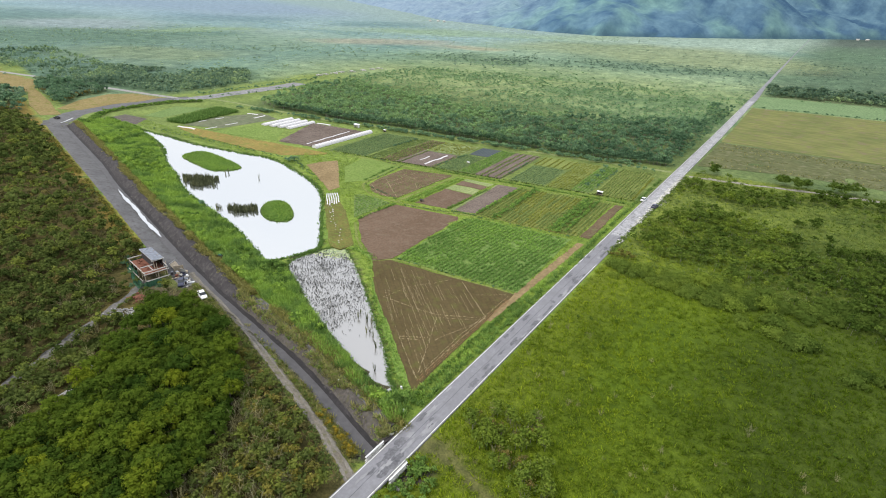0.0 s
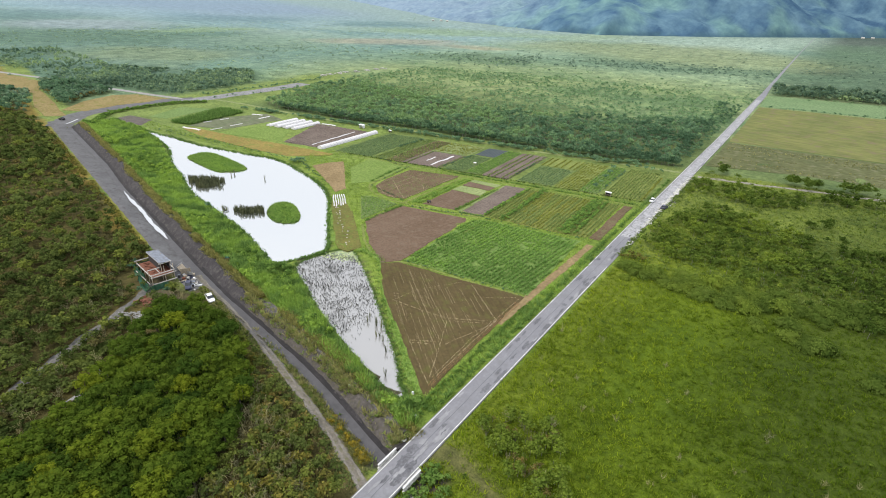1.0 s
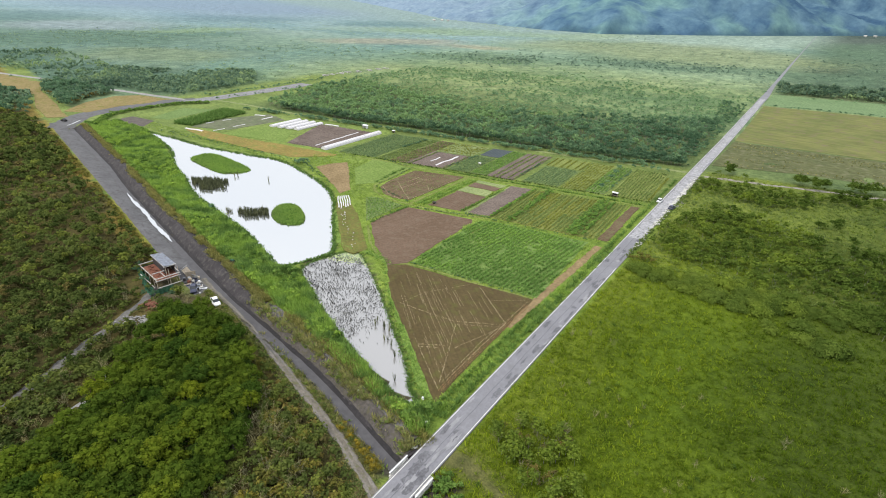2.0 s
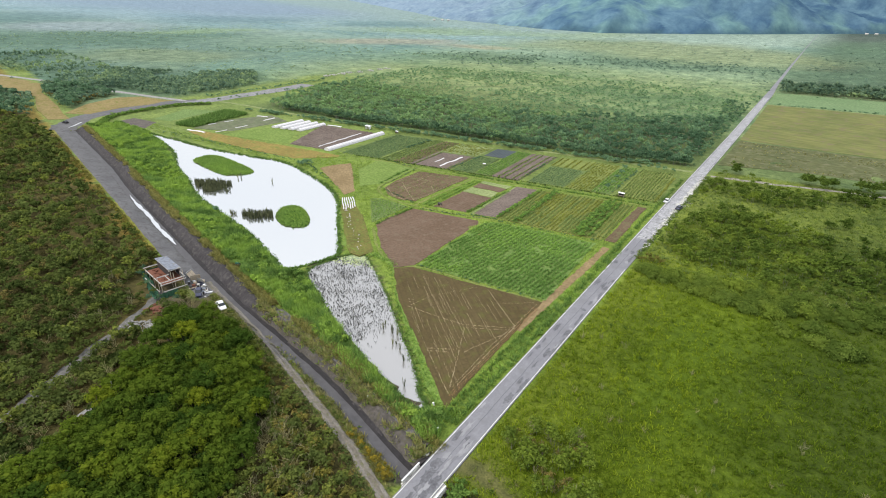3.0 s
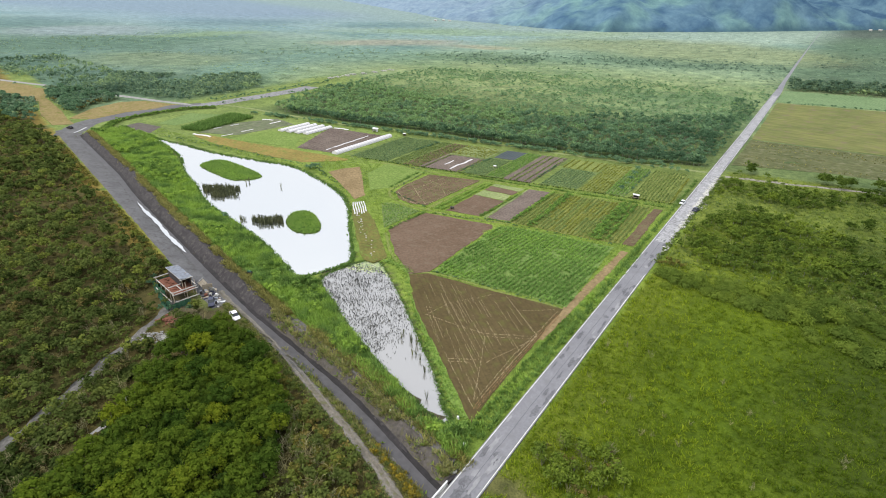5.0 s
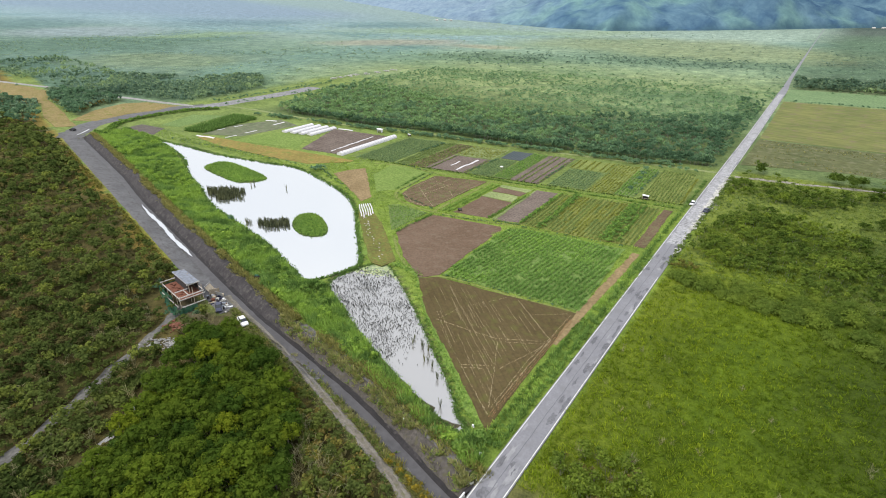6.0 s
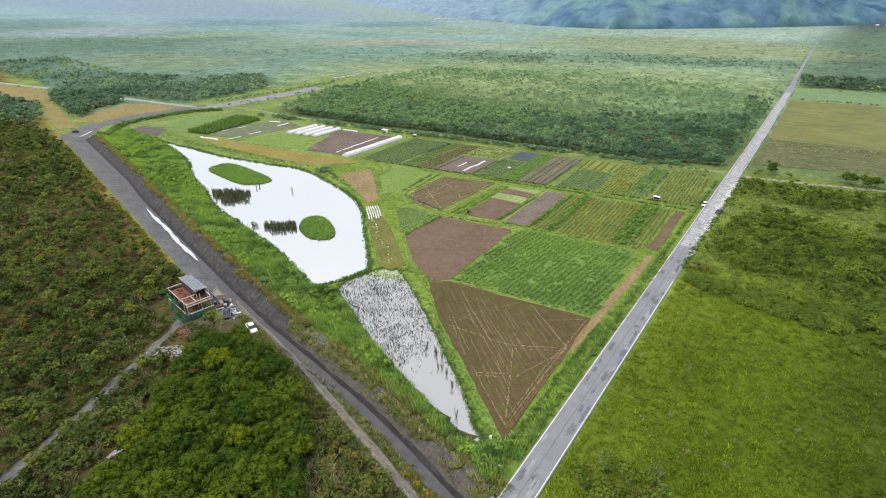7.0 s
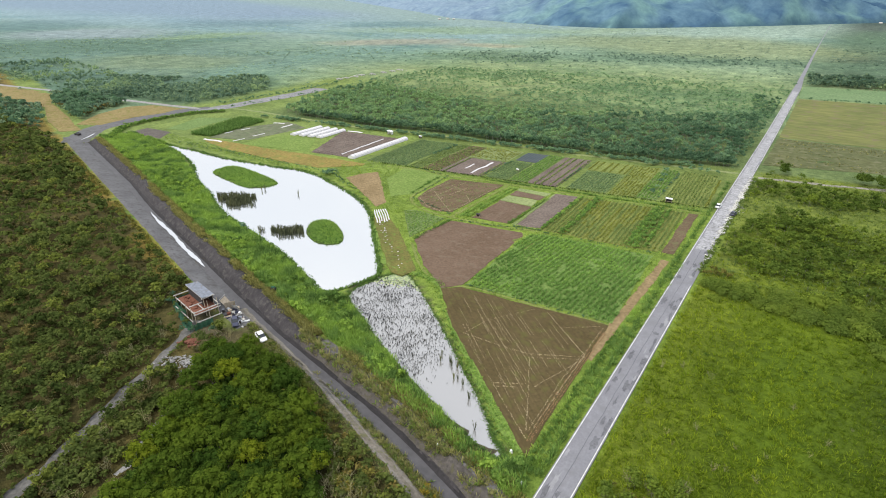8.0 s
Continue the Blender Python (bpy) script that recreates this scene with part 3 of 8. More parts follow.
def cover(x, y):
    """Colour of the ground cover by the plan, with far haze and lens vignette painted in."""
    u, s = along(x, y)
    a, b, c = fractal(x, y, 60, 11), fractal(x, y, 14, 23), fractal(x, y, 240, 31)

    def blend(p, q, f):
        f = np.clip(f, 0, 1)[..., None]
        return np.asarray(p) * (1 - f) + np.asarray(q) * f
    grass = blend((0.12, 0.188, 0.036), (0.175, 0.245, 0.055), b * 1.6 - 0.3)
    # grass pales with distance: a little haze painted into it
    grass = blend(grass, (0.15, 0.2, 0.08), np.clip((np.hypot(x, y) - 140) / 150, 0, 1) * 0.7)
    marsh = blend((0.065, 0.104, 0.009), (0.105, 0.148, 0.013), a * 2 - 0.5)
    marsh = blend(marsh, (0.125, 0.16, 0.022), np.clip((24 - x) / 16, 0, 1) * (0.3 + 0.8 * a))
    # darker towards the east: lens vignette painted into the marsh ground
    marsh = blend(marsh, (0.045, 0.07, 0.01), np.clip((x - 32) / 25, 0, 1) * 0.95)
    marsh = blend(marsh, (0.13, 0.168, 0.04), np.clip((y - 80 - 30 * a) / 30, 0, 1) * np.clip(1.3 - x / 80, 0.4, 1) * (1 - 0.7 * np.clip(0.5 - away(BUSHLAND, x, y) / 8, 0, 1)))
    scrub = blend((0.06, 0.056, 0.024), (0.1, 0.086, 0.036), b * 2 - 0.5)
    belt = blend((0.07, 0.11, 0.05), (0.12, 0.165, 0.07), b * 2 - 0.4)
    # far plain: haze painted in as paler, bluer tones farther out
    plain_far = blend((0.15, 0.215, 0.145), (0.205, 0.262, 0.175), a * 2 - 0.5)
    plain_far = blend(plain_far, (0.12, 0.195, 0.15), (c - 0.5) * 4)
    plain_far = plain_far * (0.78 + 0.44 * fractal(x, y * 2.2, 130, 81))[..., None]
    haze_patch = np.clip((fractal(x * 0.6, y, 420, 85, 3) - 0.44) * 4, 0, 1) * np.clip((np.hypot(x, y) - 420) / 260, 0, 1)
    plain_far = blend(plain_far, (0.18, 0.28, 0.25), haze_patch * 0.85)
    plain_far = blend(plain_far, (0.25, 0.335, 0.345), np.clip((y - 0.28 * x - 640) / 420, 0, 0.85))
    bands = fractal(x * 0.7, y * 0.9 - x * 0.3, 700, 91, 2)
    plain_far = plain_far * (0.8 + 0.42 * bands)[..., None]
    meadow = blend((0.124, 0.188, 0.096), (0.205, 0.256, 0.132), fractal(x, y * 2.0, 45, 107) * 2.6 - 0.8)
    plain_far = blend(plain_far, meadow, np.clip((x + 430) / 120, 0, 1) * np.clip((640 + 0.2 * x - y) / 180, 0, 0.9))
    plain_far = plain_far * (1 - 0.64 * np.clip((x + 30) / 60, 0, 1) * np.clip((y - 480) / 60, 0, 1))[..., None]
    dusky = np.clip((fractal(x * 0.55, y * 1.5, 150, 87) - 0.5) * 5, 0, 1)
    plain_far = blend(plain_far, plain_far * np.array((0.66, 0.78, 0.82)), dusky * 0.8)
    plain_far = blend(plain_far, np.array((0.09, 0.145, 0.095)), np.clip(1 - away(GROVE, x, y) / 12, 0, 0.85))
    # bluer mottles in the far west, again haze in the colour
    plain_far = blend(plain_far, np.array((0.13, 0.2, 0.165)) * (0.8 + 0.4 * b)[..., None], np.clip((-x - 420) / 200, 0, 1) * np.clip((y - 150) / 60, 0, 1) * np.clip((620 - y) / 200, 0, 1) * np.clip(a * 2.2 - 0.4, 0, 0.8))
    plain_far = blend(plain_far, np.array((0.085, 0.12, 0.06)), np.clip(1 - np.minimum(away(CORNER_WOOD, x, y), away(CORNER_THICKET, x, y)) / 5, 0, 0.9))
    wx, wy = x + 150 * (fractal(x, y, 120, 97) - 0.5), y + 150 * (fractal(x, y, 120, 99) - 0.5)
    for tone, cx, cy, across, deep in PATCHES:
        ln = math.hypot(cx - 37, cy + 53)
        ox, oy = (cx - 37) / ln, (cy + 53) / ln
        e = np.hypot(((wx - cx) * ox + (wy - cy) * oy) / deep, ((wx - cx) * oy - (wy - cy) * ox) / across)
        plain_far = blend(plain_far, np.array(tone) * (0.85 + 0.3 * b)[..., None], np.clip((1.5 - e) / 1.1, 0, 0.7))
    # west and hill foot fade to mist blue, haze put into the ground
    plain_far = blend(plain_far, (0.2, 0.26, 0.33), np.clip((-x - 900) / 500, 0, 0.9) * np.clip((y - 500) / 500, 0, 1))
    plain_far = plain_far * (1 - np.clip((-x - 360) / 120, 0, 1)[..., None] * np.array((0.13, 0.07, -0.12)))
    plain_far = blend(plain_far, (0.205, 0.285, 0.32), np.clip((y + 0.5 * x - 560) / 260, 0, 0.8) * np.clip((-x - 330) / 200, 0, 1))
    col = grass
    col = blend(col, (0.13, 0.175, 0.06), np.clip((y - 141.5 - (x + 109) * 0.19) / 4, 0, 1) * (x > -160) * 0.9)
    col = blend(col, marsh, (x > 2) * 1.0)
    col = blend(col, belt, np.clip((y - 196 - 0.16 * (x + 163)) / 4, 0, 1) * np.clip((x + 300) / 25, 0, 1))
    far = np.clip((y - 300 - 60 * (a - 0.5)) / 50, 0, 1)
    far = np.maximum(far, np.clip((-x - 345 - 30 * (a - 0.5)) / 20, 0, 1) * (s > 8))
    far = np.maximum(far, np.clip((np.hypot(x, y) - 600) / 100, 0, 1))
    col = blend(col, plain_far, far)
    col = blend(col, scrub, np.clip((-s - np.where(u < 84, 4.8, 9.5)) / 1.6, 0, 1) * (np.hypot(x, y) < 700) * (x < 0))
    verge = np.clip((6 - np.abs(s + 12)) / 4, 0, 1) * (u > 95) * (b > 0.42)
    col = blend(col, (0.2, 0.15, 0.04), verge * 0.7 * (s < -8))
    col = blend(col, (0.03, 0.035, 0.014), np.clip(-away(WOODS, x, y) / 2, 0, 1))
    dirt = np.clip(1 - (off_line(TRACK_LINE, x, y) - 1.0) / 2.2, 0, 1)
    col = blend(col, (0.13, 0.12, 0.06), dirt * 0.75)
    col = blend(col, (0.11, 0.105, 0.055), np.clip(1 - (off_line(BYWAY, x, y) - 1.1 - 0.9 * (x < 9)) / 1.4, 0, 1) * 0.8)
    yard = np.clip(1.4 - np.hypot((u - 92) / 11, (s + 10) / 6.5), 0, 0.4) / 0.4
    col = blend(col, (0.095, 0.085, 0.06), yard * (0.5 + 0.5 * (b > 0.45)))
    col = blend(col, (0.1, 0.095, 0.088), ((s > -4.6) & (s < -2.3) & (u > 3) & (u < 314)) * 1.0)
    bed = ((s > -2.3) & (s < 4.6) & (u > -8) & (u < 314))
    col = blend(col, (0.05, 0.045, 0.042), bed * 1.0)
    mud = np.minimum(away(POND, x, y), away(MARSH, x, y)) < 0.4
    isl = np.minimum(away(ISLET_LONG, x, y), away(ISLET_ROUND, x, y)) < -0.3
    col = blend(col, (0.07, 0.065, 0.05), (mud & ~isl) * 1.0)
    col = blend(col, (0.06, 0.13, 0.02), isl * 1.0)
    tufty = np.maximum(far, np.clip((y - 200) / 60, 0, 1) * (x < -8)) * 0.9 + 0.1
    return np.concatenate([col, tufty[..., None]], -1)


def lines_from(lo, hi, step, reach, grow_down, grow_up):
    """Even lines from lo to hi, then ever wider out to the horizon."""
    mid = list(np.arange(lo, hi, step))
    up, down, d = [hi], [], step
    while up[-1] < reach:
        d *= grow_up
        up.append(up[-1] + d)
    d, at = step, lo
    while at > -reach:
        d *= grow_down
        at -= d
        down.append(at)
    return np.array(down[::-1] + mid + up)


def sheet():
    xs, ys = lines_from(-336, 80, 2.0, 4800, 1.05, 1.09), lines_from(-58, 232, 2.0, 4800, 1.15, 1.042)
    gx, gy = np.meshgrid(xs, ys)
    z = height(gx, gy) - covered(gx, gy)
    z -= 0.3 * np.clip((np.hypot(gx, gy) - 3000) / 1500, 0, 1)
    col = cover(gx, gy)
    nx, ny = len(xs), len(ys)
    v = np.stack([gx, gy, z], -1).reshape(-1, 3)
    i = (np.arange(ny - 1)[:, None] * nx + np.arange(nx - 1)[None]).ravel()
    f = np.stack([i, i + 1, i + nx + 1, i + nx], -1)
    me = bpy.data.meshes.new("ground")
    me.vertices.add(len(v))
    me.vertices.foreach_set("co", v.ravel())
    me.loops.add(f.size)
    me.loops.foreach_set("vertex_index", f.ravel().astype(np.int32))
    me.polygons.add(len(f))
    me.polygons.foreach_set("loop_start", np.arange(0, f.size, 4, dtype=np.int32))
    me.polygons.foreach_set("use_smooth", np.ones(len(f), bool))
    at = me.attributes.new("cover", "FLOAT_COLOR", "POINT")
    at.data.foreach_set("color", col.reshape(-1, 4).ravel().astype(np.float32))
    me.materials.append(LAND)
    me.update(calc_edges=True)
    return tagged(new("ground", me), "flat green wetland plain with grass, scrub and bare patches", "ground", kind="structure")


sheet()


# ---- roads, tracks and canal ----
def smooth_line(pts, step):
    """Points every step metres along a smooth line through pts, with the direction there."""
    p = [np.array(q, float) for q in pts]
    p = [2 * p[0] - p[1], *p, 2 * p[-1] - p[-2]]
    out = []
    for a, b, c, d in zip(p, p[1:], p[2:], p[3:]):
        k = max(2, int(np.linalg.norm(c - b) / step))
        for j in range(k):
            t = j / k
            out.append(0.5 * (2 * b + (c - a) * t + (2 * a - 5 * b + 4 * c - d) * t * t + (3 * b - a - 3 * c + d) * t ** 3))
    out.append(p[-2])
    out = np.array(out)
    way = np.gradient(out, axis=0)
    return out, way / np.linalg.norm(way, axis=1)[:, None]


def strip(name, pts, width, lift, material, label, category, step=1.5, ragged=0.3, parts=4, flat=False, seed=1):
    """A road or track laid along a line, with uneven edges."""
    c, w = smooth_line(pts, step)
    side = np.column_stack([w[:, 1], -w[:, 0]])
    k = np.arange(len(c))
    rows = []
    for j in range(parts + 1):
        f = j / parts * 2 - 1
        edge = (value_noise(k * step, k * 0 + 9 * j, 2.5, seed) - 0.5) * 2 * ragged * (abs(f) > 0.9)
        q = c + side * (f * width / 2 + edge * np.sign(f))[:, None]
        z = lift + (0 if flat else height(q[:, 0], q[:, 1])) - 0.04 * (abs(f) > 0.9) * (not flat)
        rows.append(np.column_stack([q, np.broadcast_to(z, len(q))]))
    n = len(c)
    v = np.concatenate(rows)
    f = [(j * n + i, j * n + i + 1, (j + 1) * n + i + 1, (j + 1) * n + i) for j in range(parts) for i in range(n - 1)]
    return tagged(grown(name, v, f, material, label=label, smooth=True), category=category, kind="structure")


def road_x(y):
    """Where the road's middle runs."""
    return float(np.interp(y, [-90, 0, 100, 200, 300, 400, 500, 560, 730, 1030, 1500], [1.2, 0.4, -0.75, -2.0, -3.0, -4.7, -6.3, -8.5, -12.6, -19, -28]))


def slab_road():
    """The paved road: a slab with edges, carried over the canal by the bridge."""
    v, f = [], []
    ys = np.concatenate([np.arange(-90, 420, 5.0), np.arange(420, 1500, 20.0)])
    for y in ys:
        w = np.interp(y, [0, 480, 560, 760, 1000], [1, 1, 0.6, 0.42, 0.2])
        for x, z in zip((-2.78, -2.72, 0.0, 2.72, 2.78), (-0.25, 0.16, 0.22, 0.16, -0.25)):
            v.append((x * w + road_x(y), y, z))
    for i in range(len(ys) - 1):
        for j in range(4):
            f.append((i * 5 + j, i * 5 + j + 1, i * 5 + j + 6, i * 5 + j + 5))
    road = tagged(grown("road", v, f, ASPHALT, label="straight grey asphalt road with worn patches and white edge lines"), category="road", kind="structure")

    def band(name, x, w, y0, y1, z, material, label, keep, wobble=0.0):
        v, f = [], []
        for y in np.arange(y0, y1, 1.0):
            if not keep(y):
                continue
            k = len(v)
            for yy, sides in ((y, (-1, 1)), (y + 1.0, (1, -1))):
                m = road_x(yy) + x + wobble * (math.sin(yy * 0.4) + 0.7 * math.sin(yy * 1.3))
                v += [(m + sides[0] * w / 2, yy, z), (m + sides[1] * w / 2, yy, z)]
            f.append((k, k + 1, k + 2, k + 3))
        grown(name, v, f, material, road, label)
    for x in (-2.45, 2.45):
        band("edge_line", x, 0.15, -90, 420, 0.182, LINE, "worn white edge line", lambda y: value_noise(y, x * 7, 4, 5) < (0.97 if y < 95 else 0.9 if x < 0 else (0.35 if y < 215 else 0.7)))
    band("centre_joint", 0.0, 0.13, -90, 125, 0.232, PATCH, "dark tarred joint between the two lanes", lambda y: True, 0.05)
    rng = random.Random(8)
    places = [(0.3, 0.8, 2.0, 2.3), (-0.9, 4.6, 0.9, 1.5), (-0.3, 6.9, 0.8, 1.0), (-1.1, 14.5, 0.5, 3.0), (0.5, 12.6, 0.4, 0.9), (1.3, 27, 0.7, 2.4), (1.8, 33, 0.4, 2.2), (-1.9, 22, 0.3, 1.5), (1.2, 1.8, 0.6, 1.0)]
    for _ in range(46):
        y = rng.uniform(38, 128)
        places.append((rng.choice((-1.6, 0.9, 1.5, 1.9)) + rng.uniform(-.3, .3), y, rng.uniform(0.15, 0.4 + y / 250), rng.uniform(0.5, 2.4)))
    for _ in range(16):
        places.append((rng.uniform(-1.9, 1.9), rng.uniform(-22, 34), rng.uniform(0.2, 0.55), rng.uniform(0.8, 2.6)))
    for n, (x, y, rx, ry) in enumerate([(0.7, -0.9, 1.6, 3.2), (-0.6, 1.4, 1.1, 1.9)] + places):
        bm = bmesh.new()
        ring = []
        for k in range(18):
            a = k / 18 * 2 * math.pi
            r = rng.uniform(0.55, 1.25)
            px_ = max(-2.3, min(2.3, x + math.cos(a) * rx * r))
            py_ = y + math.sin(a) * ry * r
            ring.append(bm.verts.new((px_ + road_x(py_), py_, 0.226 + 0.0009 * n - 0.022 * abs(px_))))
        bm.faces.new(ring)
        part("asphalt_patch", bm, PATCH if n < 2 or rng.random() < 0.72 else PALE_PATCH, road)
    return road


slab_road()
# the gravelled stretch north of the plots, where the paving has broken up
strip("pavement", [(road_x(y) + 0.1, y) for y in (124, 150, 185, 222, 300, 400, 470)], 3.9, 0.24, surface("broken_paving", (0.25, 0.25, 0.26), (0.38, 0.38, 0.39), 0.25, 1.4, 0.85, 0.02, 0.2, stain=(0.16, 0.16, 0.16), contrast=0.9),
      "broken pale grey paving with gravel on the road", "paving", 1.0, 0.4, 2, True)


def ribbon(name, u0, u1, s0, s1, parts, material, label, category, lift, rough_z=0.0, step=1.2, seed=4, rag=0.5):
    """A long strip beside the canal, following the lie of the land."""
    us = np.arange(u0, u1, step)
    v = []
    for j in range(parts + 1):
        ss = (s0 + (s1 - s0) * j / parts) + (value_noise(us, us * 0 + j * 7, 3.0, seed) - 0.5) * (rag if j in (0, parts) else min(rag, 0.5))
        x, y = by_canal(us, ss)
        z = height(x, y) + lift + (fractal(x, y, 2.4, seed) - 0.5) * rough_z - (0.12 if j in (0, parts) else 0)
        v.append(np.column_stack([x, y, z]))
    n = len(us)
    f = [(j * n + i, j * n + i + 1, (j + 1) * n + i + 1, (j + 1) * n + i) for j in range(parts) for i in range(n - 1)]
    return tagged(grown(name, np.concatenate(v), f, material, label=label, smooth=True), category=category, kind="structure")


ribbon("canal_bed", 3.2, 316, -2.35, 0.3, 6, SILT, "drained canal bed of wet grey silt", "canal", 0.03, 0.08, rag=0.25)
ribbon("canal_bank", 3.4, 313, -0.2, 5.2, 11, PEAT, "dark peat bank freshly dug from the canal", "bank", 0.05, 0.28)
# narrow dark strip laid along the bank's foot
ribbon("bank_foot", 3.4, 313, -0.35, 0.85, 5, surface("bank_foot_peat", (0.014, 0.013, 0.014), (0.03, 0.027, 0.028), 0.3, 1.5, 0.8, 0.05, 0.3), "dark foot of the canal bank", "bank", 0.12, 0.1, seed=14, rag=0.2)
ribbon("dry_bank", 4, 70, 0.65, 3.6, 5, DRY_BANK, "grey brown slope of the canal bank", "bank", 0.22, 0.25, seed=11)
ribbon("verge_slope", 4, 84, -4.5, -2.2, 4, SPOIL, "grey earth slope between track and canal", "bank", 0.1, 0.2, seed=12)
ribbon("spoil_strip", 6, 66, 3.4, 5.9, 6, SPOIL, "strip of dry grey spoil on top of the bank", "bank", 0.2, 0.3, seed=9)
ribbon("gravel_road", 84, 332, -8.9, -2.3, 12, GRAVEL, "grey gravel road beside the canal", "road", 0.1, 0.05, rag=0.3)
strip("dirt_track", TRACK_LINE, 1.9, 0.07, TRACK, "dry dirt track joining the paved road", "track", 0.8, 0.45, 4)
for side in (-0.62, 0.62):
    strip("wheel_rut", [(x + 0.3 * side, y + 0.95 * side) for x, y in TRACK_LINE], 0.5, 0.125, RUT, "pale wheel rut of the dirt track", "rut", 0.8, 0.3, 2)
strip("dirt_lane", LANE_LINE, 2.5, 0.07, surface("grey_lane", (0.1, 0.096, 0.088), (0.15, 0.145, 0.135), 0.2, 1.4, 0.95, 0.06), "grey dirt lane through the scrub", "track", 1.0, 0.8, 4)
strip("old_lane", OLD_LANE[1:], 1.0, 0.07, RUBBLE, "overgrown remains of a grey lane", "track", 1.0, 0.6, 2)
strip("bend_road", [(-308, 72), (-319, 81.5), (-330, 93), (-335, 108), (-337.5, 128), (-335, 150), (-328, 168)], 14.5, 0.09, GRAVEL, "wide grey gravel road bending north", "road", 3, 0.5, 4, seed=6)
strip("side_road", SIDE_ROAD, 4.6, 0.1, RUBBLE, "pale side road between the trees", "road", 4, 0.4, 2)
strip("north_road", [(-331, 158), (-324.5, 173), (-323, 200), (-322.4, 236), (-325, 268)], 14.0, 0.1, surface("pale_gravel", (0.18, 0.18, 0.185), (0.27, 0.27, 0.275), 0.15, 1.2, 0.9, 0.04, stain=(0.12, 0.12, 0.115)), "pale gravel road leading north", "road", 4, 0.8, 2)
strip("north_track", [(-322, 176), (-290, 180), (-240, 182.5), (-198, 186), (-163, 195), (-110, 200.5), (-60, 207), (-30, 212.5), (-3, 217)], 2.6, 0.06, surface("grass_track", (0.15, 0.19, 0.07), (0.23, 0.26, 0.11), 0.15, 1.0, 0.95, 0.05), "pale grassy track along the north of the plots", "track", 3, 0.4, 2)
strip("east_track", EAST_TRACK, 2.6, 0.1, surface("pale_earth_track", (0.2, 0.185, 0.155), (0.32, 0.3, 0.26), 0.2, 1.2, 0.95, 0.05, 0.1, stain=(0.12, 0.13, 0.06)), "pale earth track crossing the marsh", "track", 2, 0.9, 2)
strip("field_path", [(-9.3, 50), (-9.2, 58), (-9.0, 66), (-8.8, 80), (-8.6, 95), (-8.4, 110)], 2.5, 0.085, TAN, "tan earth path beside the crops", "path", 1.5, 0.25, 3)


def sheet_of(name, outline, z, material, label):
    bm = bmesh.new()
    face = bm.faces.new([bm.verts.new((x, y, z)) for x, y in outline])
    bmesh.ops.triangulate(bm, faces=[face])
    return tagged(part(name, bm, material, None, label), category="water", kind="structure")


def swollen(poly, d):
    p = np.array(poly)
    w = np.roll(p, -1, 0) - np.roll(p, 1, 0)
    n = np.column_stack([w[:, 1], -w[:, 0]]) / (np.linalg.norm(w, axis=1)[:, None] + 1e-9)
    area = 0.5 * np.sum(p[:, 0] * np.roll(p[:, 1], -1) - np.roll(p[:, 0], -1) * p[:, 1])
    return [tuple(q) for q in p + n * d * (1 if area > 0 else -1)]


sheet_of("pond_water", swollen(POND, 0.9), -0.35, WATER, "large still pond mirroring the white sky")
sheet_of("marsh_water", swollen(MARSH, 0.9), -0.34, MARSH_WATER, "shallow pond full of floating dark plants")
pud = [(u, -1.6 + 0.2 * math.sin(u * 0.21) + 0.08 * math.sin(u * 0.83), 0.72 * min(1, (u - 124) / 6, (184 - u) / 14) * (0.85 + 0.15 * math.sin(u * 0.57) + 0.1 * math.sin(u * 1.9))) for u in np.arange(124.2, 184, 1.0)]
edge = [(u, s + w) for u, s, w in pud] + [(u, s - w) for u, s, w in reversed(pud)]
sheet_of("puddle_water", [tuple(float(v) for v in by_canal(u, s)) for u, s in edge], -0.86, WATER, "long puddle of rain water beside the gravel road")


sheet_of("puddle_water", [(-309.6, 76), (-312.6, 80), (-318.6, 86.8), (-317.6, 87), (-312.2, 81), (-309.2, 76.6)], 0.22, WATER, "small puddle on the gravel road's bend")


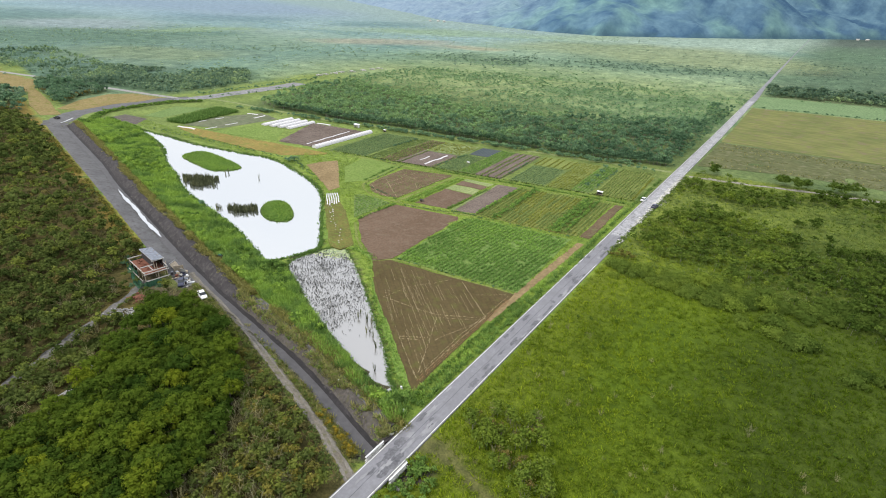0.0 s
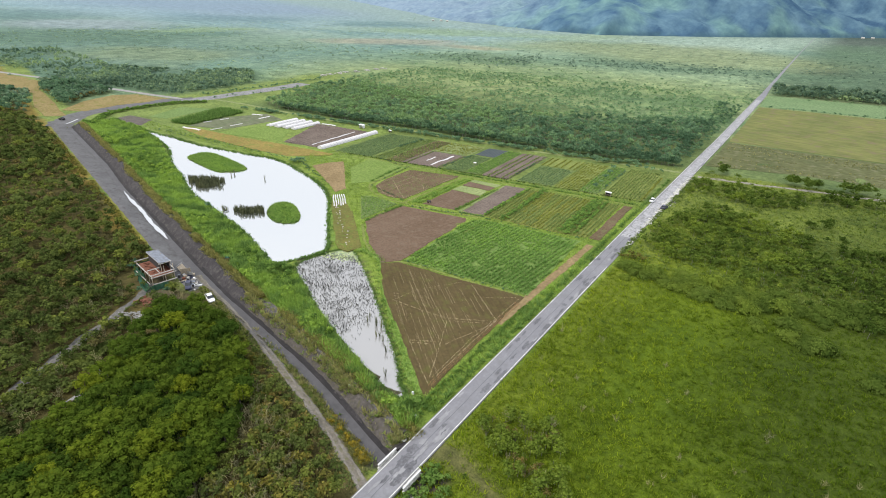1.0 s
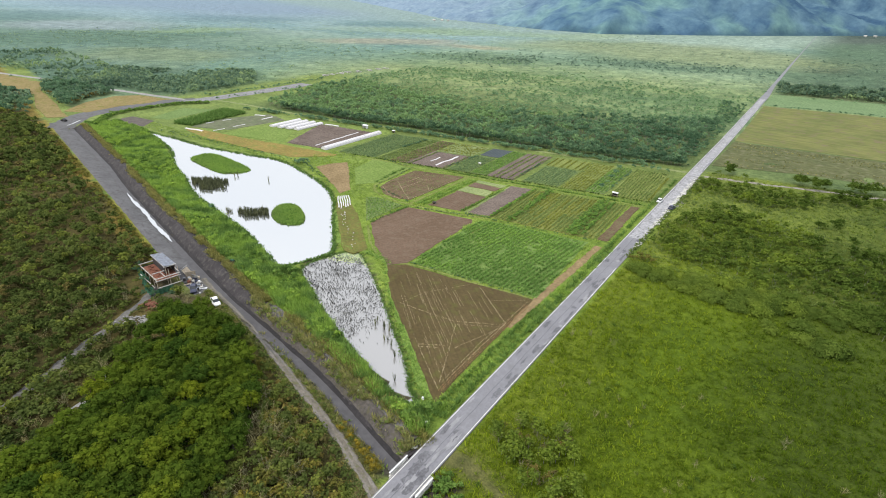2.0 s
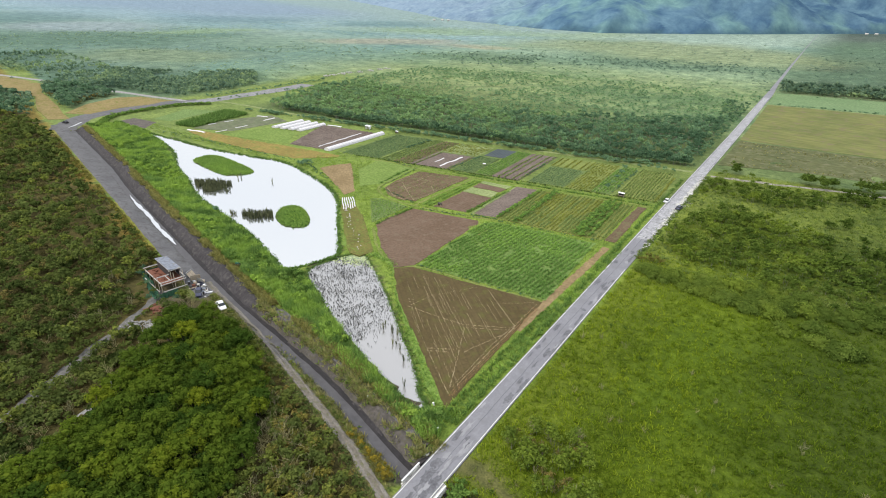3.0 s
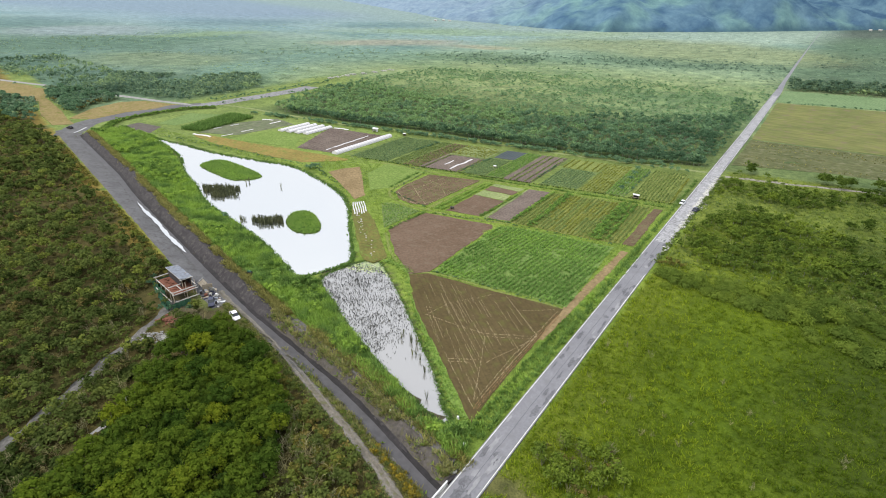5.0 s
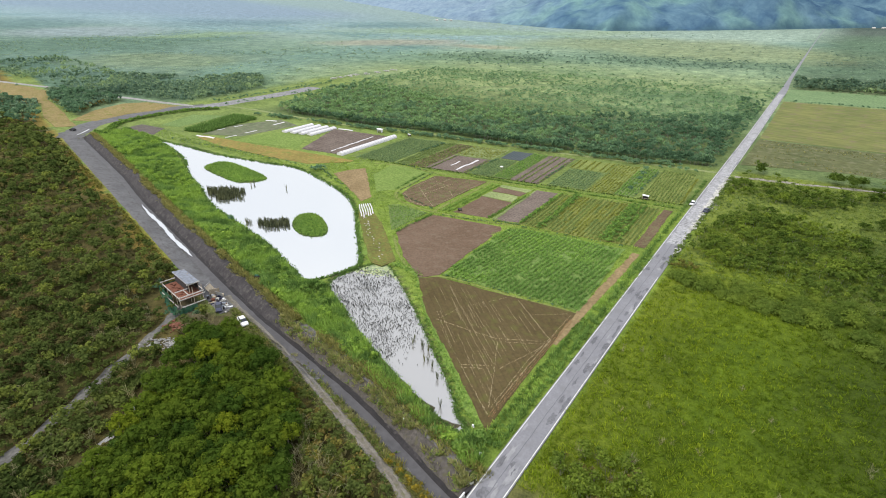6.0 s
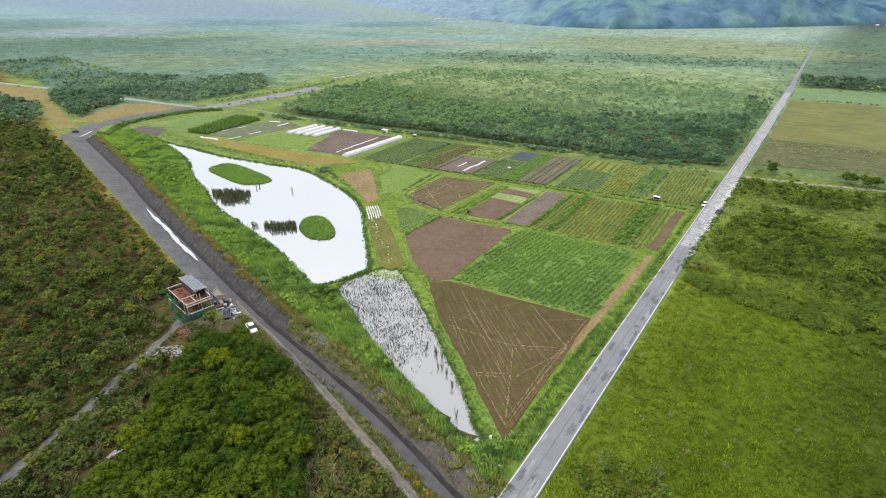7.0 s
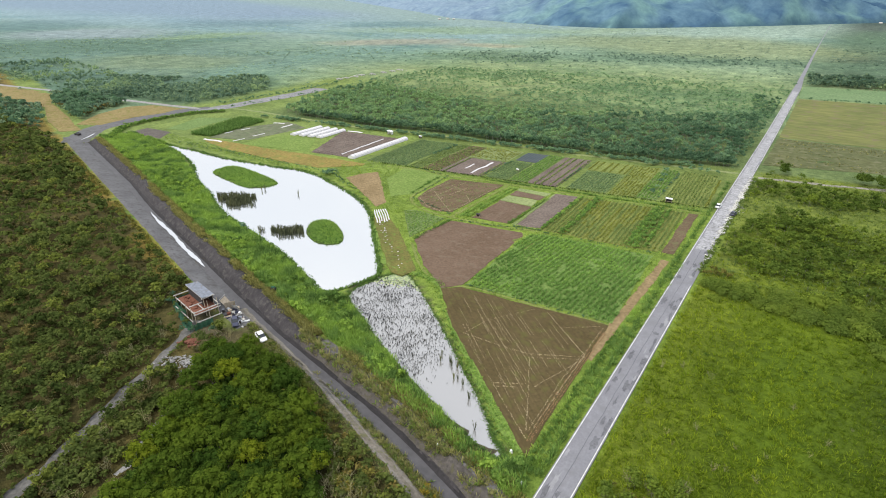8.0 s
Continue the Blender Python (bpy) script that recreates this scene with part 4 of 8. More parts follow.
# ---- far hills ----
def hills():
    """Forested hills that close the plain in the north-east."""
    fx = np.concatenate([np.arange(-2600, -1300, 26.0), np.arange(-1300, 200, 6.0), np.arange(200, 1700, 26.0)])
    away_d = np.concatenate([np.arange(0, 330, 5.5), 330 + 1170 * np.linspace(0.02, 1, 26) ** 1.5])
    # the foot of the hills, from west to east
    fy = np.interp(fx, [-2600, -1500, -850, -520, -372, -140, 94, 500, 1700], [2600, 1750, 1240, 1110, 1090, 1330, 1640, 1900, 2300])
    x, d = np.meshgrid(fx, away_d, indexing="ij")
    y = fy[:, None] + d + 26 * (fractal(x, d, 90, 47) - 0.5)
    west = np.interp(x, [-2600, -1500, -900, -600, 1700], [0.25, 0.3, 0.5, 1, 1])
    spur = fractal(x, y, 190, 51, 2)
    up = 300 * (1 - np.exp(-d / 620)) * (0.3 + 1.2 * spur) * west
    up += 22 * (fractal(x, y * 0.9, 46, 71, 3) - 0.25) * np.clip(d / 25, 0, 1)
    clump, glade = fractal(x, y * 0.95, 36, 73, 3), fractal(x, y * 0.9, 85, 79, 4)

    def mixed(p, q, f):
        f = np.clip(f, 0, 1)[..., None]
        return np.asarray(p) * (1 - f) + np.asarray(q) * f
    # forest tones shifted to blue, distance haze painted into them
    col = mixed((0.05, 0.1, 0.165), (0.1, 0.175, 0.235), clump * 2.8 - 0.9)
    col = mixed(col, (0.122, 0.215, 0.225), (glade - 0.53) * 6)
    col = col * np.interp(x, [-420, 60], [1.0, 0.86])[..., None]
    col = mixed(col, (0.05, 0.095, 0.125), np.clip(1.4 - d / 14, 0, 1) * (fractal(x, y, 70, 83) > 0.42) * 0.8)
    # thicker haze to the west, painted as a paler blue
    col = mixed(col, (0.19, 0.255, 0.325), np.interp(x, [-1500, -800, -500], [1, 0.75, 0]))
    v = np.stack([x, y, up - 1.0], -1).reshape(-1, 3)
    nr = len(away_d)
    f = [(i * nr + j, (i + 1) * nr + j, (i + 1) * nr + j + 1, i * nr + j + 1) for i in range(len(fx) - 1) for j in range(nr - 1)]
    ob = tagged(grown("hills", v, f, HILLS, label="forested hills behind the plain, painted blue with haze", smooth=True), category="hills", kind="structure")
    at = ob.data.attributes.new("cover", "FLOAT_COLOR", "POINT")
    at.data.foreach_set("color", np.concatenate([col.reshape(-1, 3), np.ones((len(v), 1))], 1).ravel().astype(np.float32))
    return ob


hills()


# ---- plots ----
def row_ends(poly, way, spacing, shy=0.4):
    """Where parallel rows enter and leave a plot."""
    w = np.array(way, float)
    w /= np.linalg.norm(w)
    n = np.array([-w[1], w[0]])
    p = np.array(poly, float)
    a, b = p @ n, p @ w
    out = []
    for k in np.arange(a.min() + spacing * 0.6, a.max(), spacing):
        cuts = []
        for i in range(len(p)):
            j = (i + 1) % len(p)
            if (a[i] - k) * (a[j] - k) < 0:
                cuts.append(b[i] + (b[j] - b[i]) * (k - a[i]) / (a[j] - a[i]))
        cuts.sort()
        if len(cuts) >= 2 and cuts[-1] - cuts[0] > 2 * shy + 0.5:
            out.append((n * k + w * (cuts[0] + shy), n * k + w * (cuts[-1] - shy)))
    return out


def plot(name, poly, material, label, way=(0, 1), spacing=1.2, ridge=0.12, top=0.09):
    """A worked plot: a low slab with ridges from end to end."""
    bm = bmesh.new()
    fine = []
    for (ax, ay), (bx, by) in zip(poly, poly[1:] + poly[:1]):
        k = max(1, int(math.hypot(bx - ax, by - ay) / 2.5))
        for i in range(k):
            x, y = ax + (bx - ax) * i / k, ay + (by - ay) * i / k
            fine.append((x + (float(value_noise(x, y, 3, 5)) - 0.5) * 0.7, y + (float(value_noise(x, y, 3, 9)) - 0.5) * 0.7))
    lo = [bm.verts.new((x, y, -0.2)) for x, y in fine]
    hi = [bm.verts.new((x, y, top)) for x, y in fine]
    bm.faces.new(hi)
    for i in range(len(fine)):
        j = (i + 1) % len(fine)
        bm.faces.new((lo[i], lo[j], hi[j], hi[i]))
    bmesh.ops.triangulate(bm, faces=[f for f in bm.faces if len(f.verts) > 4])
    ob = part(name, bm, material, None, label)
    if ridge:
        v, f = [], []
        for a, b in row_ends(poly, way, spacing):
            d = (b - a)
            ln = np.linalg.norm(d)
            d /= ln
            n = np.array([-d[1], d[0]]) * spacing * 0.33
            k = max(1, int(ln / 4))
            first = len(v)
            for i in range(k + 1):
                c = a + d * ln * i / k + n * (value_noise(a[0] * 3 + i, a[1], 1.5, 2) - 0.5) * 0.35
                h = top + ridge * (0.6 + 0.8 * float(value_noise(c[0], c[1], 2.0, 6)))
                v += [(*(c - n), top - 0.03), (*c, h), (*(c + n), top - 0.03)]
            for i in range(k):
                q = first + i * 3
                f += [(q, q + 1, q + 4, q + 3), (q + 1, q + 2, q + 5, q + 4)]
        r = grown("ridges", v, f, material, ob)
        tagged(r, kind="stuff")
    return tagged(ob, category="field", kind="structure")


PLOUGHED = [(-54.2, 57.0), (-50.3, 60.9), (-30, 63), (-10.2, 66), (-9.6, 53), (-7.4, 16.8), (-12, 20.4), (-27.3, 32.8), (-41.5, 43.4)]
BROWN = [(-80, 78), (-81, 86), (-79.2, 98.4), (-53.4, 103.4), (-52.2, 101.6), (-50.8, 62), (-54.4, 57.2), (-66.8, 65.6)]
CORN = [(-49.8, 62.8), (-51.2, 103.6), (-46.6, 106.2), (-12.4, 111), (-9.8, 67.2)]
FALLOW = [(-103.6, 110), (-106, 121), (-106, 136.8), (-83.4, 142.6), (-83.4, 128), (-84, 105.4), (-90.4, 103), (-97, 104.4)]
SEEDBED = [(-75.0, 105.5), (-75.4, 126.2), (-62.2, 127), (-61.6, 107.6)]
SEEDLING = [(-75.5, 126.6), (-75.2, 133.5), (-63.4, 134.4), (-62.4, 127.6)]
NORTH_BED = [(-75.2, 134.2), (-75.4, 139.6), (-62.6, 140), (-63.2, 135)]
GRASS_BED = [(-75.6, 140), (-76, 143), (-62.6, 144.8), (-62.7, 140.4)]
STRIP_BED = [(-58.6, 108), (-60.5, 145.6), (-52, 147.6), (-50.7, 110.2)]
GARDEN = [(-49.6, 109.2), (-51, 147.3), (-32, 151.4), (-13, 154.4), (-11.9, 114.6), (-30, 111.6)]
EAST_BED = [(-10.8, 114.8), (-12.0, 154.4), (-8.9, 155), (-7.4, 116)]
GREY_BED = surface("grey_green_bed", (0.105, 0.13, 0.07), (0.16, 0.175, 0.105), 0.12, 0.8, 0.95, 0.1, 0.1, stain=(0.15, 0.14, 0.11), stretch=(1, 0.3, 1))
plot("ploughed_field", PLOUGHED, SOIL_WET, "damp brown ploughed field with pale footpaths", (0.76, -0.65), 1.6, 0.1)
plot("soil_field", BROWN, SOIL_RED, "bare reddish brown soil field", (0.94, 0.3), 1.3, 0.12)
plot("corn_field", CORN, CORN_SOIL, "green field sown in close rows", (0.08, 1), 1.5, 0.12)
plot("fallow_field", FALLOW, SOIL, "fallow brown field with thin weeds", (0.9, 0.25), 1.6, 0.1)
plot("seed_bed", SEEDBED, SOIL_RED, "bare brown seed bed", (0, 1), 1.2, 0.08)
plot("seedling_bed", SEEDLING, TURF_PALE, "pale green seedling bed", (0, 1), 1.2, 0.05)
plot("grass_strip", [(-60.2, 108), (-61.3, 144), (-60.7, 145.2), (-58.9, 108)], TURF_PALE, "pale grass strip between beds", (0, 1), 1.2, 0.0)
plot("seed_bed", NORTH_BED, SOIL_RED, "bare brown seed bed", (0, 1), 1.2, 0.08)
plot("seedling_bed", GRASS_BED, TURF_PALE, "pale green grassy bed", (0, 1), 1.2, 0.05)
plot("strip_bed", STRIP_BED, SOIL_MAUVE, "bare mauve grey soil bed", (0, 1), 1.1, 0.08)
plot("garden_field", GARDEN, BED_OLIVE, "field of mixed green vegetable rows", (-0.05, 1), 1.45, 0.14)
plot("east_bed", EAST_BED, SOIL, "narrow bare brown bed by the road", (0, 1), 1.1, 0.06)
plot("smooth_turf", [(-129, 121), (-133, 139.5), (-110, 138), (-107.5, 113), (-113, 105)], TURF_FRESH, "smooth light green turf plot", (0, 1), 2, 0.0)
plot("bare_patch", [(-144.6, 112.2), (-143.2, 119.4), (-138.6, 126.4), (-110.4, 98.8), (-110.6, 93.4), (-118, 97.6)], TAN, "tan patch of bare trodden earth", (0.6, -0.8), 1.5, 0.04)


def north_y(x):
    return 141.9 + (x + 109) * 0.19 + 3.4


def back_y(x):
    return 183.0 + (x + 155) * 0.17


# beds between the long grass path and the north track, west to east: west and east edge, south and north end
NORTH = [
    (-155, -134.5, 0.0, 1.0, BED_GREEN, "blue green leafy bed", CROP_BLUE, 0.9), (-133.5, -126.8, 0.0, 1.0, BED_GREEN, "striped green vegetable bed", CROP_DULL, 0.8),
    (-126, -117.6, 0.0, 1.0, SOIL, "weedy brown bed in rows", CROP_DULL, 0.55), (-117, -97.5, 0.0, 0.55, SOIL_MAUVE, "bare mauve brown soil bed", CROP_DULL, 0.04),
    (-117, -97.8, 0.58, 1.0, TURF_PALE, "pale dry grassy bed", CROP_YELLOW, 0.5), (-96, -85.6, 0.0, 0.62, BED_GREEN, "dark green leafy bed", CROP_BLUE, 1.0),
    (-95.5, -84, 0.66, 1.0, NETTING, "bed under dark shade netting", CROP_BLUE, 0.0), (-85, -77.2, 0.0, 1.0, BED_GREEN, "green leafy bed", CROP, 0.9),
    (-76.6, -64, 0.0, 1.0, SOIL_MAUVE, "grey brown bed with thin rows", CROP_DULL, 0.3),
    (-60.4, -44.8, 0.0, 0.62, BED_GREEN, "green vegetable bed in rows", CROP_BLUE, 0.8), (-61.5, -44.6, 0.65, 1.0, BED_YELLOW, "yellow green grassy bed", CROP_YELLOW, 0.35),
    (-43.8, -33.6, 0.0, 1.0, BED_YELLOW, "yellow green weedy bed", CROP_YELLOW, 0.5), (-32.8, -25.6, 0.0, 1.0, BED_GREEN, "dense leafy green bed", CROP, 0.8),
    (-24, -9.5, 0.0, 1.0, BED_YELLOW, "light green crop bed with yellowing rows", CROP_DULL, 0.75), (-9, -7.6, 0.0, 0.85, BED_YELLOW, "narrow strip of yellow grass", CROP_YELLOW, 1.0)]


def bed_outline(x0, x1, f0, f1):
    def at(x, f):
        return (x - 2.0 * f, north_y(x) + (back_y(x) - north_y(x)) * f)
    return [at(x0, f0), at(x0, f1), at(x1, f1), at(x1, f0)]


for x0, x1, f0, f1, m, label, _, _ in NORTH:
    plot("north_bed", bed_outline(x0, x1, f0, f1), m, label, (-0.05, 1), 1.45, 0.14)

plot("tilled_field", [(-188, 131.5), (-206, 172.5), (-167, 178), (-163.5, 136)], SOIL_MAUVE, "tilled mauve brown field between tunnels", (-0.1, 1), 2.8, 0.4)
plot("grass_field", [(-231, 120.5), (-227.5, 146.5), (-206, 151.5), (-190, 131)], TURF_FRESH, "light green grass field", (0.9, 0.2), 3, 0.0)
plot("ochre_strip", [(-252.1, 113.8), (-253.5, 118.1), (-222.0, 121.1), (-190.1, 127.1), (-151.7, 132.4), (-151.1, 129.3), (-165.8, 115.3), (-190.6, 112.1), (-226.6, 110.5)], OCHRE_STRIP, "strip of ochre dry grass behind the pond", (0.9, 0.1), 1.5, 0.05)
plot("grey_bed", [(-257, 119.5), (-261.5, 145), (-251, 170.5), (-230, 166), (-234.5, 129)], GREY_BED, "grey bed partly under plastic", (-0.05, 1), 1.6, 0.1)
DARK_BED = [(-305, 93), (-307, 112), (-286, 114), (-274, 98), (-284, 91)]
plot("dark_bed", DARK_BED, surface("wet_dark_soil", (0.085, 0.075, 0.068), (0.13, 0.115, 0.1), 0.3, 2.0, 0.95, 0.08, 0.15), "dark bare bed near the bend", (0.9, 0.2), 1.6, 0.08)
plot("ochre_field", [(-352, 92), (-372, 114), (-381, 138), (-372, 151), (-337, 157.5), (-339.5, 142), (-343, 122), (-338, 100)], OCHRE, "ochre dry grass field by the bend", (0.3, 1), 2, 0.0)
plot("ochre_field", [(-600, 106), (-590, 120), (-497, 130), (-478, 128), (-436, 112.5), (-373, 97.5), (-352, 91), (-333, 87), (-340, 78), (-376, 85.5), (-428, 104.5), (-455, 98), (-520, 101)], OCHRE, "ochre dry grass clearing", (0.9, 0.2), 2, 0.0)
plot("green_field", [(-296, 117), (-308, 146), (-288, 157), (-283, 121)], TURF, "bright green grass field", (0, 1), 3, 0.0)
plot("stubble_field", [(1.4, 237), (1.4, 297), (400, 330), (400, 270), (42, 250)], STUBBLE, "grey green stubble field", (1, 0.06), 3, 0.0)
plot("pasture", [(1.4, 299), (-0.8, 436), (420, 500), (400, 333)], PASTURE, "yellow green pasture", (1, 0.06), 3, 0.0)
plot("green_pasture", [(-1.0, 440), (-2.6, 503), (420, 570), (420, 504)], COOL_TURF, "bright green pasture", (1, 0.06), 3, 0.0)

# yellow trodden grass paths between the plots
PATHS = [[(-109.7, 135.9), (-108.2, 122.9), (-105.6, 108.8), (-97.5, 102.4), (-89.8, 100.8), (-81.9, 101.4), (-69.5, 102.9), (-58.1, 105), (-49.4, 107.6)], [(-81.6, 101.5), (-81.7, 108.4), (-81.4, 121.1), (-81.3, 135.0), (-81.8, 143.0)],
         [(-140, 135), (-132.9, 137.6), (-121.7, 139.8), (-108, 139.6), (-96, 142.4), (-82.2, 144.6), (-70, 147.2), (-48, 150.4), (-20, 155.4), (-7.5, 157)], [(-49, 63), (-47.2, 85), (-46.8, 107)], [(-79.6, 76), (-66, 63.5), (-54.6, 59.4), (-48, 62.2), (-28, 64), (-10, 66.2)]]
for k, pts in enumerate(PATHS):
    strip("grass_path", pts, 1.1 if k < 3 else 0.8, 0.1, BED_YELLOW, "yellow green trodden grass path between plots", "path", 1.5, 0.35, 2, seed=20 + k)
plot("young_field", [(-99.7, 96.7), (-96.5, 99.4), (-88.1, 99), (-82.6, 99), (-82.4, 88.4), (-82.8, 78.5)], BED_GREEN, "young green crop in faint rows", (0, 1), 1.3, 0.06)
strip("grass_path", [(-66, 60.6), (-55.2, 58.2), (-41.2, 44.4), (-28.3, 32.8), (-13, 20.2), (-8.4, 17.6)], 2.0, 0.1, GREEN_PATH, "bright green grass path between pond and ploughed field", "path", 1.2, 0.5, 2, seed=31)
strip("grass_path", [(-100, 79.8), (-90, 70.5), (-80.6, 62), (-72.5, 59), (-65, 60)], 2.2, 0.1, GREEN_PATH, "bright green grass path along the pond", "path", 1.2, 0.4, 2, seed=32)
WORN = [(-103.6, 84.6), (-99.2, 88), (-85.5, 78), (-66.6, 61.6), (-67.8, 56.4), (-72.2, 56.2), (-84, 66.4), (-94, 75.6)]
plot("worn_strip", WORN, surface("worn_olive_ground", (0.1, 0.1, 0.03), (0.165, 0.15, 0.045), 0.16, 1.2, 0.95, 0.1, 0.1, stain=(0.12, 0.18, 0.035)), "worn olive brown strip of weeds below the mulch sheets", (0.76, -0.65), 1.6, 0.05)


# ---- bridge ----
for x, y in ((-2.75, -0.1), (3.85, -1.4)):
    wall = tagged(new("bridge_parapet"), "white weathered concrete parapet of the road bridge", "parapet", "bridge parapets")
    wall.location = (x, y, 0)
    for k in range(4):
        part("post", box(bmesh.new(), (0.22, 0.26, 1.9), (0, -2.1 + k * 1.4, -0.3), bevel=0.03), CONCRETE, wall)
    part("rail", box(bmesh.new(), (0.24, 4.9, 0.22), (0, 0, 0.76), bevel=0.03), WHITE, wall, "pale concrete top rail")
    part("rail", box(bmesh.new(), (0.2, 4.5, 0.2), (0, 0, 0.35), bevel=0.03), CONCRETE, wall)
    part("kerb", box(bmesh.new(), (0.34, 5.0, 0.4), (0.0, 0, -0.1), bevel=0.04), CONCRETE, wall)
deck = tagged(new("bridge"), "concrete road bridge over the drained canal", "bridge")
part("deck", box(bmesh.new(), (6.0, 5.0, 0.3), (0.5, -0.6, -0.06), bevel=0.05), CONCRETE, deck)
for y in (-2.9, 1.7):
    part("abutment", box(bmesh.new(), (5.8, 0.5, 1.6), (0.5, y, -0.87), bevel=0.05), CONCRETE, deck)


# ---- vehicles ----
def wheels(root, points, r):
    for x, y in points:
        bm = bmesh.new()
        rod(bm, (x, y - 0.11, r), (x, y + 0.11, r), r, r, 16)
        tyre = part("wheel", bm, BLACK, root)
        bm = bmesh.new()
        rod(bm, (x, y - 0.12, r), (x, y + 0.12, r), r * 0.55, r * 0.55, 12)
        part("rim", bm, ZINC, tyre, "grey steel rim")


def hull(bm, stations):
    """A closed body from cross-sections: x, half width, floor and top."""
    rings = []
    for x, w, lo, hi in stations:
        rings.append([bm.verts.new(p) for p in ((x, -w, lo), (x, -w * 1.02, (lo + hi) / 2), (x, -w * 0.86, hi), (x, w * 0.86, hi), (x, w * 1.02, (lo + hi) / 2), (x, w, lo))])
    for a, b in zip(rings, rings[1:]):
        for i in range(6):
            j = (i + 1) % 6
            bm.faces.new((a[i], a[j], b[j], b[i]))
    bm.faces.new(rings[0])
    bm.faces.new(rings[-1])
    return bm


def car(at, paint, label, glass=GLASS_DARK):
    root = tagged(new("car"), label, "car")
    part("body", hull(bmesh.new(), [(-2.2, 0.7, 0.4, 0.75), (-2.1, 0.82, 0.3, 0.95), (-0.9, 0.85, 0.25, 0.98), (1.0, 0.85, 0.25, 0.95), (1.9, 0.8, 0.28, 0.8), (2.2, 0.66, 0.38, 0.65)]), paint, root)
    part("windows", hull(bmesh.new(), [(-1.75, 0.74, 0.94, 0.97), (-1.15, 0.74, 0.94, 1.4), (0.25, 0.74, 0.94, 1.42), (1.05, 0.74, 0.93, 0.96)]), glass, root, "dark glazing")
    part("roof", box(bmesh.new(), (1.45, 1.24, 0.06), (-0.45, 0, 1.44), bevel=0.02), paint, root)
    for y in (-0.6, 0.6):
        part("headlight", box(bmesh.new(), (0.12, 0.3, 0.14), (2.06, y, 0.62), bevel=0.02), ZINC, root, "clear headlight")
        part("tail_light", box(bmesh.new(), (0.08, 0.26, 0.16), (-2.15, y, 0.75), bevel=0.02), TERRACOTTA, root, "red tail light")
    wheels(root, ((-1.3, -0.74), (-1.3, 0.74), (1.35, -0.74), (1.35, 0.74)), 0.31)
    root.matrix_basis = at
    return root


CANAL_TURN = math.degrees(math.atan2(-CD[1], -CD[0]))


def level_at(x, y, z=0.0, turn=0.0):
    return pose(x, y, z, 0, 0, turn)


car(level_at(-75.3, 13.0, 0.1, CANAL_TURN - 4), WHITE, "white saloon car parked beside the gravel road")
car(level_at(-85.9, 13.4, 0.1, CANAL_TURN - 20), NAVY, "dark blue car parked by the hut's clutter")
car(level_at(-4.3, 167.0, 0.1, 88), WHITE, "white car parked on the road's verge")
car(level_at(1.7, 161.5, 0.16, 84), NAVY, "dark car parked by the rubble")
car(level_at(-322.5, 80.0, 0.2, 190), BLACK, "dark car standing at the road bend")


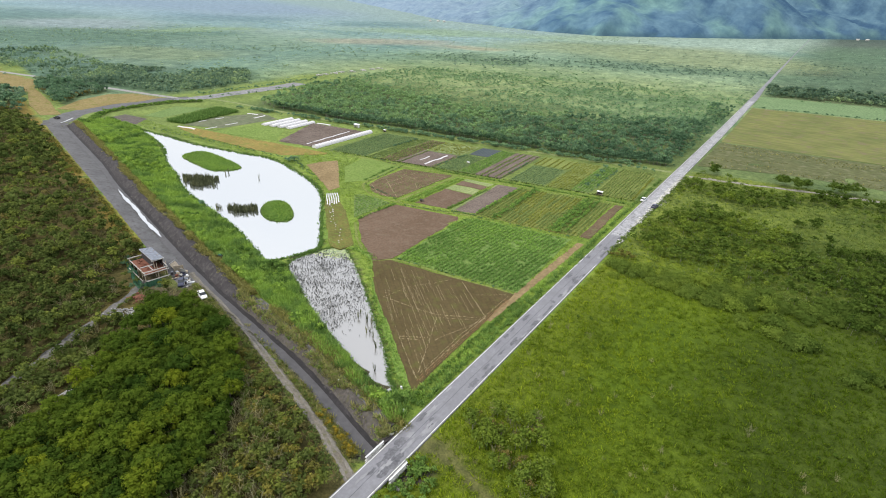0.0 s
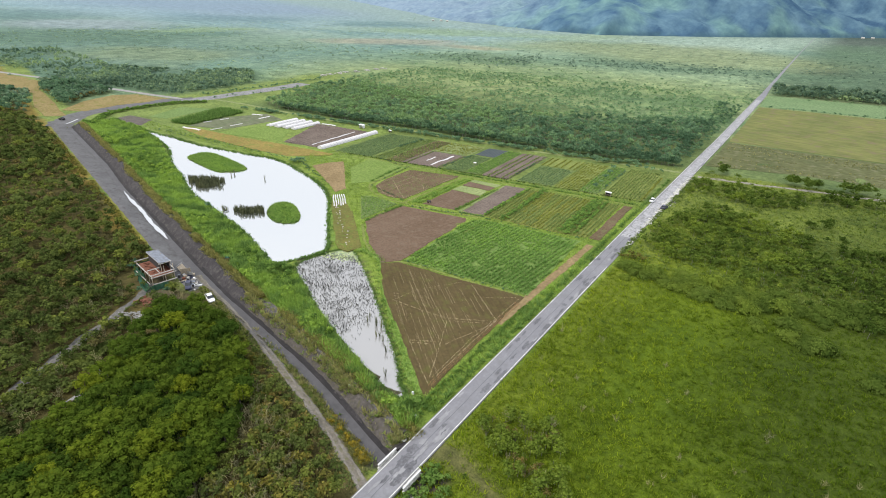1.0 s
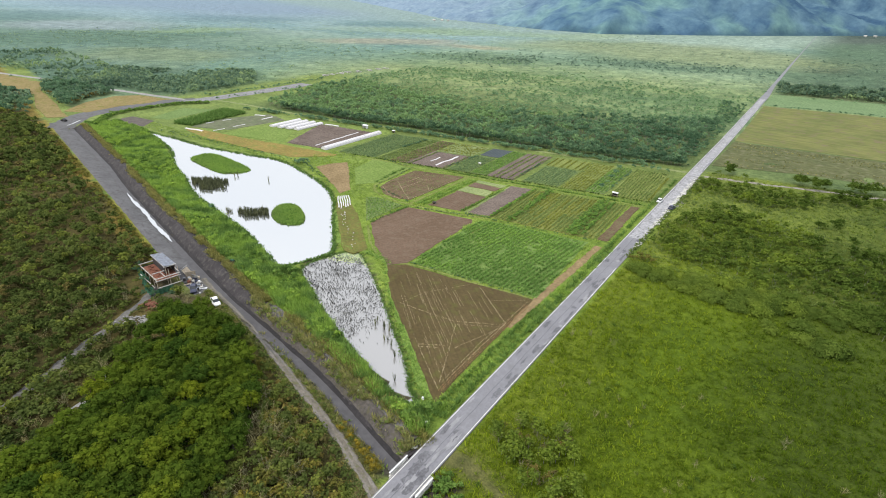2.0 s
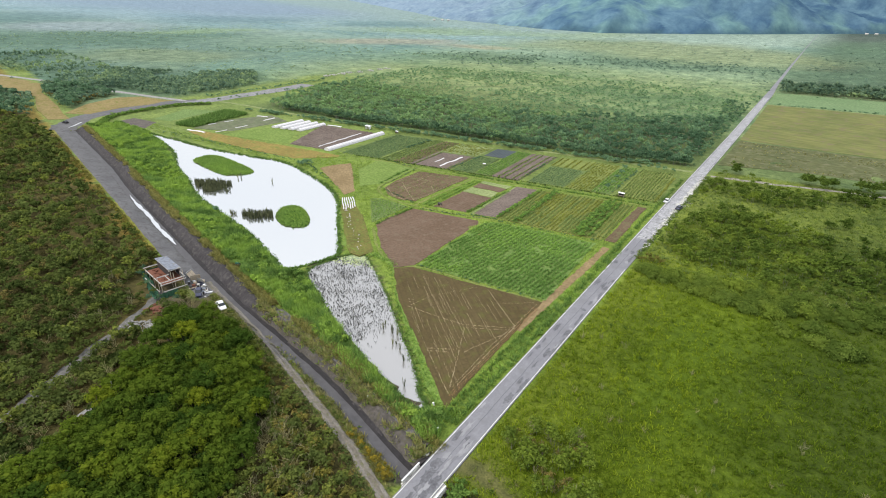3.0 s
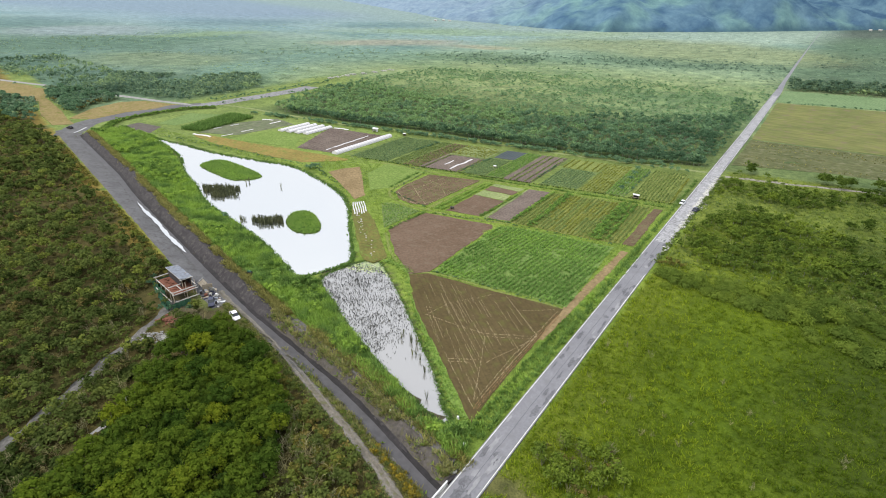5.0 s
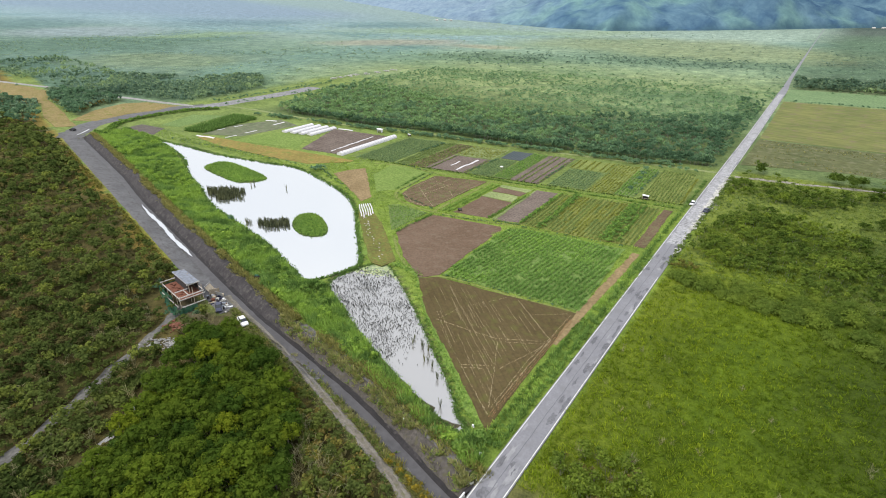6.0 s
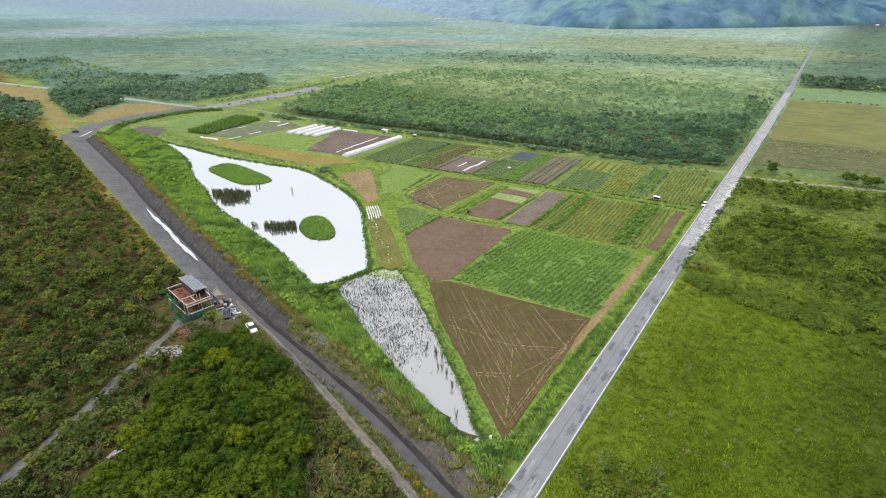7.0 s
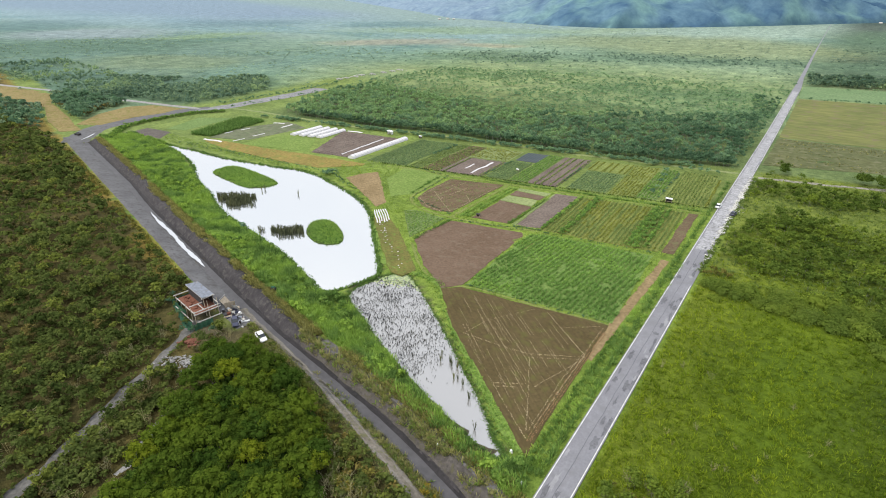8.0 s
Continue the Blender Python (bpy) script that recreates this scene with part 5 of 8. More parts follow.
# ---- hut under construction ----
def hut():
    """A raised open hut: earth-red floor, zinc roof, timber frame and green netting."""
    root = tagged(new("hut"), "half-built raised timber hut with zinc roof and red floor", "hut")
    floor_z = 2.5
    part("floor", box(bmesh.new(), (11.6, 5.6, 0.22), (1.1, 0.2, floor_z), bevel=0.03), TERRACOTTA, root, "red brown floor")
    for x in (-4.6, -1.6, 1.5, 4.6, 6.8):
        for y in (-2.9, 0.6, 3.0):
            top = 5.3 if y > 0 else (floor_z + (1.2 if x > 0 else 0.9))
            part("post", rod(bmesh.new(), (x, y, -0.3), (x, y, top), 0.09, 0.08, 6), TIMBER, root)
    bm = bmesh.new()
    for k in range(24):
        y0 = -5.1 + k * 0.425
        for dy, dz in ((0.0, 0.0), (0.21, 0.06)):
            a = bm.verts.new((y0 + dy, 0.2, 5.45 + dz)), bm.verts.new((y0 + dy, 3.5, 5.05 + dz))
            b = bm.verts.new((y0 + dy, 0.2, 5.40 + dz)), bm.verts.new((y0 + dy, 3.5, 5.00 + dz))
            if dy:
                bm.faces.new((last[0], a[0], a[1], last[1]))
                bm.faces.new((lastb[0], lastb[1], b[1], b[0]))
            elif k:
                bm.faces.new((last[0], a[0], a[1], last[1]))
                bm.faces.new((lastb[0], lastb[1], b[1], b[0]))
            last, lastb = a, b
    part("roof", bm, ZINC, root, "grey corrugated zinc roof")
    part("back_wall", box(bmesh.new(), (9.4, 0.12, 2.3), (0, 3.05, floor_z + 1.3)), DARK_WALL, root, "dark boarded back wall")
    # dark board added to stand for the shaded void under the roof
    part("void_board", box(bmesh.new(), (8.6, 0.1, 2.3), (-0.3, 0.55, floor_z + 1.3)), DARK_WALL, root)
    for x, y, lx, ly, z in ((1.0, -2.75, 12.4, 0.2, floor_z + 0.25), (1.8, -3.7, 10.4, 0.2, 1.2), (7.0, 0.2, 0.2, 6.4, floor_z + 0.95), (7.0, 0.2, 0.2, 6.8, floor_z + 0.25), (5.4, -0.6, 3.8, 0.18, floor_z + 1.0),
                            (8.2, 0.0, 0.2, 6.2, 1.3), (-4.9, 0, 0.2, 6.6, floor_z + 1.0), (4.7, 1.8, 0.2, 3.4, 5.1), (0, 0.3, 10.0, 0.16, 5.3), (3.6, -0.9, 0.18, 3.8, floor_z + 1.1), (5.8, 3.0, 2.6, 0.18, floor_z + 1.5)):
        part("beam", box(bmesh.new(), (lx, ly, 0.24), (x, y, z), bevel=0.02), PALE_BEAM, root, "pale grey weathered beam")
    for (x, y, lx, ly, z, h) in ((-5.3, -1.0, 0.08, 5.6, 1.3, 2.6), (-1.0, -3.5, 8.6, 0.08, 1.2, 2.4), (4.6, -4.5, 9.0, 0.08, 0.9, 1.9), (9.2, -2.0, 0.08, 4.8, 0.8, 1.7), (6.4, -5.2, 5.4, 0.08, 0.5, 1.2)):
        bm = bmesh.new()
        n = 14
        rows = []
        for i in range(n + 1):
            f = i / n - 0.5
            w = 0.22 * math.sin(i * 1.7)
            px_, py_ = (x + f * lx, y + w) if lx > ly else (x + w, y + f * ly)
            rows.append([bm.verts.new((px_, py_ - 0.3 * (lx > ly), z - h / 2)), bm.verts.new((px_ + 0.03, py_, z)), bm.verts.new((px_, py_, z + h / 2 + 0.1 * math.sin(i * 2.3)))])
        for a, b in zip(rows, rows[1:]):
            for j in range(2):
                bm.faces.new((a[j], b[j], b[j + 1], a[j + 1]))
        part("shade_net", bm, TARP, root, "green shade netting")
    for k in range(9):
        part("brick_pile", box(bmesh.new(), (0.5, 0.8, 0.3), (-3.5 + k * 0.9, -1.0 + 0.4 * math.sin(k * 2.1), floor_z + 0.2), k * 0.7), TERRACOTTA, root)
    root.matrix_basis = level_at(-99.6, 11.6, 0.05, CANAL_TURN + 5)


hut()


def sheet_leaning(x, y, turn, size, material, label, name="plywood_sheet"):
    root = tagged(new(name), label, "sheet")
    part("panel", box(bmesh.new(), (size[0], 0.05, size[1]), (0, 0, size[1] * 0.42)), material, root)
    part("prop", rod(bmesh.new(), (0, 0.9, -0.1), (0, 0.0, size[1] * 0.6), 0.04, 0.04, 6), TIMBER, root)
    root.matrix_basis = pose(x, y, 0.05, 22, 0, turn)


sheet_leaning(-93.6, 17.4, 60, (2.6, 2.4), TIMBER, "tan plywood sheet leaning by the hut")
sheet_leaning(-91.8, 17.8, 20, (1.8, 1.6), CONCRETE, "pale board leaning on a prop")
clut = random.Random(3)
for k in range(26):
    x, y = -90.6 + clut.gauss(0, 2.0) + k * 0.22, 15.4 + clut.gauss(0, 0.8) - k * 0.03
    m = clut.choice((WHITE, WHITE, NAVY, TIMBER, CONCRETE, TERRACOTTA, DARK_WALL))
    kind = clut.random()
    if kind < 0.4:
        root = tagged(new("crate"), "box of building material by the hut", "crate", "clutter by the hut")
        s = clut.uniform(0.4, 0.9)
        part("body", box(bmesh.new(), (s, s * 0.8, s * 0.7), (0, 0, s * 0.35), bevel=0.03), m, root)
        part("lid", box(bmesh.new(), (s * 1.05, s * 0.85, 0.05), (0, 0, s * 0.7 + 0.03), bevel=0.01), m, root)
    elif kind < 0.7:
        root = tagged(new("drum"), "metal drum standing by the hut", "drum", "clutter by the hut")
        part("shell", rod(bmesh.new(), (0, 0, 0), (0, 0, 0.88), 0.3, 0.3, 14), m, root)
        part("rim", rod(bmesh.new(), (0, 0, 0.84), (0, 0, 0.92), 0.32, 0.32, 14), ZINC, root)
    else:
        root = tagged(new("plank_stack"), "short stack of sawn planks on the ground", "planks", "clutter by the hut")
        for j in range(3):
            part("plank", box(bmesh.new(), (2.0, 0.22, 0.07), (0.05 * j, 0.06 * j, 0.05 + 0.08 * j), 0.05 * j), m, root)
    root.matrix_basis = level_at(x, y, float(height(x, y)) + 0.06, clut.uniform(0, 180))


def heap(name, x, y, count, spread, size, material, label, seed):
    """A heap of broken lumps, joined."""
    r = random.Random(seed)
    bm = bmesh.new()
    for _ in range(count):
        d = abs(r.gauss(0, spread))
        a = r.uniform(0, 6.28)
        s = r.uniform(0.4, 1.0) * size
        box(bm, (s, s * r.uniform(0.5, 1), s * 0.6), (d * math.cos(a), d * math.sin(a) * 0.7, max(0.05, 0.5 * size * (1.4 - d / spread * 0.6))), r.uniform(0, 3), r.uniform(-.4, .4))
    root = tagged(new(name), label, "heap")
    tagged(part("lumps", bm, material, root), kind="stuff")
    root.location = (x, y, float(height(x, y)) - 0.05)
    return root


heap("rubble_heap", -81.5, -2.4, 90, 2.4, 0.55, RUBBLE, "heap of pale broken concrete by the lane", 1)
heap("rubble_heap", -84.6, -4.2, 60, 2.0, 0.5, RUBBLE, "scattered pale rubble beside the lane", 2)
heap("earth_heap", -87.5, 2.2, 60, 1.6, 0.8, TERRACOTTA, "heap of red brown earth near the hut", 4)
heap("rubble_heap", 1.9, 166.5, 50, 1.2, 0.45, CONCRETE, "white rubble heap on the road's edge", 5)
heap("rubble_heap", 1.8, 172.0, 40, 1.5, 0.5, RUBBLE, "pale gravel heap on the road's edge", 6)
heap("rubble_heap", 1.4, 208.0, 30, 1.2, 0.5, RUBBLE, "gravel heap at the track's mouth", 7)
for k, (x, y) in enumerate(((-349, 312), (-348, 320), (-347.5, 331), (-348, 341), (-346, 352), (-344, 366), (-342.5, 378), (-342, 388))):
    heap("rubble_heap", x, y, 26, 2.6, 1.3, CONCRETE, "pale rubble dumped along the unfinished northern road", 20 + k)
heap("stone_heap", -3.3, 4.9, 14, 0.7, 0.4, CONCRETE, "broken stones at the bridge's end", 8)
heap("stone_heap", 5.4, -3.6, 26, 1.0, 0.45, RUBBLE, "stones in the ditch below the bridge", 9)


# ---- pump on the bank ----
pump = tagged(new("water_pump"), "dark water pump with a green tank on the grass bank", "pump")
part("frame", box(bmesh.new(), (1.6, 1.0, 0.7), (0, 0, 0.4), bevel=0.08), BLACK, pump)
part("tank", rod(bmesh.new(), (-0.5, 0.1, 0.85), (0.5, 0.1, 0.85), 0.28, 0.28, 12), TARP, pump, "dark green tank")
part("pipe", rod(bmesh.new(), (0.6, 0, 0.5), (1.9, -1.0, 0.1), 0.07, 0.07, 8), BLACK, pump)
pump.matrix_basis = level_at(-90.4, 28.8, float(height(-90.4, 28.8)), 30)


# ---- growing tunnels ----
def tunnel(x, y0, y1, width, tall, label):
    """A film-covered growing tunnel with hoops and end frames."""
    root = tagged(new("growing_tunnel"), label, "tunnel", "growing tunnels")
    ln, n = y1 - y0, max(4, int((y1 - y0) / 2.2))
    bm = bmesh.new()
    prev = None
    for i in range(n * 2 + 1):
        y = i / (n * 2) * ln
        sag = 0.985 if i % 2 else 1.0
        ring = [bm.verts.new((math.cos(a) * width / 2 * sag, y, math.sin(a) ** 0.8 * tall * sag if a > 0 else 0)) for a in (k / 10 * math.pi for k in range(11))]
        if prev:
            for k in range(10):
                bm.faces.new((prev[k], prev[k + 1], ring[k + 1], ring[k]))
        prev = ring
    film = part("film", bm, FILM, root, "white plastic film")
    film.data.polygons.foreach_set("use_smooth", [True] * len(film.data.polygons))
    for i in range(n + 1):
        bm = bmesh.new()
        y = i / n * ln
        pts = [(math.cos(a) * (width / 2 + 0.03), y, math.sin(a) ** 0.8 * (tall + 0.03) if 0 < a < math.pi else -0.1) for a in (k / 8 * math.pi for k in range(9))]
        for a, b in zip(pts, pts[1:]):
            rod(bm, a, b, 0.035, 0.035, 5)
        part("hoop", bm, ZINC, root)
    for y in (0.02, ln - 0.02):
        bm = bmesh.new()
        ring = [bm.verts.new((math.cos(a) * width / 2 * 0.98, y, max(0, math.sin(a)) ** 0.8 * tall * 0.98)) for a in (k / 10 * math.pi for k in range(11))]
        bm.faces.new(ring)
        part("end_film", bm, FILM, root)
    root.matrix_basis = level_at(x, y0, 0.05, 1.5)


tunnel(-163.6, 134.5, 178.5, 3.7, 1.6, "long white film growing tunnel")
for k in range(4):
    tunnel(-223.0 + k * 5.6, 149.5 + k * 1.3, 171.5 + k * 0.7, 3.6, 1.25, "short white film growing tunnel in a row of four")


def mulch(x0, y0, x1, y1, width, label, name="mulch_sheet"):
    """A strip of white film pulled over a low bed."""
    bm = bmesh.new()
    d = Vector((x1 - x0, y1 - y0, 0))
    n = Vector((-d.y, d.x, 0)).normalized() * width / 2
    k = max(3, int(d.length / 1.5))
    prev = None
    for i in range(k + 1):
        c = Vector((x0, y0, 0)) + d * i / k
        w = 1 + 0.22 * math.sin(i * 2.1 + x0)
        c = c + n * 0.5 * math.sin(i * 0.9 + y0)
        ring = [bm.verts.new(c - n * w + Vector((0, 0, 0.1))), bm.verts.new(c - n * 0.6 + Vector((0, 0, 0.3))), bm.verts.new(c + n * 0.6 + Vector((0, 0, 0.31))), bm.verts.new(c + n * w + Vector((0, 0, 0.1)))]
        if prev:
            for j in range(3):
                bm.faces.new((prev[j], prev[j + 1], ring[j + 1], ring[j]))
        prev = ring
    return tagged(part(name, bm, FILM, None, label), category="plastic sheet", group="plastic sheets")


for k in range(6):
    fx = k / 5
    mulch(-108.6 + 2.6 * fx, 90.2 + 3.2 * fx, -99.4 + 2.4 * fx + 0.8 * math.sin(k * 2.3), 81.6 + 4.0 * fx - 0.7 * math.sin(k * 2.3), 0.45, "narrow white plastic mulch strip over a bed")
mulch(-103.6, 148.8, -103.2, 168, 1.1, "long white plastic strip on a bare bed")
mulch(-109.0, 153, -109.4, 161, 0.8, "short pinkish plastic strip on a bare bed")
mulch(-256, 163.2, -249, 166, 1.2, "white plastic sheet on a grey bed")
mulch(-242.0, 157.5, -243.5, 166.5, 1.3, "white plastic sheet on a grey bed")
mulch(-256, 115.8, -242.5, 118.2, 1.6, "white plastic sheet beside the ochre strip")
for x, y0, y1 in ((-258.2, 130, 135), (-257, 140.5, 146), (-239, 122, 129), (-239.2, 135, 143)):
    mulch(x, y0, x + 0.6, y1, 0.6, "short white plastic strip on a grey bed")
mulch(-204, 174.5, -194, 176, 1.2, "white plastic sheet beside the tilled field")
mulch(-172.5, 137, -175, 172, 0.9, "pale plastic strip along the tilled field")


# ---- far farmhouses at the foot of the hills ----
for x, y, turn in ((-852, 1170, 20), (-838, 1186, 10), (-815, 1180, 35), (60, 1560, 0), (78, 1575, 15)):
    home = tagged(new("farmhouse"), "small white farmhouse at the foot of the hills", "house", "far farmhouses")
    part("walls", box(bmesh.new(), (11, 8, 4), (0, 0, 2)), CONCRETE, home)
    bm = bmesh.new()
    ridge = [bm.verts.new(p) for p in ((-6, -4.6, 4), (6, -4.6, 4), (6, 4.6, 4), (-6, 4.6, 4), (-6, 0, 6.4), (6, 0, 6.4))]
    for face in ((0, 1, 5, 4), (2, 3, 4, 5), (1, 2, 5), (3, 0, 4), (0, 3, 2, 1)):
        bm.faces.new([ridge[i] for i in face])
    part("roof", bm, CONCRETE, home, "pale sheet roof")
    part("door", box(bmesh.new(), (1.0, 0.1, 2.1), (0, -4.05, 1.05)), DARK_WALL, home)
    for wx in (-3.4, 3.4):
        part("window", box(bmesh.new(), (1.4, 0.1, 1.2), (wx, -4.05, 1.9)), GLASS_DARK, home)
    home.matrix_basis = level_at(x, y, -0.2, turn)
    home.scale = (0.55, 0.55, 0.55)


# ---- small buildings by the plots ----
def stall(x, y, turn, wide, deep, tall, roof_m, label, walls=None):
    root = tagged(new("field_shelter"), label, "shelter")
    for sx in (-1, 1):
        for sy in (-1, 1):
            part("post", rod(bmesh.new(), (sx * wide * 0.45, sy * deep * 0.42, -0.2), (sx * wide * 0.45, sy * deep * 0.42, tall), 0.07, 0.06, 6), TIMBER, root)
    part("roof", box(bmesh.new(), (wide * 1.1, deep * 1.15, 0.1), (0, 0, tall + 0.08), tilt=0.08, bevel=0.02), roof_m, root)
    part("bench", box(bmesh.new(), (wide * 0.7, 0.5, 0.08), (0, 0, 0.55), bevel=0.01), TIMBER, root)
    if walls:
        part("wall", box(bmesh.new(), (wide * 0.92, 0.08, tall * 0.95), (0, deep * 0.4, tall * 0.5)), walls, root)
        part("wall", box(bmesh.new(), (0.08, deep * 0.8, tall * 0.95), (wide * 0.44, 0, tall * 0.5)), walls, root)
        part("wall", box(bmesh.new(), (0.08, deep * 0.8, tall * 0.95), (-wide * 0.44, 0, tall * 0.5)), walls, root)
    root.matrix_basis = level_at(x, y, 0.05, turn)


stall(-21.0, 161.2, 10, 2.3, 1.3, 1.7, WHITE, "small white-roofed field shelter by the path", DARK_WALL)
stall(-179.0, 182.4, 8, 3.0, 2.2, 1.9, WHITE, "white shed at the north track", WHITE)
stall(-159.6, 185.2, 8, 1.5, 1.2, 1.2, WHITE, "small pale hutch at the north track", DARK_WALL)
stall(-87.5, 163, 10, 1.2, 1.0, 1.0, WHITE, "tiny white hutch on a vegetable bed")
stall(-73.8, 107.6, 10, 1.3, 1.0, 0.8, DARK_WALL, "tiny dark hutch at the seed bed's end", DARK_WALL)
for k, (x, y) in enumerate(((-5.2, 11.3), (-10.0, 16.4), (-21.2, 9.5))):
    stone = tagged(new("marker_stone"), "small white painted marker stone in the grass", "marker", "marker stones")
    part("stone", box(bmesh.new(), (0.4, 0.36, 0.6), (0, 0, 0.3), bevel=0.08), WHITE, stone)
    part("foot", box(bmesh.new(), (0.6, 0.55, 0.16), (0, 0, 0.03), bevel=0.04), CONCRETE, stone)
    stone.matrix_basis = level_at(x, y, float(height(x, y)), 20 * k)


# ---- footpaths trodden over the ploughed field: lines of pale clods ----
def trail(points, gap, size, seed, label="pale trodden line of dry clods over the ploughed field", material=None):
    r = random.Random(seed)
    v, f = [], []
    for (ax, ay), (bx, by) in zip(points, points[1:]):
        ln = math.hypot(bx - ax, by - ay)
        gap_ = gap * 0.55
        for i in range(int(ln / gap_)):
            t = (i + r.uniform(-.2, .2)) * gap_ / ln
            if r.random() < 0.14:
                continue
            x, y, s = ax + (bx - ax) * t + r.uniform(-.12, .12), ay + (by - ay) * t + r.uniform(-.12, .12), 0.72 * size * r.uniform(0.5, 1.3)
            a, k = r.uniform(0, 3.14), len(v)
            for dz, w in ((0.06, 1.0), (0.18, 0.6)):
                for q in range(4):
                    v.append((x + math.cos(a + q * 1.571) * s * w, y + math.sin(a + q * 1.571) * s * w, dz))
            f += [(k + 4, k + 5, k + 6, k + 7)] + [(k + q, k + (q + 1) % 4, k + 4 + (q + 1) % 4, k + 4 + q) for q in range(4)]
    return tagged(grown("trodden_line", v, f, material or PALE, label=label), category="footpath", kind="stuff")


TRAILS = [([(-37.4, 42.6), (-26.5, 43.3), (-20.9, 44.0), (-9.6, 50.5)], 0.75, 0.24), ([(-19.5, 43.4), (-9.6, 49.3)], 0.75, 0.2), ([(-22.1, 30.9), (-16.0, 34.8)], 0.7, 0.24), ([(-21.8, 30), (-15.4, 33.8)], 0.7, 0.2),
          ([(-20.1, 43.2), (-15.8, 34.5), (-10.0, 22.0)], 0.6, 0.2), ([(-14.6, 34.6), (-9.8, 49.5)], 0.4, 0.14), ([(-37.4, 42.6), (-35.6, 50.8), (-28.1, 62.4)], 0.5, 0.15),
          ([(-25.1, 62.8), (-19.5, 58.3), (-9.9, 50.8)], 0.4, 0.15), ([(-19.3, 57.9), (-11.2, 64.4)], 0.5, 0.15), ([(-44.0, 58), (-35.6, 50.8), (-26.5, 43.3), (-16.3, 35.0)], 0.45, 0.13),
          ([(-39.5, 45.6), (-27.0, 34.3), (-9, 20.4)], 0.8, 0.22), ([(-9.4, 24), (-9.9, 38), (-10.2, 52)], 0.35, 0.16), ([(-9.9, 23), (-10.9, 40), (-10.6, 52), (-10.7, 64)], 0.4, 0.14)]
for k, (pts, gap, size) in enumerate(TRAILS):
    trail(pts, gap, size, k)
RED_CLODS = plain("red_brown_clods", (0.27, 0.165, 0.09), 0.95, 0.1, wear=0.3)
for k, dx in enumerate((-0.2, -0.7, -1.3)):
    trail([(-9.2 + dx, 62), (-8.9 + dx, 46), (-8.6 + dx, 33), (-8.2 + dx * 0.6, 20)], 0.42, 0.17, 90 + k, "red brown trodden line along the ploughed field's edge", RED_CLODS)
furrow = random.Random(12)
for k in range(120):
    x, y = furrow.uniform(-47, -12), furrow.uniform(28, 62)
    ln = furrow.uniform(4, 11)
    if away(PLOUGHED, x, y) < -1.5 and away(PLOUGHED, x + ln * 0.76, y - ln * 0.65) < -1:
        trail([(x, y), (x + ln * 0.76, y - ln * 0.65)], 0.4, 0.1, 40 + k, "short pale furrow line of dry clods")
for k, (pts, gap, size) in enumerate((([(-102.3, 119.8), (-91.1, 110.3), (-84.6, 105.5)], 0.5, 0.18), ([(-98.9, 115.2), (-98, 136.4)], 0.5, 0.17), ([(-96, 110.7), (-93.6, 131.9)], 0.5, 0.17), ([(-89.3, 123.5), (-84.8, 118.9)], 0.5, 0.16), ([(-102.8, 110.5), (-95.2, 105.2), (-87.5, 103.4)], 0.4, 0.17), ([(-103.6, 112), (-104.6, 122), (-104.8, 135)], 0.5, 0.15), ([(-84.4, 107), (-84.2, 140)], 0.5, 0.15), ([(-101, 130), (-90, 127)], 0.5, 0.14))):
    trail(pts, gap, size * 1.45, 70 + k, "pale trodden line of dry clods over the fallow field")

# litter on the worn path
litter = random.Random(31)
bm = bmesh.new()
for k in range(26):
    t = litter.random()
    box(bm, (litter.uniform(0.2, 0.5), litter.uniform(0.15, 0.4), 0.06), (float(np.interp(t, [0, 1], [-98.6, -69.4])) + litter.uniform(-1, 1), float(np.interp(t, [0, 1], [81.9, 58.7])) + litter.uniform(-1, 1), 0.2), litter.uniform(0, 3))
tagged(part("litter", bm, FILM, None, "scraps of white film scattered over the worn path"), category="litter", kind="stuff")


def leaning_panel():
    """A plywood panel propped against a post beside the hut."""
    root = tagged(new("leaning_panel"), "tan plywood panel propped up on pale posts beside the hut", "panel")
    bm = box(bmesh.new(), (2.6, 0.06, 2.4), (0, 0, 1.1), bevel=0.01)
    bmesh.ops.rotate(bm, verts=bm.verts, cent=(0, 0, 0), matrix=Matrix.Rotation(radians(-38), 3, "X"))
    part("board", bm, TIMBER, root, "weathered tan plywood")
    for x in (-1.1, 1.1):
        part("post", rod(bmesh.new(), (x, 1.5, -0.3), (x, 1.5, 2.2), 0.07, 0.06, 6), CONCRETE, root)
    part("rail", rod(bmesh.new(), (-1.5, 1.5, 2.1), (1.5, 1.5, 2.1), 0.05, 0.05, 6), CONCRETE, root)
    root.matrix_basis = level_at(-95.9, 18.3, float(height(-95.9, 18.3)) + 0.05, CANAL_TURN + 130)


leaning_panel()


def loose_piece(name, label, category, material, size, x, y, turn, lid=None):
    """A box-like piece of clutter with bevelled edges and a lid or strap."""
    root = tagged(new(name), label, category)
    part("body", box(bmesh.new(), size, (0, 0, size[2] / 2), bevel=0.06), material, root)
    part("lid", box(bmesh.new(), (size[0] * 1.04, size[1] * 1.04, 0.07), (0, 0, size[2] + 0.02), bevel=0.02), lid or material, root)
    root.matrix_basis = level_at(x, y, float(height(x, y)) - 0.02, turn)


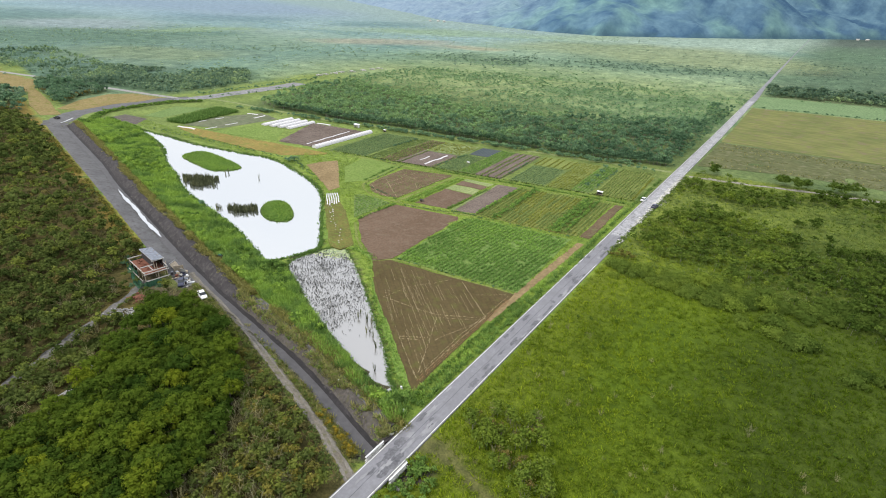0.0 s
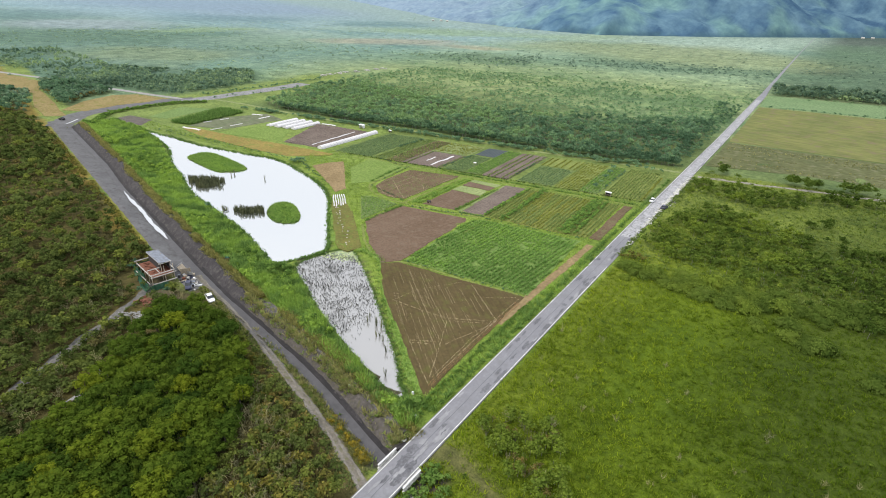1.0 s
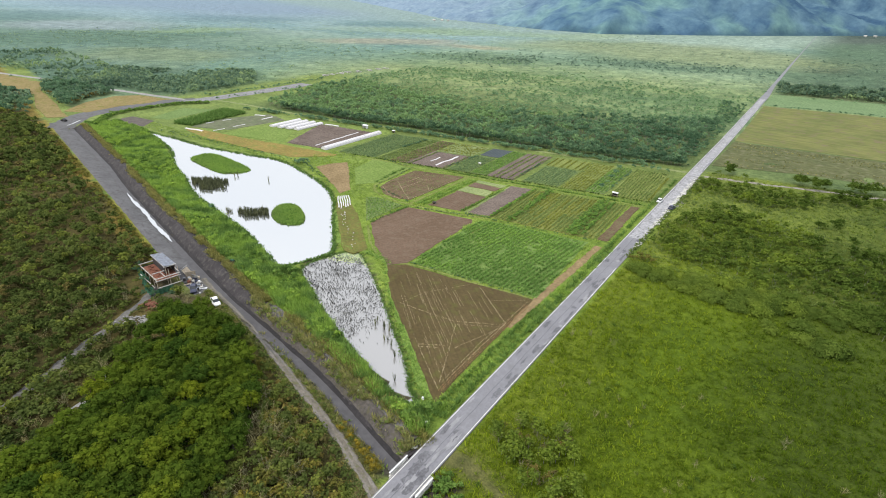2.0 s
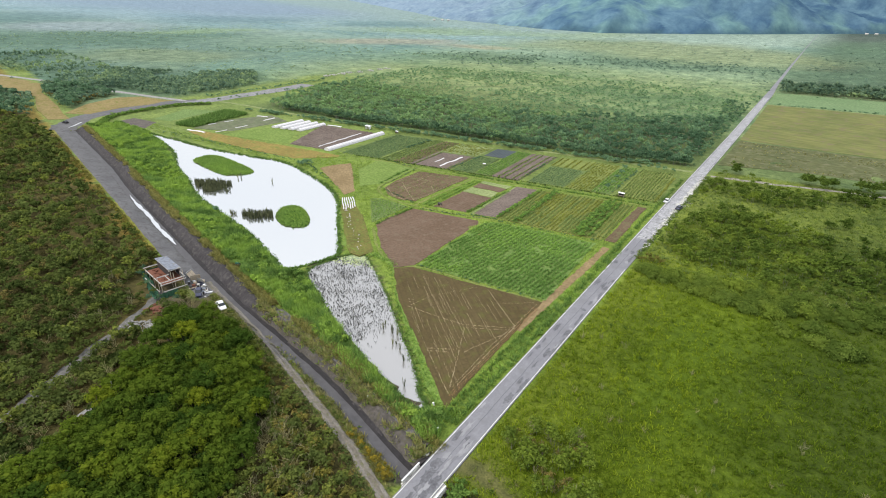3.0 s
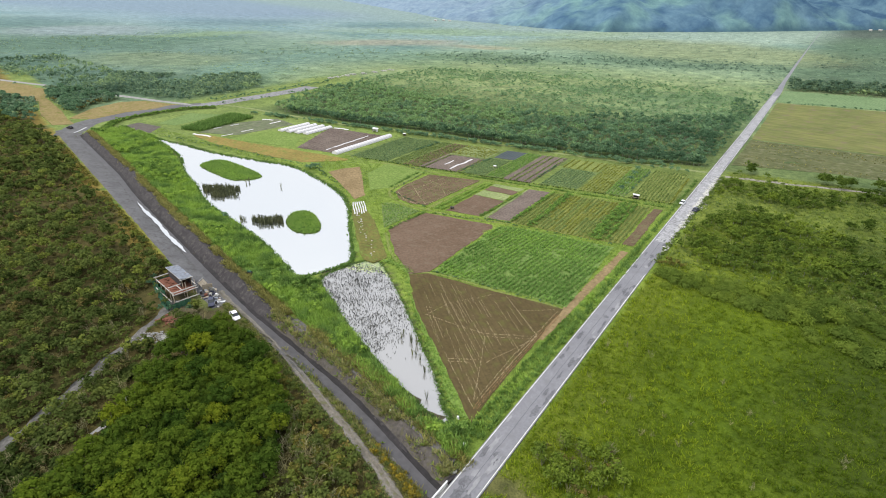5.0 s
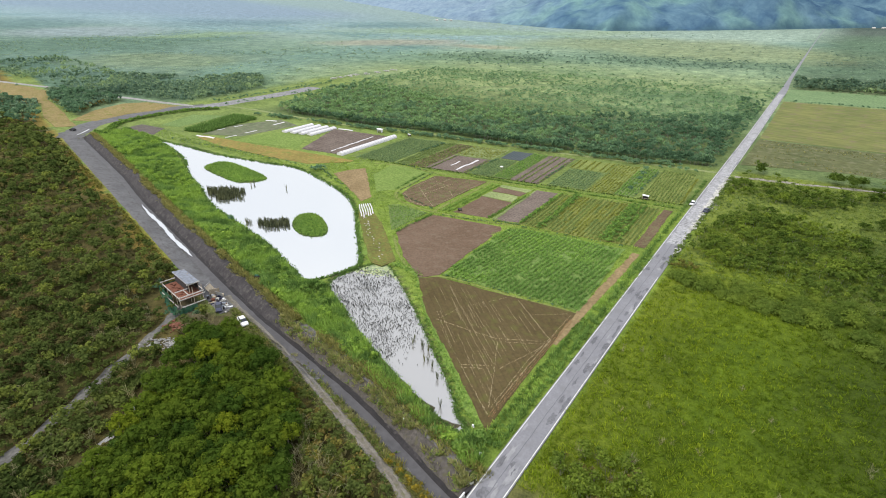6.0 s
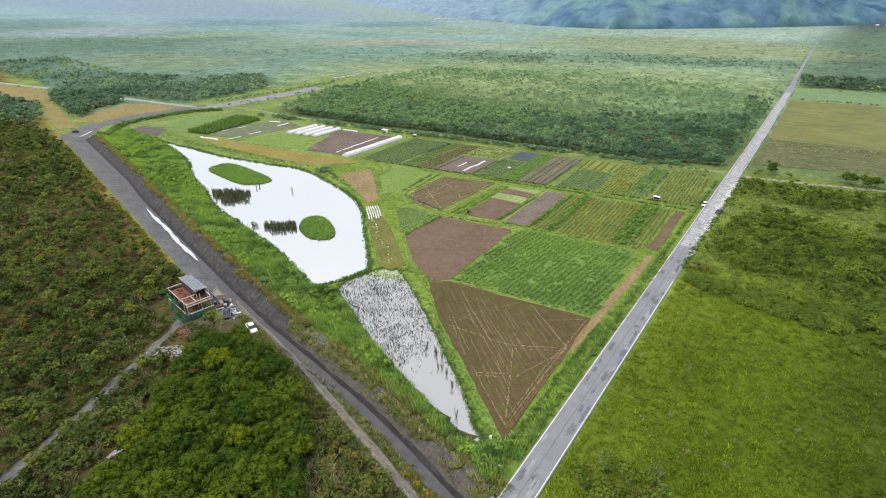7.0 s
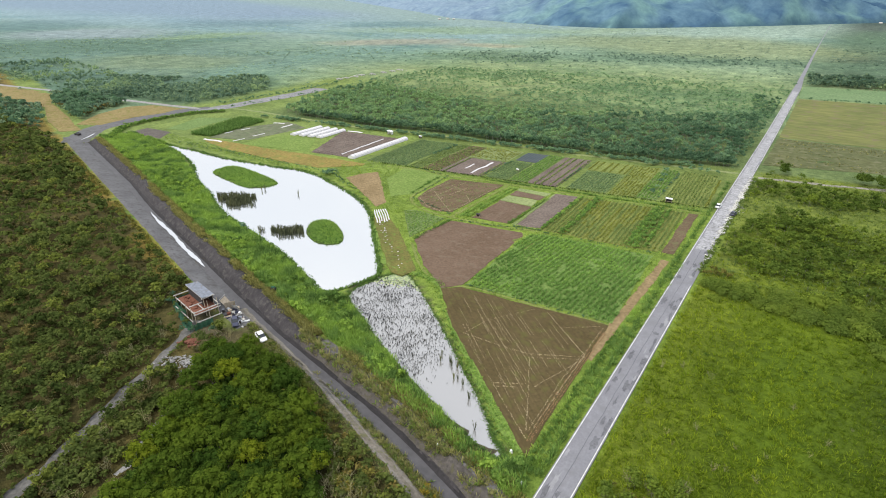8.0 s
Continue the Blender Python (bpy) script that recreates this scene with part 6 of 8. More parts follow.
for k, (dx, dy, m, w) in enumerate(((2.6, -1.2, WHITE, 0.8), (3.8, 0.2, NAVY, 0.9), (4.9, -0.9, CONCRETE, 0.7), (5.8, 0.4, WHITE, 0.6), (3.2, 1.3, TIMBER, 0.9), (6.8, -0.3, RUBBLE, 0.7), (1.8, 0.4, BLACK, 0.8))):
    loose_piece("storage_box", ("white plastic box", "dark blue plastic box", "pale grey crate", "small white box", "raw timber crate", "grey stone block", "black plastic crate")[k] + " lying in the yard by the hut", "box", m, (w, w * 0.8, w * 0.6), -95.9 + dx, 18.3 + dy - dx * 0.2, 37 * k)

# broken paving lying along the road's eastern edge
debris = random.Random(77)
bm = bmesh.new()
for k in range(190):
    y = debris.triangular(112, 218, 186)
    x = road_x(y) + 2.5 + debris.gauss(0, 0.45)
    box(bm, (debris.uniform(0.3, 1.1), debris.uniform(0.4, 1.5), debris.uniform(0.15, 0.4)), (x, y, 0.22), debris.uniform(0, 3), debris.uniform(-0.15, 0.15))
tagged(part("road_debris", bm, CONCRETE, None, "broken slabs of paving along the road's edge"), category="rubble", kind="stuff")


# ---- vegetation ----
rng = np.random.default_rng(5)


def clumps(r, count, radius, top):
    """A crown of many small rounded clumps on a dome."""
    out = [(0, 0, top - radius * 0.75, radius * 0.6, 0.8)]
    for k in range(count):
        up = 1 - (k + 0.5) / count * 0.95
        a = k * 2.4 + r.uniform(-.3, .3)
        d = radius * 0.84 * math.sqrt(1 - up * up)
        out.append((math.cos(a) * d, math.sin(a) * d, top - radius * 0.95 + up * radius * 0.66 + r.uniform(-.4, .4), radius * r.uniform(0.25, 0.37), 0.95))
    return out


def lobes(r, count, radius, top, flat=0.8):
    """A crown's lobes: a low wide ring and a few higher ones."""
    out = [(0, 0, top - radius * 0.55, radius * 0.62, flat)]
    for k in range(count):
        a = k * 2.4 + r.uniform(-.4, .4)
        d = radius * r.uniform(0.35, 0.75)
        out.append((math.cos(a) * d, math.sin(a) * d, top - radius * r.uniform(0.45, 1.0), radius * r.uniform(0.38, 0.55), flat))
    return out


def tree_model(name, r, radius, tall, sprigs, size, label):
    """A broadleaf tree: tapered trunk, limbs and a crown of leaf sprays."""
    root = tagged(new(name), label, "tree")
    bl = clumps(r, 12, radius, tall)
    bm = bmesh.new()
    rod(bm, (0, 0, -0.2), (0.1, 0.05, tall * 0.55), 0.16, 0.09)
    for b in bl[1:5]:
        rod(bm, (0.1, 0.05, tall * 0.5), (b[0] * 0.8, b[1] * 0.8, b[2]), 0.07, 0.025, 5)
    part("trunk", bm, BARK, root)
    v, f = sprays(r, bl, sprigs, size, cores=13, loose=0.17, inner=0.9)
    grown("crown", v, f, LEAF_WOOD, root)
    return root


WOOD_LABELS = ["young broadleaf tree with a dense dark green crown", "broadleaf tree with a rounded yellow green crown", "slender broadleaf tree in a dense stand",
               "low broadleaf tree with a spreading green crown", "tall broadleaf tree with a lobed dark crown"]
models = [tree_model("tree", rng, rng.uniform(2.2, 2.9), rng.uniform(5.4, 7.2), 860, 0.18, WOOD_LABELS[k]) for k in range(5)]
spots = []
cand = rng.uniform((-80, -52), (-14, 10), (5000, 2))
cand = cand[(away(WOODS, cand[:, 0], cand[:, 1]) < -0.5) & (off_line(OLD_LANE, cand[:, 0], cand[:, 1]) > 2.4) & (np.hypot(cand[:, 0] + 72.5, cand[:, 1] - 10.5) > 4.6)]
for q in cand:
    if all((q[0] - p[0]) ** 2 + (q[1] - p[1]) ** 2 > 2.3 ** 2 for p in spots):
        spots.append(q)
spots = spots[:300]
for k, q in enumerate(spots):
    m = models[k % 5]
    at = pose(q[0], q[1], float(height(q[0], q[1])) - 0.05, 0, 0, rng.uniform(0, 360)) @ Matrix.Scale(rng.uniform(0.75, 1.2), 4)
    if k < 5:
        m.matrix_basis = at
        tagged(m, group="trees of the wood")
    else:
        c = copy_thing(m, pose(*at.translation, 0, 0, rng.uniform(0, 360)))
        c.scale = (rng.uniform(0.65, 1.2),) * 3

q_under = strewn(rng, WOODS, 5.5)
q_under = q_under[(off_line(OLD_LANE, q_under[:, 0], q_under[:, 1]) > 4.5)]


def trunk_pair():
    """A slim tapered trunk of three sides."""
    a = np.arange(3) * 2.094
    lo, hi = np.column_stack([np.cos(a) * 0.1, np.sin(a) * 0.1, a * 0 - 0.2]), np.column_stack([np.cos(a) * 0.05 + 0.15, np.sin(a) * 0.05, a * 0 + 3.8])
    return np.concatenate([lo, hi]), np.array([(0, 1, 4, 3), (1, 2, 5, 4), (2, 0, 3, 5)])


T_TREE = [sprays(rng, clumps(rng, 8, 1.7, 4.2), 96, 0.27, cores=3) for _ in range(6)]
T_MID = [sprays(rng, clumps(rng, 6, 1.7, 4.2), 56, 0.36, cores=3) for _ in range(6)]
T_BELT = [sprays(rng, lobes(rng, 5, 1.7, 5.4), 40, 0.42, cores=2) for _ in range(6)]
T_DOT = [sprays(rng, lobes(rng, 3, 1.8, 3.4), 13, 0.85) for _ in range(6)]
T_SPECK = [sprays(rng, lobes(rng, 3, 1.6, 2.0), 7, 0.95) for _ in range(6)]
T_MOUND = [sprays(rng, [(0, 0, 0.7, 1.8, 0.75), (1.3, 0.4, 0.6, 1.3, 0.75), (-1.0, 0.9, 0.6, 1.3, 0.75), (0.1, -1.3, 0.5, 1.2, 0.75)], 440, 0.17, 0.3, 4, 0.2) for _ in range(5)]
T_BUSH = [sprays(rng, lobes(rng, 4, 1.0, 1.7), 46, 0.24, cores=2) for _ in range(6)]
T_FAR = [sprays(rng, lobes(rng, 3, 1.8, 4.0), 30, 0.56, cores=1) for _ in range(6)]
T_TWIG = [twig_bush(rng, 8, 2.7, 1.5) for _ in range(5)]
T_TRUNK = [trunk_pair() for _ in range(1)]
T_GRASS = [tuft(rng, 6, 0.55, 0.8, 0.13) for _ in range(5)]
T_SEDGE = [tuft(rng, 5, 0.62, 0.8, 0.065) for _ in range(6)]
T_STALK = [tuft(rng, 4, 0.75, 0.22, 0.05) for _ in range(6)]
T_TALL = [tuft(rng, 10, 1.05, 1.3, 0.09) for _ in range(5)]
T_REED = [tuft(rng, 10, 2.0, 0.5, 0.06) for _ in range(4)]
T_CORN = [tuft(rng, 9, 0.6, 0.85, 0.14) for _ in range(5)]
T_LEAFY = [tuft(rng, 7, 0.35, 0.5, 0.13) for _ in range(5)]


def sown(name, templates, q, lo, hi, material, label, category, tint=None, z=None, squash=None):
    n = len(q)
    zz = height(q[:, 0], q[:, 1]) - 0.06 if z is None else z
    t = rng.uniform(0.2, 0.8, n) if tint is None else tint
    return mass(name, templates, upright(q, zz), rng.uniform(lo, hi, n), rng.uniform(0, 6.28, n), t, material, label, category, squash)


def clear_of_ways(q, gap=2.5):
    u, s = along(q[:, 0], q[:, 1])
    keep = (off_line(TRACK_LINE, q[:, 0], q[:, 1]) > gap) & (off_line(LANE_LINE, q[:, 0], q[:, 1]) > gap) & (np.abs(q[:, 0]) > 3.6)
    keep &= ~((np.abs(q[:, 0] + 97) < 10) & (np.abs(q[:, 1] - 11) < 8)) & (s < -10.2 + 5 * (u < 70))
    for cx, cy, r in ((-82.5, -2.5, 3.8), (-87.5, 2.5, 3.5), (-93, 6, 4), (-86, -6, 3)):
        keep &= np.hypot(q[:, 0] - cx, q[:, 1] - cy) > r
    return q[keep]


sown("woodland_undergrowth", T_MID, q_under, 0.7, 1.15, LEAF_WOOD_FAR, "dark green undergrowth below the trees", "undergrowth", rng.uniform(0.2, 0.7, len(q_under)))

# scrub west of the canal
SCRUB = [(-84, 12), (-160, 28), (-318, 66), (-470, 84), (-440, 58), (-300, 15), (-155, -26), (-74, -54), (-50, -60), (-55, -36), (-64, -15), (-78, 4)]
q = clear_of_ways(strewn(rng, SCRUB, 5.0), 1.9)
lane = off_line(LANE_LINE, q[:, 0], q[:, 1])
q = q[lane > 3.3]
near = q[:, 0] > -150
q = q[near | (rng.uniform(size=len(q)) < 0.7)]
q = q[away(WOODS, q[:, 0], q[:, 1]) > 1]
thick = fractal(q[:, 0], q[:, 1], 40, 7)
near = q[:, 0] > -150
between = (off_line(OLD_LANE, q[:, 0], q[:, 1]) < 6) | (away(WOODS, q[:, 0], q[:, 1]) < 7)
big = q[np.where(near, rng.uniform(size=len(q)) < np.where(between, 0.22, 0.62), (thick > 0.5) | (rng.uniform(size=len(q)) < 0.3))]
big = big[off_line(OLD_LANE, big[:, 0], big[:, 1]) > 2.4]
for name, templates, sel in (("scrub_trees", T_TREE, big[big[:, 0] > -175]), ("far_scrub_trees", T_FAR, big[big[:, 0] <= -175])):
    shade = np.clip(0.45 + rng.normal(0, 0.3, len(sel)) + 0.5 * (fractal(sel[:, 0], sel[:, 1], 14, 13) - 0.5), 0, 1)
    dry = rng.uniform(size=len(sel)) < 0.08 + 0.2 * (fractal(sel[:, 0], sel[:, 1], 24, 47) > 0.52)
    sown(name, templates, sel[~dry], 0.55, 1.25, LEAF_SCRUB, "small dull green trees of the scrub", "trees", shade[~dry])
    sown("browning_trees", templates, sel[dry], 0.5, 1.0, LEAF_BROWN, "browning trees of the scrub", "trees", shade[dry])
q2 = clear_of_ways(strewn(rng, SCRUB, 6.0), 1.9)
q2 = q2[away(WOODS, q2[:, 0], q2[:, 1]) > 0]
more = clear_of_ways(strewn(rng, [(-76, 6), (-86, 10), (-130, 14), (-150, -22), (-74, -54), (-50, -60), (-54, -40), (-64, -16)], 3.0), 1.5)
q2 = np.concatenate([q2, more[(away(WOODS, more[:, 0], more[:, 1]) > 0)]])
thick = clear_of_ways(strewn(rng, [(-74, -6), (-69, -7), (-64, -14), (-60, -20.5), (-57, -26.5), (-54, -33), (-51, -42), (-47, -58), (-66, -58), (-70, -44), (-77, -28)], 1.25), 1.5)
q2 = np.concatenate([q2, thick[away(WOODS, thick[:, 0], thick[:, 1]) > 0]])
q2 = q2[off_line(OLD_LANE, q2[:, 0], q2[:, 1]) > 1.2]
brown = fractal(q2[:, 0], q2[:, 1], 16, 29) + rng.normal(0, 0.1, len(q2)) > 0.52
green = q2[~brown]
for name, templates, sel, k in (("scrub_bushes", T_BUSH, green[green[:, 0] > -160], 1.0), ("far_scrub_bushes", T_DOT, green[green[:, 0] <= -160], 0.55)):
    # tint lowered in the south: lens vignette put into the leaf colour
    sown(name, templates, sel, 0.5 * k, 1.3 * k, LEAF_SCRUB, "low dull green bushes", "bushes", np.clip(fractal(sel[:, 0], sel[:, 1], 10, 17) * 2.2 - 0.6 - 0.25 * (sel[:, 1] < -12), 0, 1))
for name, templates, sel, k in (("brown_bushes", T_BUSH, q2[brown & (q2[:, 0] > -160)], 1.0), ("far_brown_bushes", T_DOT, q2[brown & (q2[:, 0] <= -160)], 0.55)):
    sown(name, templates, sel, 0.4 * k, 0.95 * k, LEAF_BROWN, "low browning bushes among the scrub", "bushes", rng.uniform(0.0, 0.55, len(sel)))
q3 = clear_of_ways(strewn(rng, [(-6, -12), (-20, -5), (-45, 3), (-90, 14), (-120, 14), (-90, -30), (-60, -60), (-10, -40)], 15), 1.8)
sown("dry_twigs", T_TWIG, q3, 0.7, 1.3, LEAF_DRY, "bare dry twigs among the bushes", "twigs")
q4 = clear_of_ways(strewn(rng, [(-5, -9), (-20, -2), (-60, 9), (-80, 12.5), (-60, 4), (-30, -8), (-16, -20), (-12, -40), (-4, -40)], 1.3), 1.4)
pick = rng.integers(0, 3, len(q4))
for k, m in enumerate((LEAF_SCRUB, LEAF_BROWN, LEAF_SCRUB)):
    sown("track_scrub", T_BUSH, q4[pick == k], 0.5, 1.25, m, "low mixed scrub beside the dirt track", "bushes", rng.uniform(0.3, 1.0, (pick == k).sum()))
q4 = clear_of_ways(strewn(rng, [(-4, -10), (-22, -4), (-40, 3), (-60, 8), (-60, 4), (-30, -8), (-26, -16), (-16, -40), (-4, -40)], 3.6), 2.2)
for k, m in enumerate((LEAF_SCRUB, LEAF_SCRUB, LEAF_OCHRE)):
    sown("track_trees", T_TREE, q4[k::3], 0.45, 0.9, m, "small pale trees between woods and track", "trees", rng.uniform(0.3, 1.0, len(q4[k::3])))
q4 = clear_of_ways(strewn(rng, [(-8, -14), (-24, -6), (-34, -4), (-26, -14), (-16, -36), (-6, -36)], 6), 2.2)
sown("pale_twigs", T_TWIG, q4, 0.9, 1.5, LEAF_DRY, "pale bare bushes between woods and track", "twigs")

q = smooth_line(LANE_LINE, 0.3)[0]
q = q + rng.choice((-1, 1), len(q))[:, None] * np.array((0.92, 0.38)) * rng.uniform(1.3, 2.5, len(q))[:, None]
sown("lane_weeds", T_BUSH, q[fractal(q[:, 0], q[:, 1], 5, 141) > 0.4], 0.3, 0.7, LEAF_SCRUB, "weeds creeping over the lane's edges", "weeds", rng.uniform(0.3, 0.9, int((fractal(q[:, 0], q[:, 1], 5, 141) > 0.4).sum())))
q = np.array([(-110.1, 11.6), (-104.5, 9.0), (-99.8, 7.2), (-94.6, 5.9), (-90.4, 5.1), (-86.8, 5.3), (-86.1, 7.6), (-86.3, 9.9), (-107.7, 8.9), (-100.5, 5.7), (-92.7, 3.5), (-84.4, 4.6)])
sown("hut_bushes", T_TREE, q[::2], 0.45, 0.7, LEAF_BELT, "blue green bushes growing round the raised hut", "bushes", rng.uniform(0.0, 0.4, len(q[::2])))
sown("hut_bushes", T_TREE, q[1::2], 0.4, 0.65, LEAF_SCRUB, "dull green bushes growing round the raised hut", "bushes", rng.uniform(0.2, 0.7, len(q[1::2])))

# strips along track and canal
u = rng.uniform(4, 84, 2600)
s = rng.normal(-4.2, 0.65, 2600) + 0.7 * (u < 22) * rng.uniform(-1, 1, 2600)
q = np.column_stack(by_canal(u, s))
q = q[off_line(TRACK_LINE, q[:, 0], q[:, 1]) > 1.2]
dry = np.arange(len(q)) % 4 > 0
gold = dry & (q[:, 0] + rng.normal(0, 6, len(q)) > -22)
for m, sel in ((GRASS_OCHRE, q[gold]), (GRASS_DRY, q[dry & ~gold])):
    sown("verge_grass", T_TALL, sel, 0.3, 0.75, m, "yellowing grass between track and canal", "grass", rng.uniform(0.1, 0.8, len(sel)), height(sel[:, 0], sel[:, 1]) + 0.06)
gold_q = q[gold & (q[:, 0] > -20)][::5]
sown("golden_bushes", T_BUSH, gold_q, 0.3, 0.65, LEAF_GOLD, "golden yellow bushes beside the bridge", "bushes", rng.uniform(0.2, 0.9, len(gold_q)), height(gold_q[:, 0], gold_q[:, 1]))
verge_q = q[dry & ~gold][::9]
sown("verge_bushes", T_BUSH, verge_q, 0.25, 0.6, LEAF_SCRUB, "small olive bushes between track and canal", "bushes", rng.uniform(0.3, 1, len(verge_q)), height(verge_q[:, 0], verge_q[:, 1]))
q = q[~dry]
side = smooth_line(TRACK_LINE[:6], 0.05)[0]
side = side + rng.choice((-1, -1, 1), len(side))[:, None] * np.array((0.3, 0.95)) * (1.0 + np.abs(rng.normal(0, 0.9, len(side))))[:, None]
side = side[np.abs(side[:, 0]) > 3.6]
sown("track_grass", T_GRASS, side[::3], 0.35, 0.8, GRASS_DRY, "yellowing grass beside the dirt track", "grass", rng.uniform(0.1, 0.8, len(side[::3])))
sown("track_grass", T_GRASS, side[1::3], 0.35, 0.8, GRASS_ROUGH, "rough grass beside the dirt track", "grass", rng.uniform(0.1, 0.8, len(side[1::3])))
sown("verge_weeds", T_GRASS, q, 0.4, 0.9, GRASS_MARGIN, "green weeds between track and canal", "grass", rng.uniform(0.1, 0.6, len(q)), height(q[:, 0], q[:, 1]) + 0.06)
u = 4.5 + 67 * rng.uniform(0, 1, 1700) ** 1.35
s = np.maximum(2.8 + rng.normal(0, 0.75, 1700), 1.1)
patchy = fractal(u, s * 2, 6, 57) > 0.4 - 0.06 * (u < 40)
u, s = u[patchy], s[patchy]
q = np.column_stack(by_canal(u, s))
sown("bank_tufts", T_TALL, q[::2], 0.35, 0.85, GRASS_DRY, "dry tufts scattered over the peat bank", "grass", rng.uniform(0.35, 0.9, len(q[::2])), height(q[::2, 0], q[::2, 1]) + 0.22)
sown("bank_weeds", T_GRASS, q[1::4], 0.5, 1.1, GRASS_MARGIN, "green weeds scattered over the peat bank", "grass", rng.uniform(0.2, 0.6, len(q[1::4])), height(q[1::4, 0], q[1::4, 1]) + 0.22)
u = rng.uniform(3, 312, 9000)
s = np.interp(u, [3, 55, 80, 312], [5.9, 5.7, 5.0, 5.0]) + rng.normal(0, 0.62, 9000)
patchy = fractal(u, s * 3, 6, 55) > 0.4
u, s = u[patchy], s[patchy]
q = np.column_stack(by_canal(u, s))
sown("bank_dry_grass", T_TALL, q, 0.45, 1.0, GRASS_OCHRE, "dry ochre grass hanging over the edge of the peat bank", "grass", rng.uniform(0.1, 0.9, len(q)))
BANK = [(-5, 7.2), (-40, 16.8), (-72, 24.4), (-90, 28.0), (-150, 44.0), (-310, 86), (-300, 100), (-262, 99), (-240, 92), (-196, 73), (-163, 60), (-136, 52.6), (-100, 43.5), (-80, 36.6), (-73, 38), (-52, 28.5), (-20, 15), (-10, 13), (-5, 18), (-4, 10)]
q = strewn(rng, BANK, 0.38)
q = q[(np.minimum(away(POND, q[:, 0], q[:, 1]), away(MARSH, q[:, 0], q[:, 1])) > 0.7)]
q = q[np.hypot(q[:, 0] + 89.4, q[:, 1] - 27.6) > 2.3]
lush = fractal(q[:, 0], q[:, 1], 7, 3)
sown("bank_grass", T_TALL, q, 0.55, 1.0, GRASS_BANK, "lush tall green grass between canal and ponds", "grass", np.clip(fractal(q[:, 0], q[:, 1], 4, 4) * 3.0 - 0.75, 0, 1), None, 0.7 + 1.5 * np.clip(lush * 2.0 - 0.5, 0, 1))
for name, poly in (("islet_grass", ISLET_LONG), ("islet_grass", ISLET_ROUND)):
    q = strewn(rng, poly, 0.16)
    q = q[away(poly, q[:, 0], q[:, 1]) < -0.25]
    sown(name, T_SEDGE, q, 0.5, 0.95, GRASS_BANK, "green grass covering a pond islet", "grass", 0.45 + 0.5 * fractal(q[:, 0], q[:, 1], 6, 3))
q = strewn(rng, BANK, 2.6)
q = q[(np.minimum(away(POND, q[:, 0], q[:, 1]), away(MARSH, q[:, 0], q[:, 1])) > 1.3) & (fractal(q[:, 0], q[:, 1], 9, 111) > 0.5)]
q = q[np.hypot(q[:, 0] + 89.4, q[:, 1] - 27.6) > 2.6]
far_u = np.clip(-q[:, 0] / 100, 0, 1)
sown("bank_bushes", T_BUSH, q, 0.4, 1.25, LEAF_FRESH, "lush bright green bushes between canal and pond", "bushes", np.clip(fractal(q[:, 0], q[:, 1], 6, 113) * 2.8 - 0.75 + rng.normal(0, 0.14, len(q)), 0, 1), None, 0.75 + 0.45 * far_u)
# shore fringe of the ponds
for name, poly in (("shore_grass", POND), ("shore_grass", MARSH)):
    p = np.array(poly)
    k = rng.integers(0, len(p), 2600)
    t = rng.uniform(size=2600)[:, None]
    q = p[k] * (1 - t) + np.roll(p, -1, 0)[k] * t + rng.normal(0, 0.45, (2600, 2))
    low, high = (0.5, 1.1) if poly is POND else (0.25, 0.6)
    sown(name, T_GRASS, q, low, high, GRASS_BANK, "grass fringe along the pond's edge", "grass", rng.uniform(0, 0.4, len(q)))

# reeds and floating plants
for poly in ([(-172, 66.5), (-165, 63), (-157, 62), (-149.5, 68), (-157, 74.5), (-166, 73)], [(-129.5, 53.8), (-122, 52.8), (-113.5, 60.5), (-118.5, 64), (-124, 60)]):
    q = strewn(rng, poly, 0.26)
    q = q[fractal(q[:, 0], q[:, 1], 4.5, 77) > 0.45]
    n = len(q)
    sown("reeds", T_REED, q, 0.45, 1.05, REED, "dark reeds standing in the pond", "reeds", rng.uniform(0, 0.7, n), np.full(n, -0.45))
q = strewn(rng, MARSH, 0.075)
inner = away(MARSH, q[:, 0], q[:, 1])
q = q[(inner < -0.6) & (q[:, 0] + 0.25 * (q[:, 1] - 30) + rng.normal(0, 2.2, len(q)) < -38) & (q[:, 1] - 0.35 * q[:, 0] + rng.normal(0, 1.2, len(q)) < 77)]
clump = fractal(q[:, 0], q[:, 1], 3.2, 121, 3)
q = q[rng.uniform(size=len(q)) < clump * 1.5 - 0.2]
sown("water_plants", T_STALK, q, 0.25, 0.72, STALK, "dark water plants and their dead stalks", "water plants", rng.uniform(0.0, 1, len(q)), np.full(len(q), -0.4))
q = strewn(rng, MARSH, 0.07)
q = q[(away(MARSH, q[:, 0], q[:, 1]) < 0.2) & (q[:, 1] - 0.35 * q[:, 0] + rng.normal(0, 1.6, len(q)) > 76.5)]
pad = [(np.array([(-0.3, -0.2, 0.0), (0.22, -0.28, 0.004), (0.3, 0.2, 0.0), (-0.2, 0.26, 0.004)]), np.array([(0, 1, 2, 3)]))]
sown("duckweed", pad, q, 0.4, 1.2, DUCKWEED, "pale green duckweed floating at the pond's end", "water plants", rng.uniform(0.3, 1, len(q)), np.full(len(q), -0.325) + rng.uniform(0, 0.01, len(q)))
q = np.array([(-161.8, 80.7), (-162.1, 82.4), (-146.1, 86.2), (-30, 27.6), (-29.4, 28.2), (-27.4, 27), (-33, 31), (-34, 32), (-31.6, 31.2), (-18.5, 17.6), (-24, 24.2), (-36, 31), (-37, 33)])
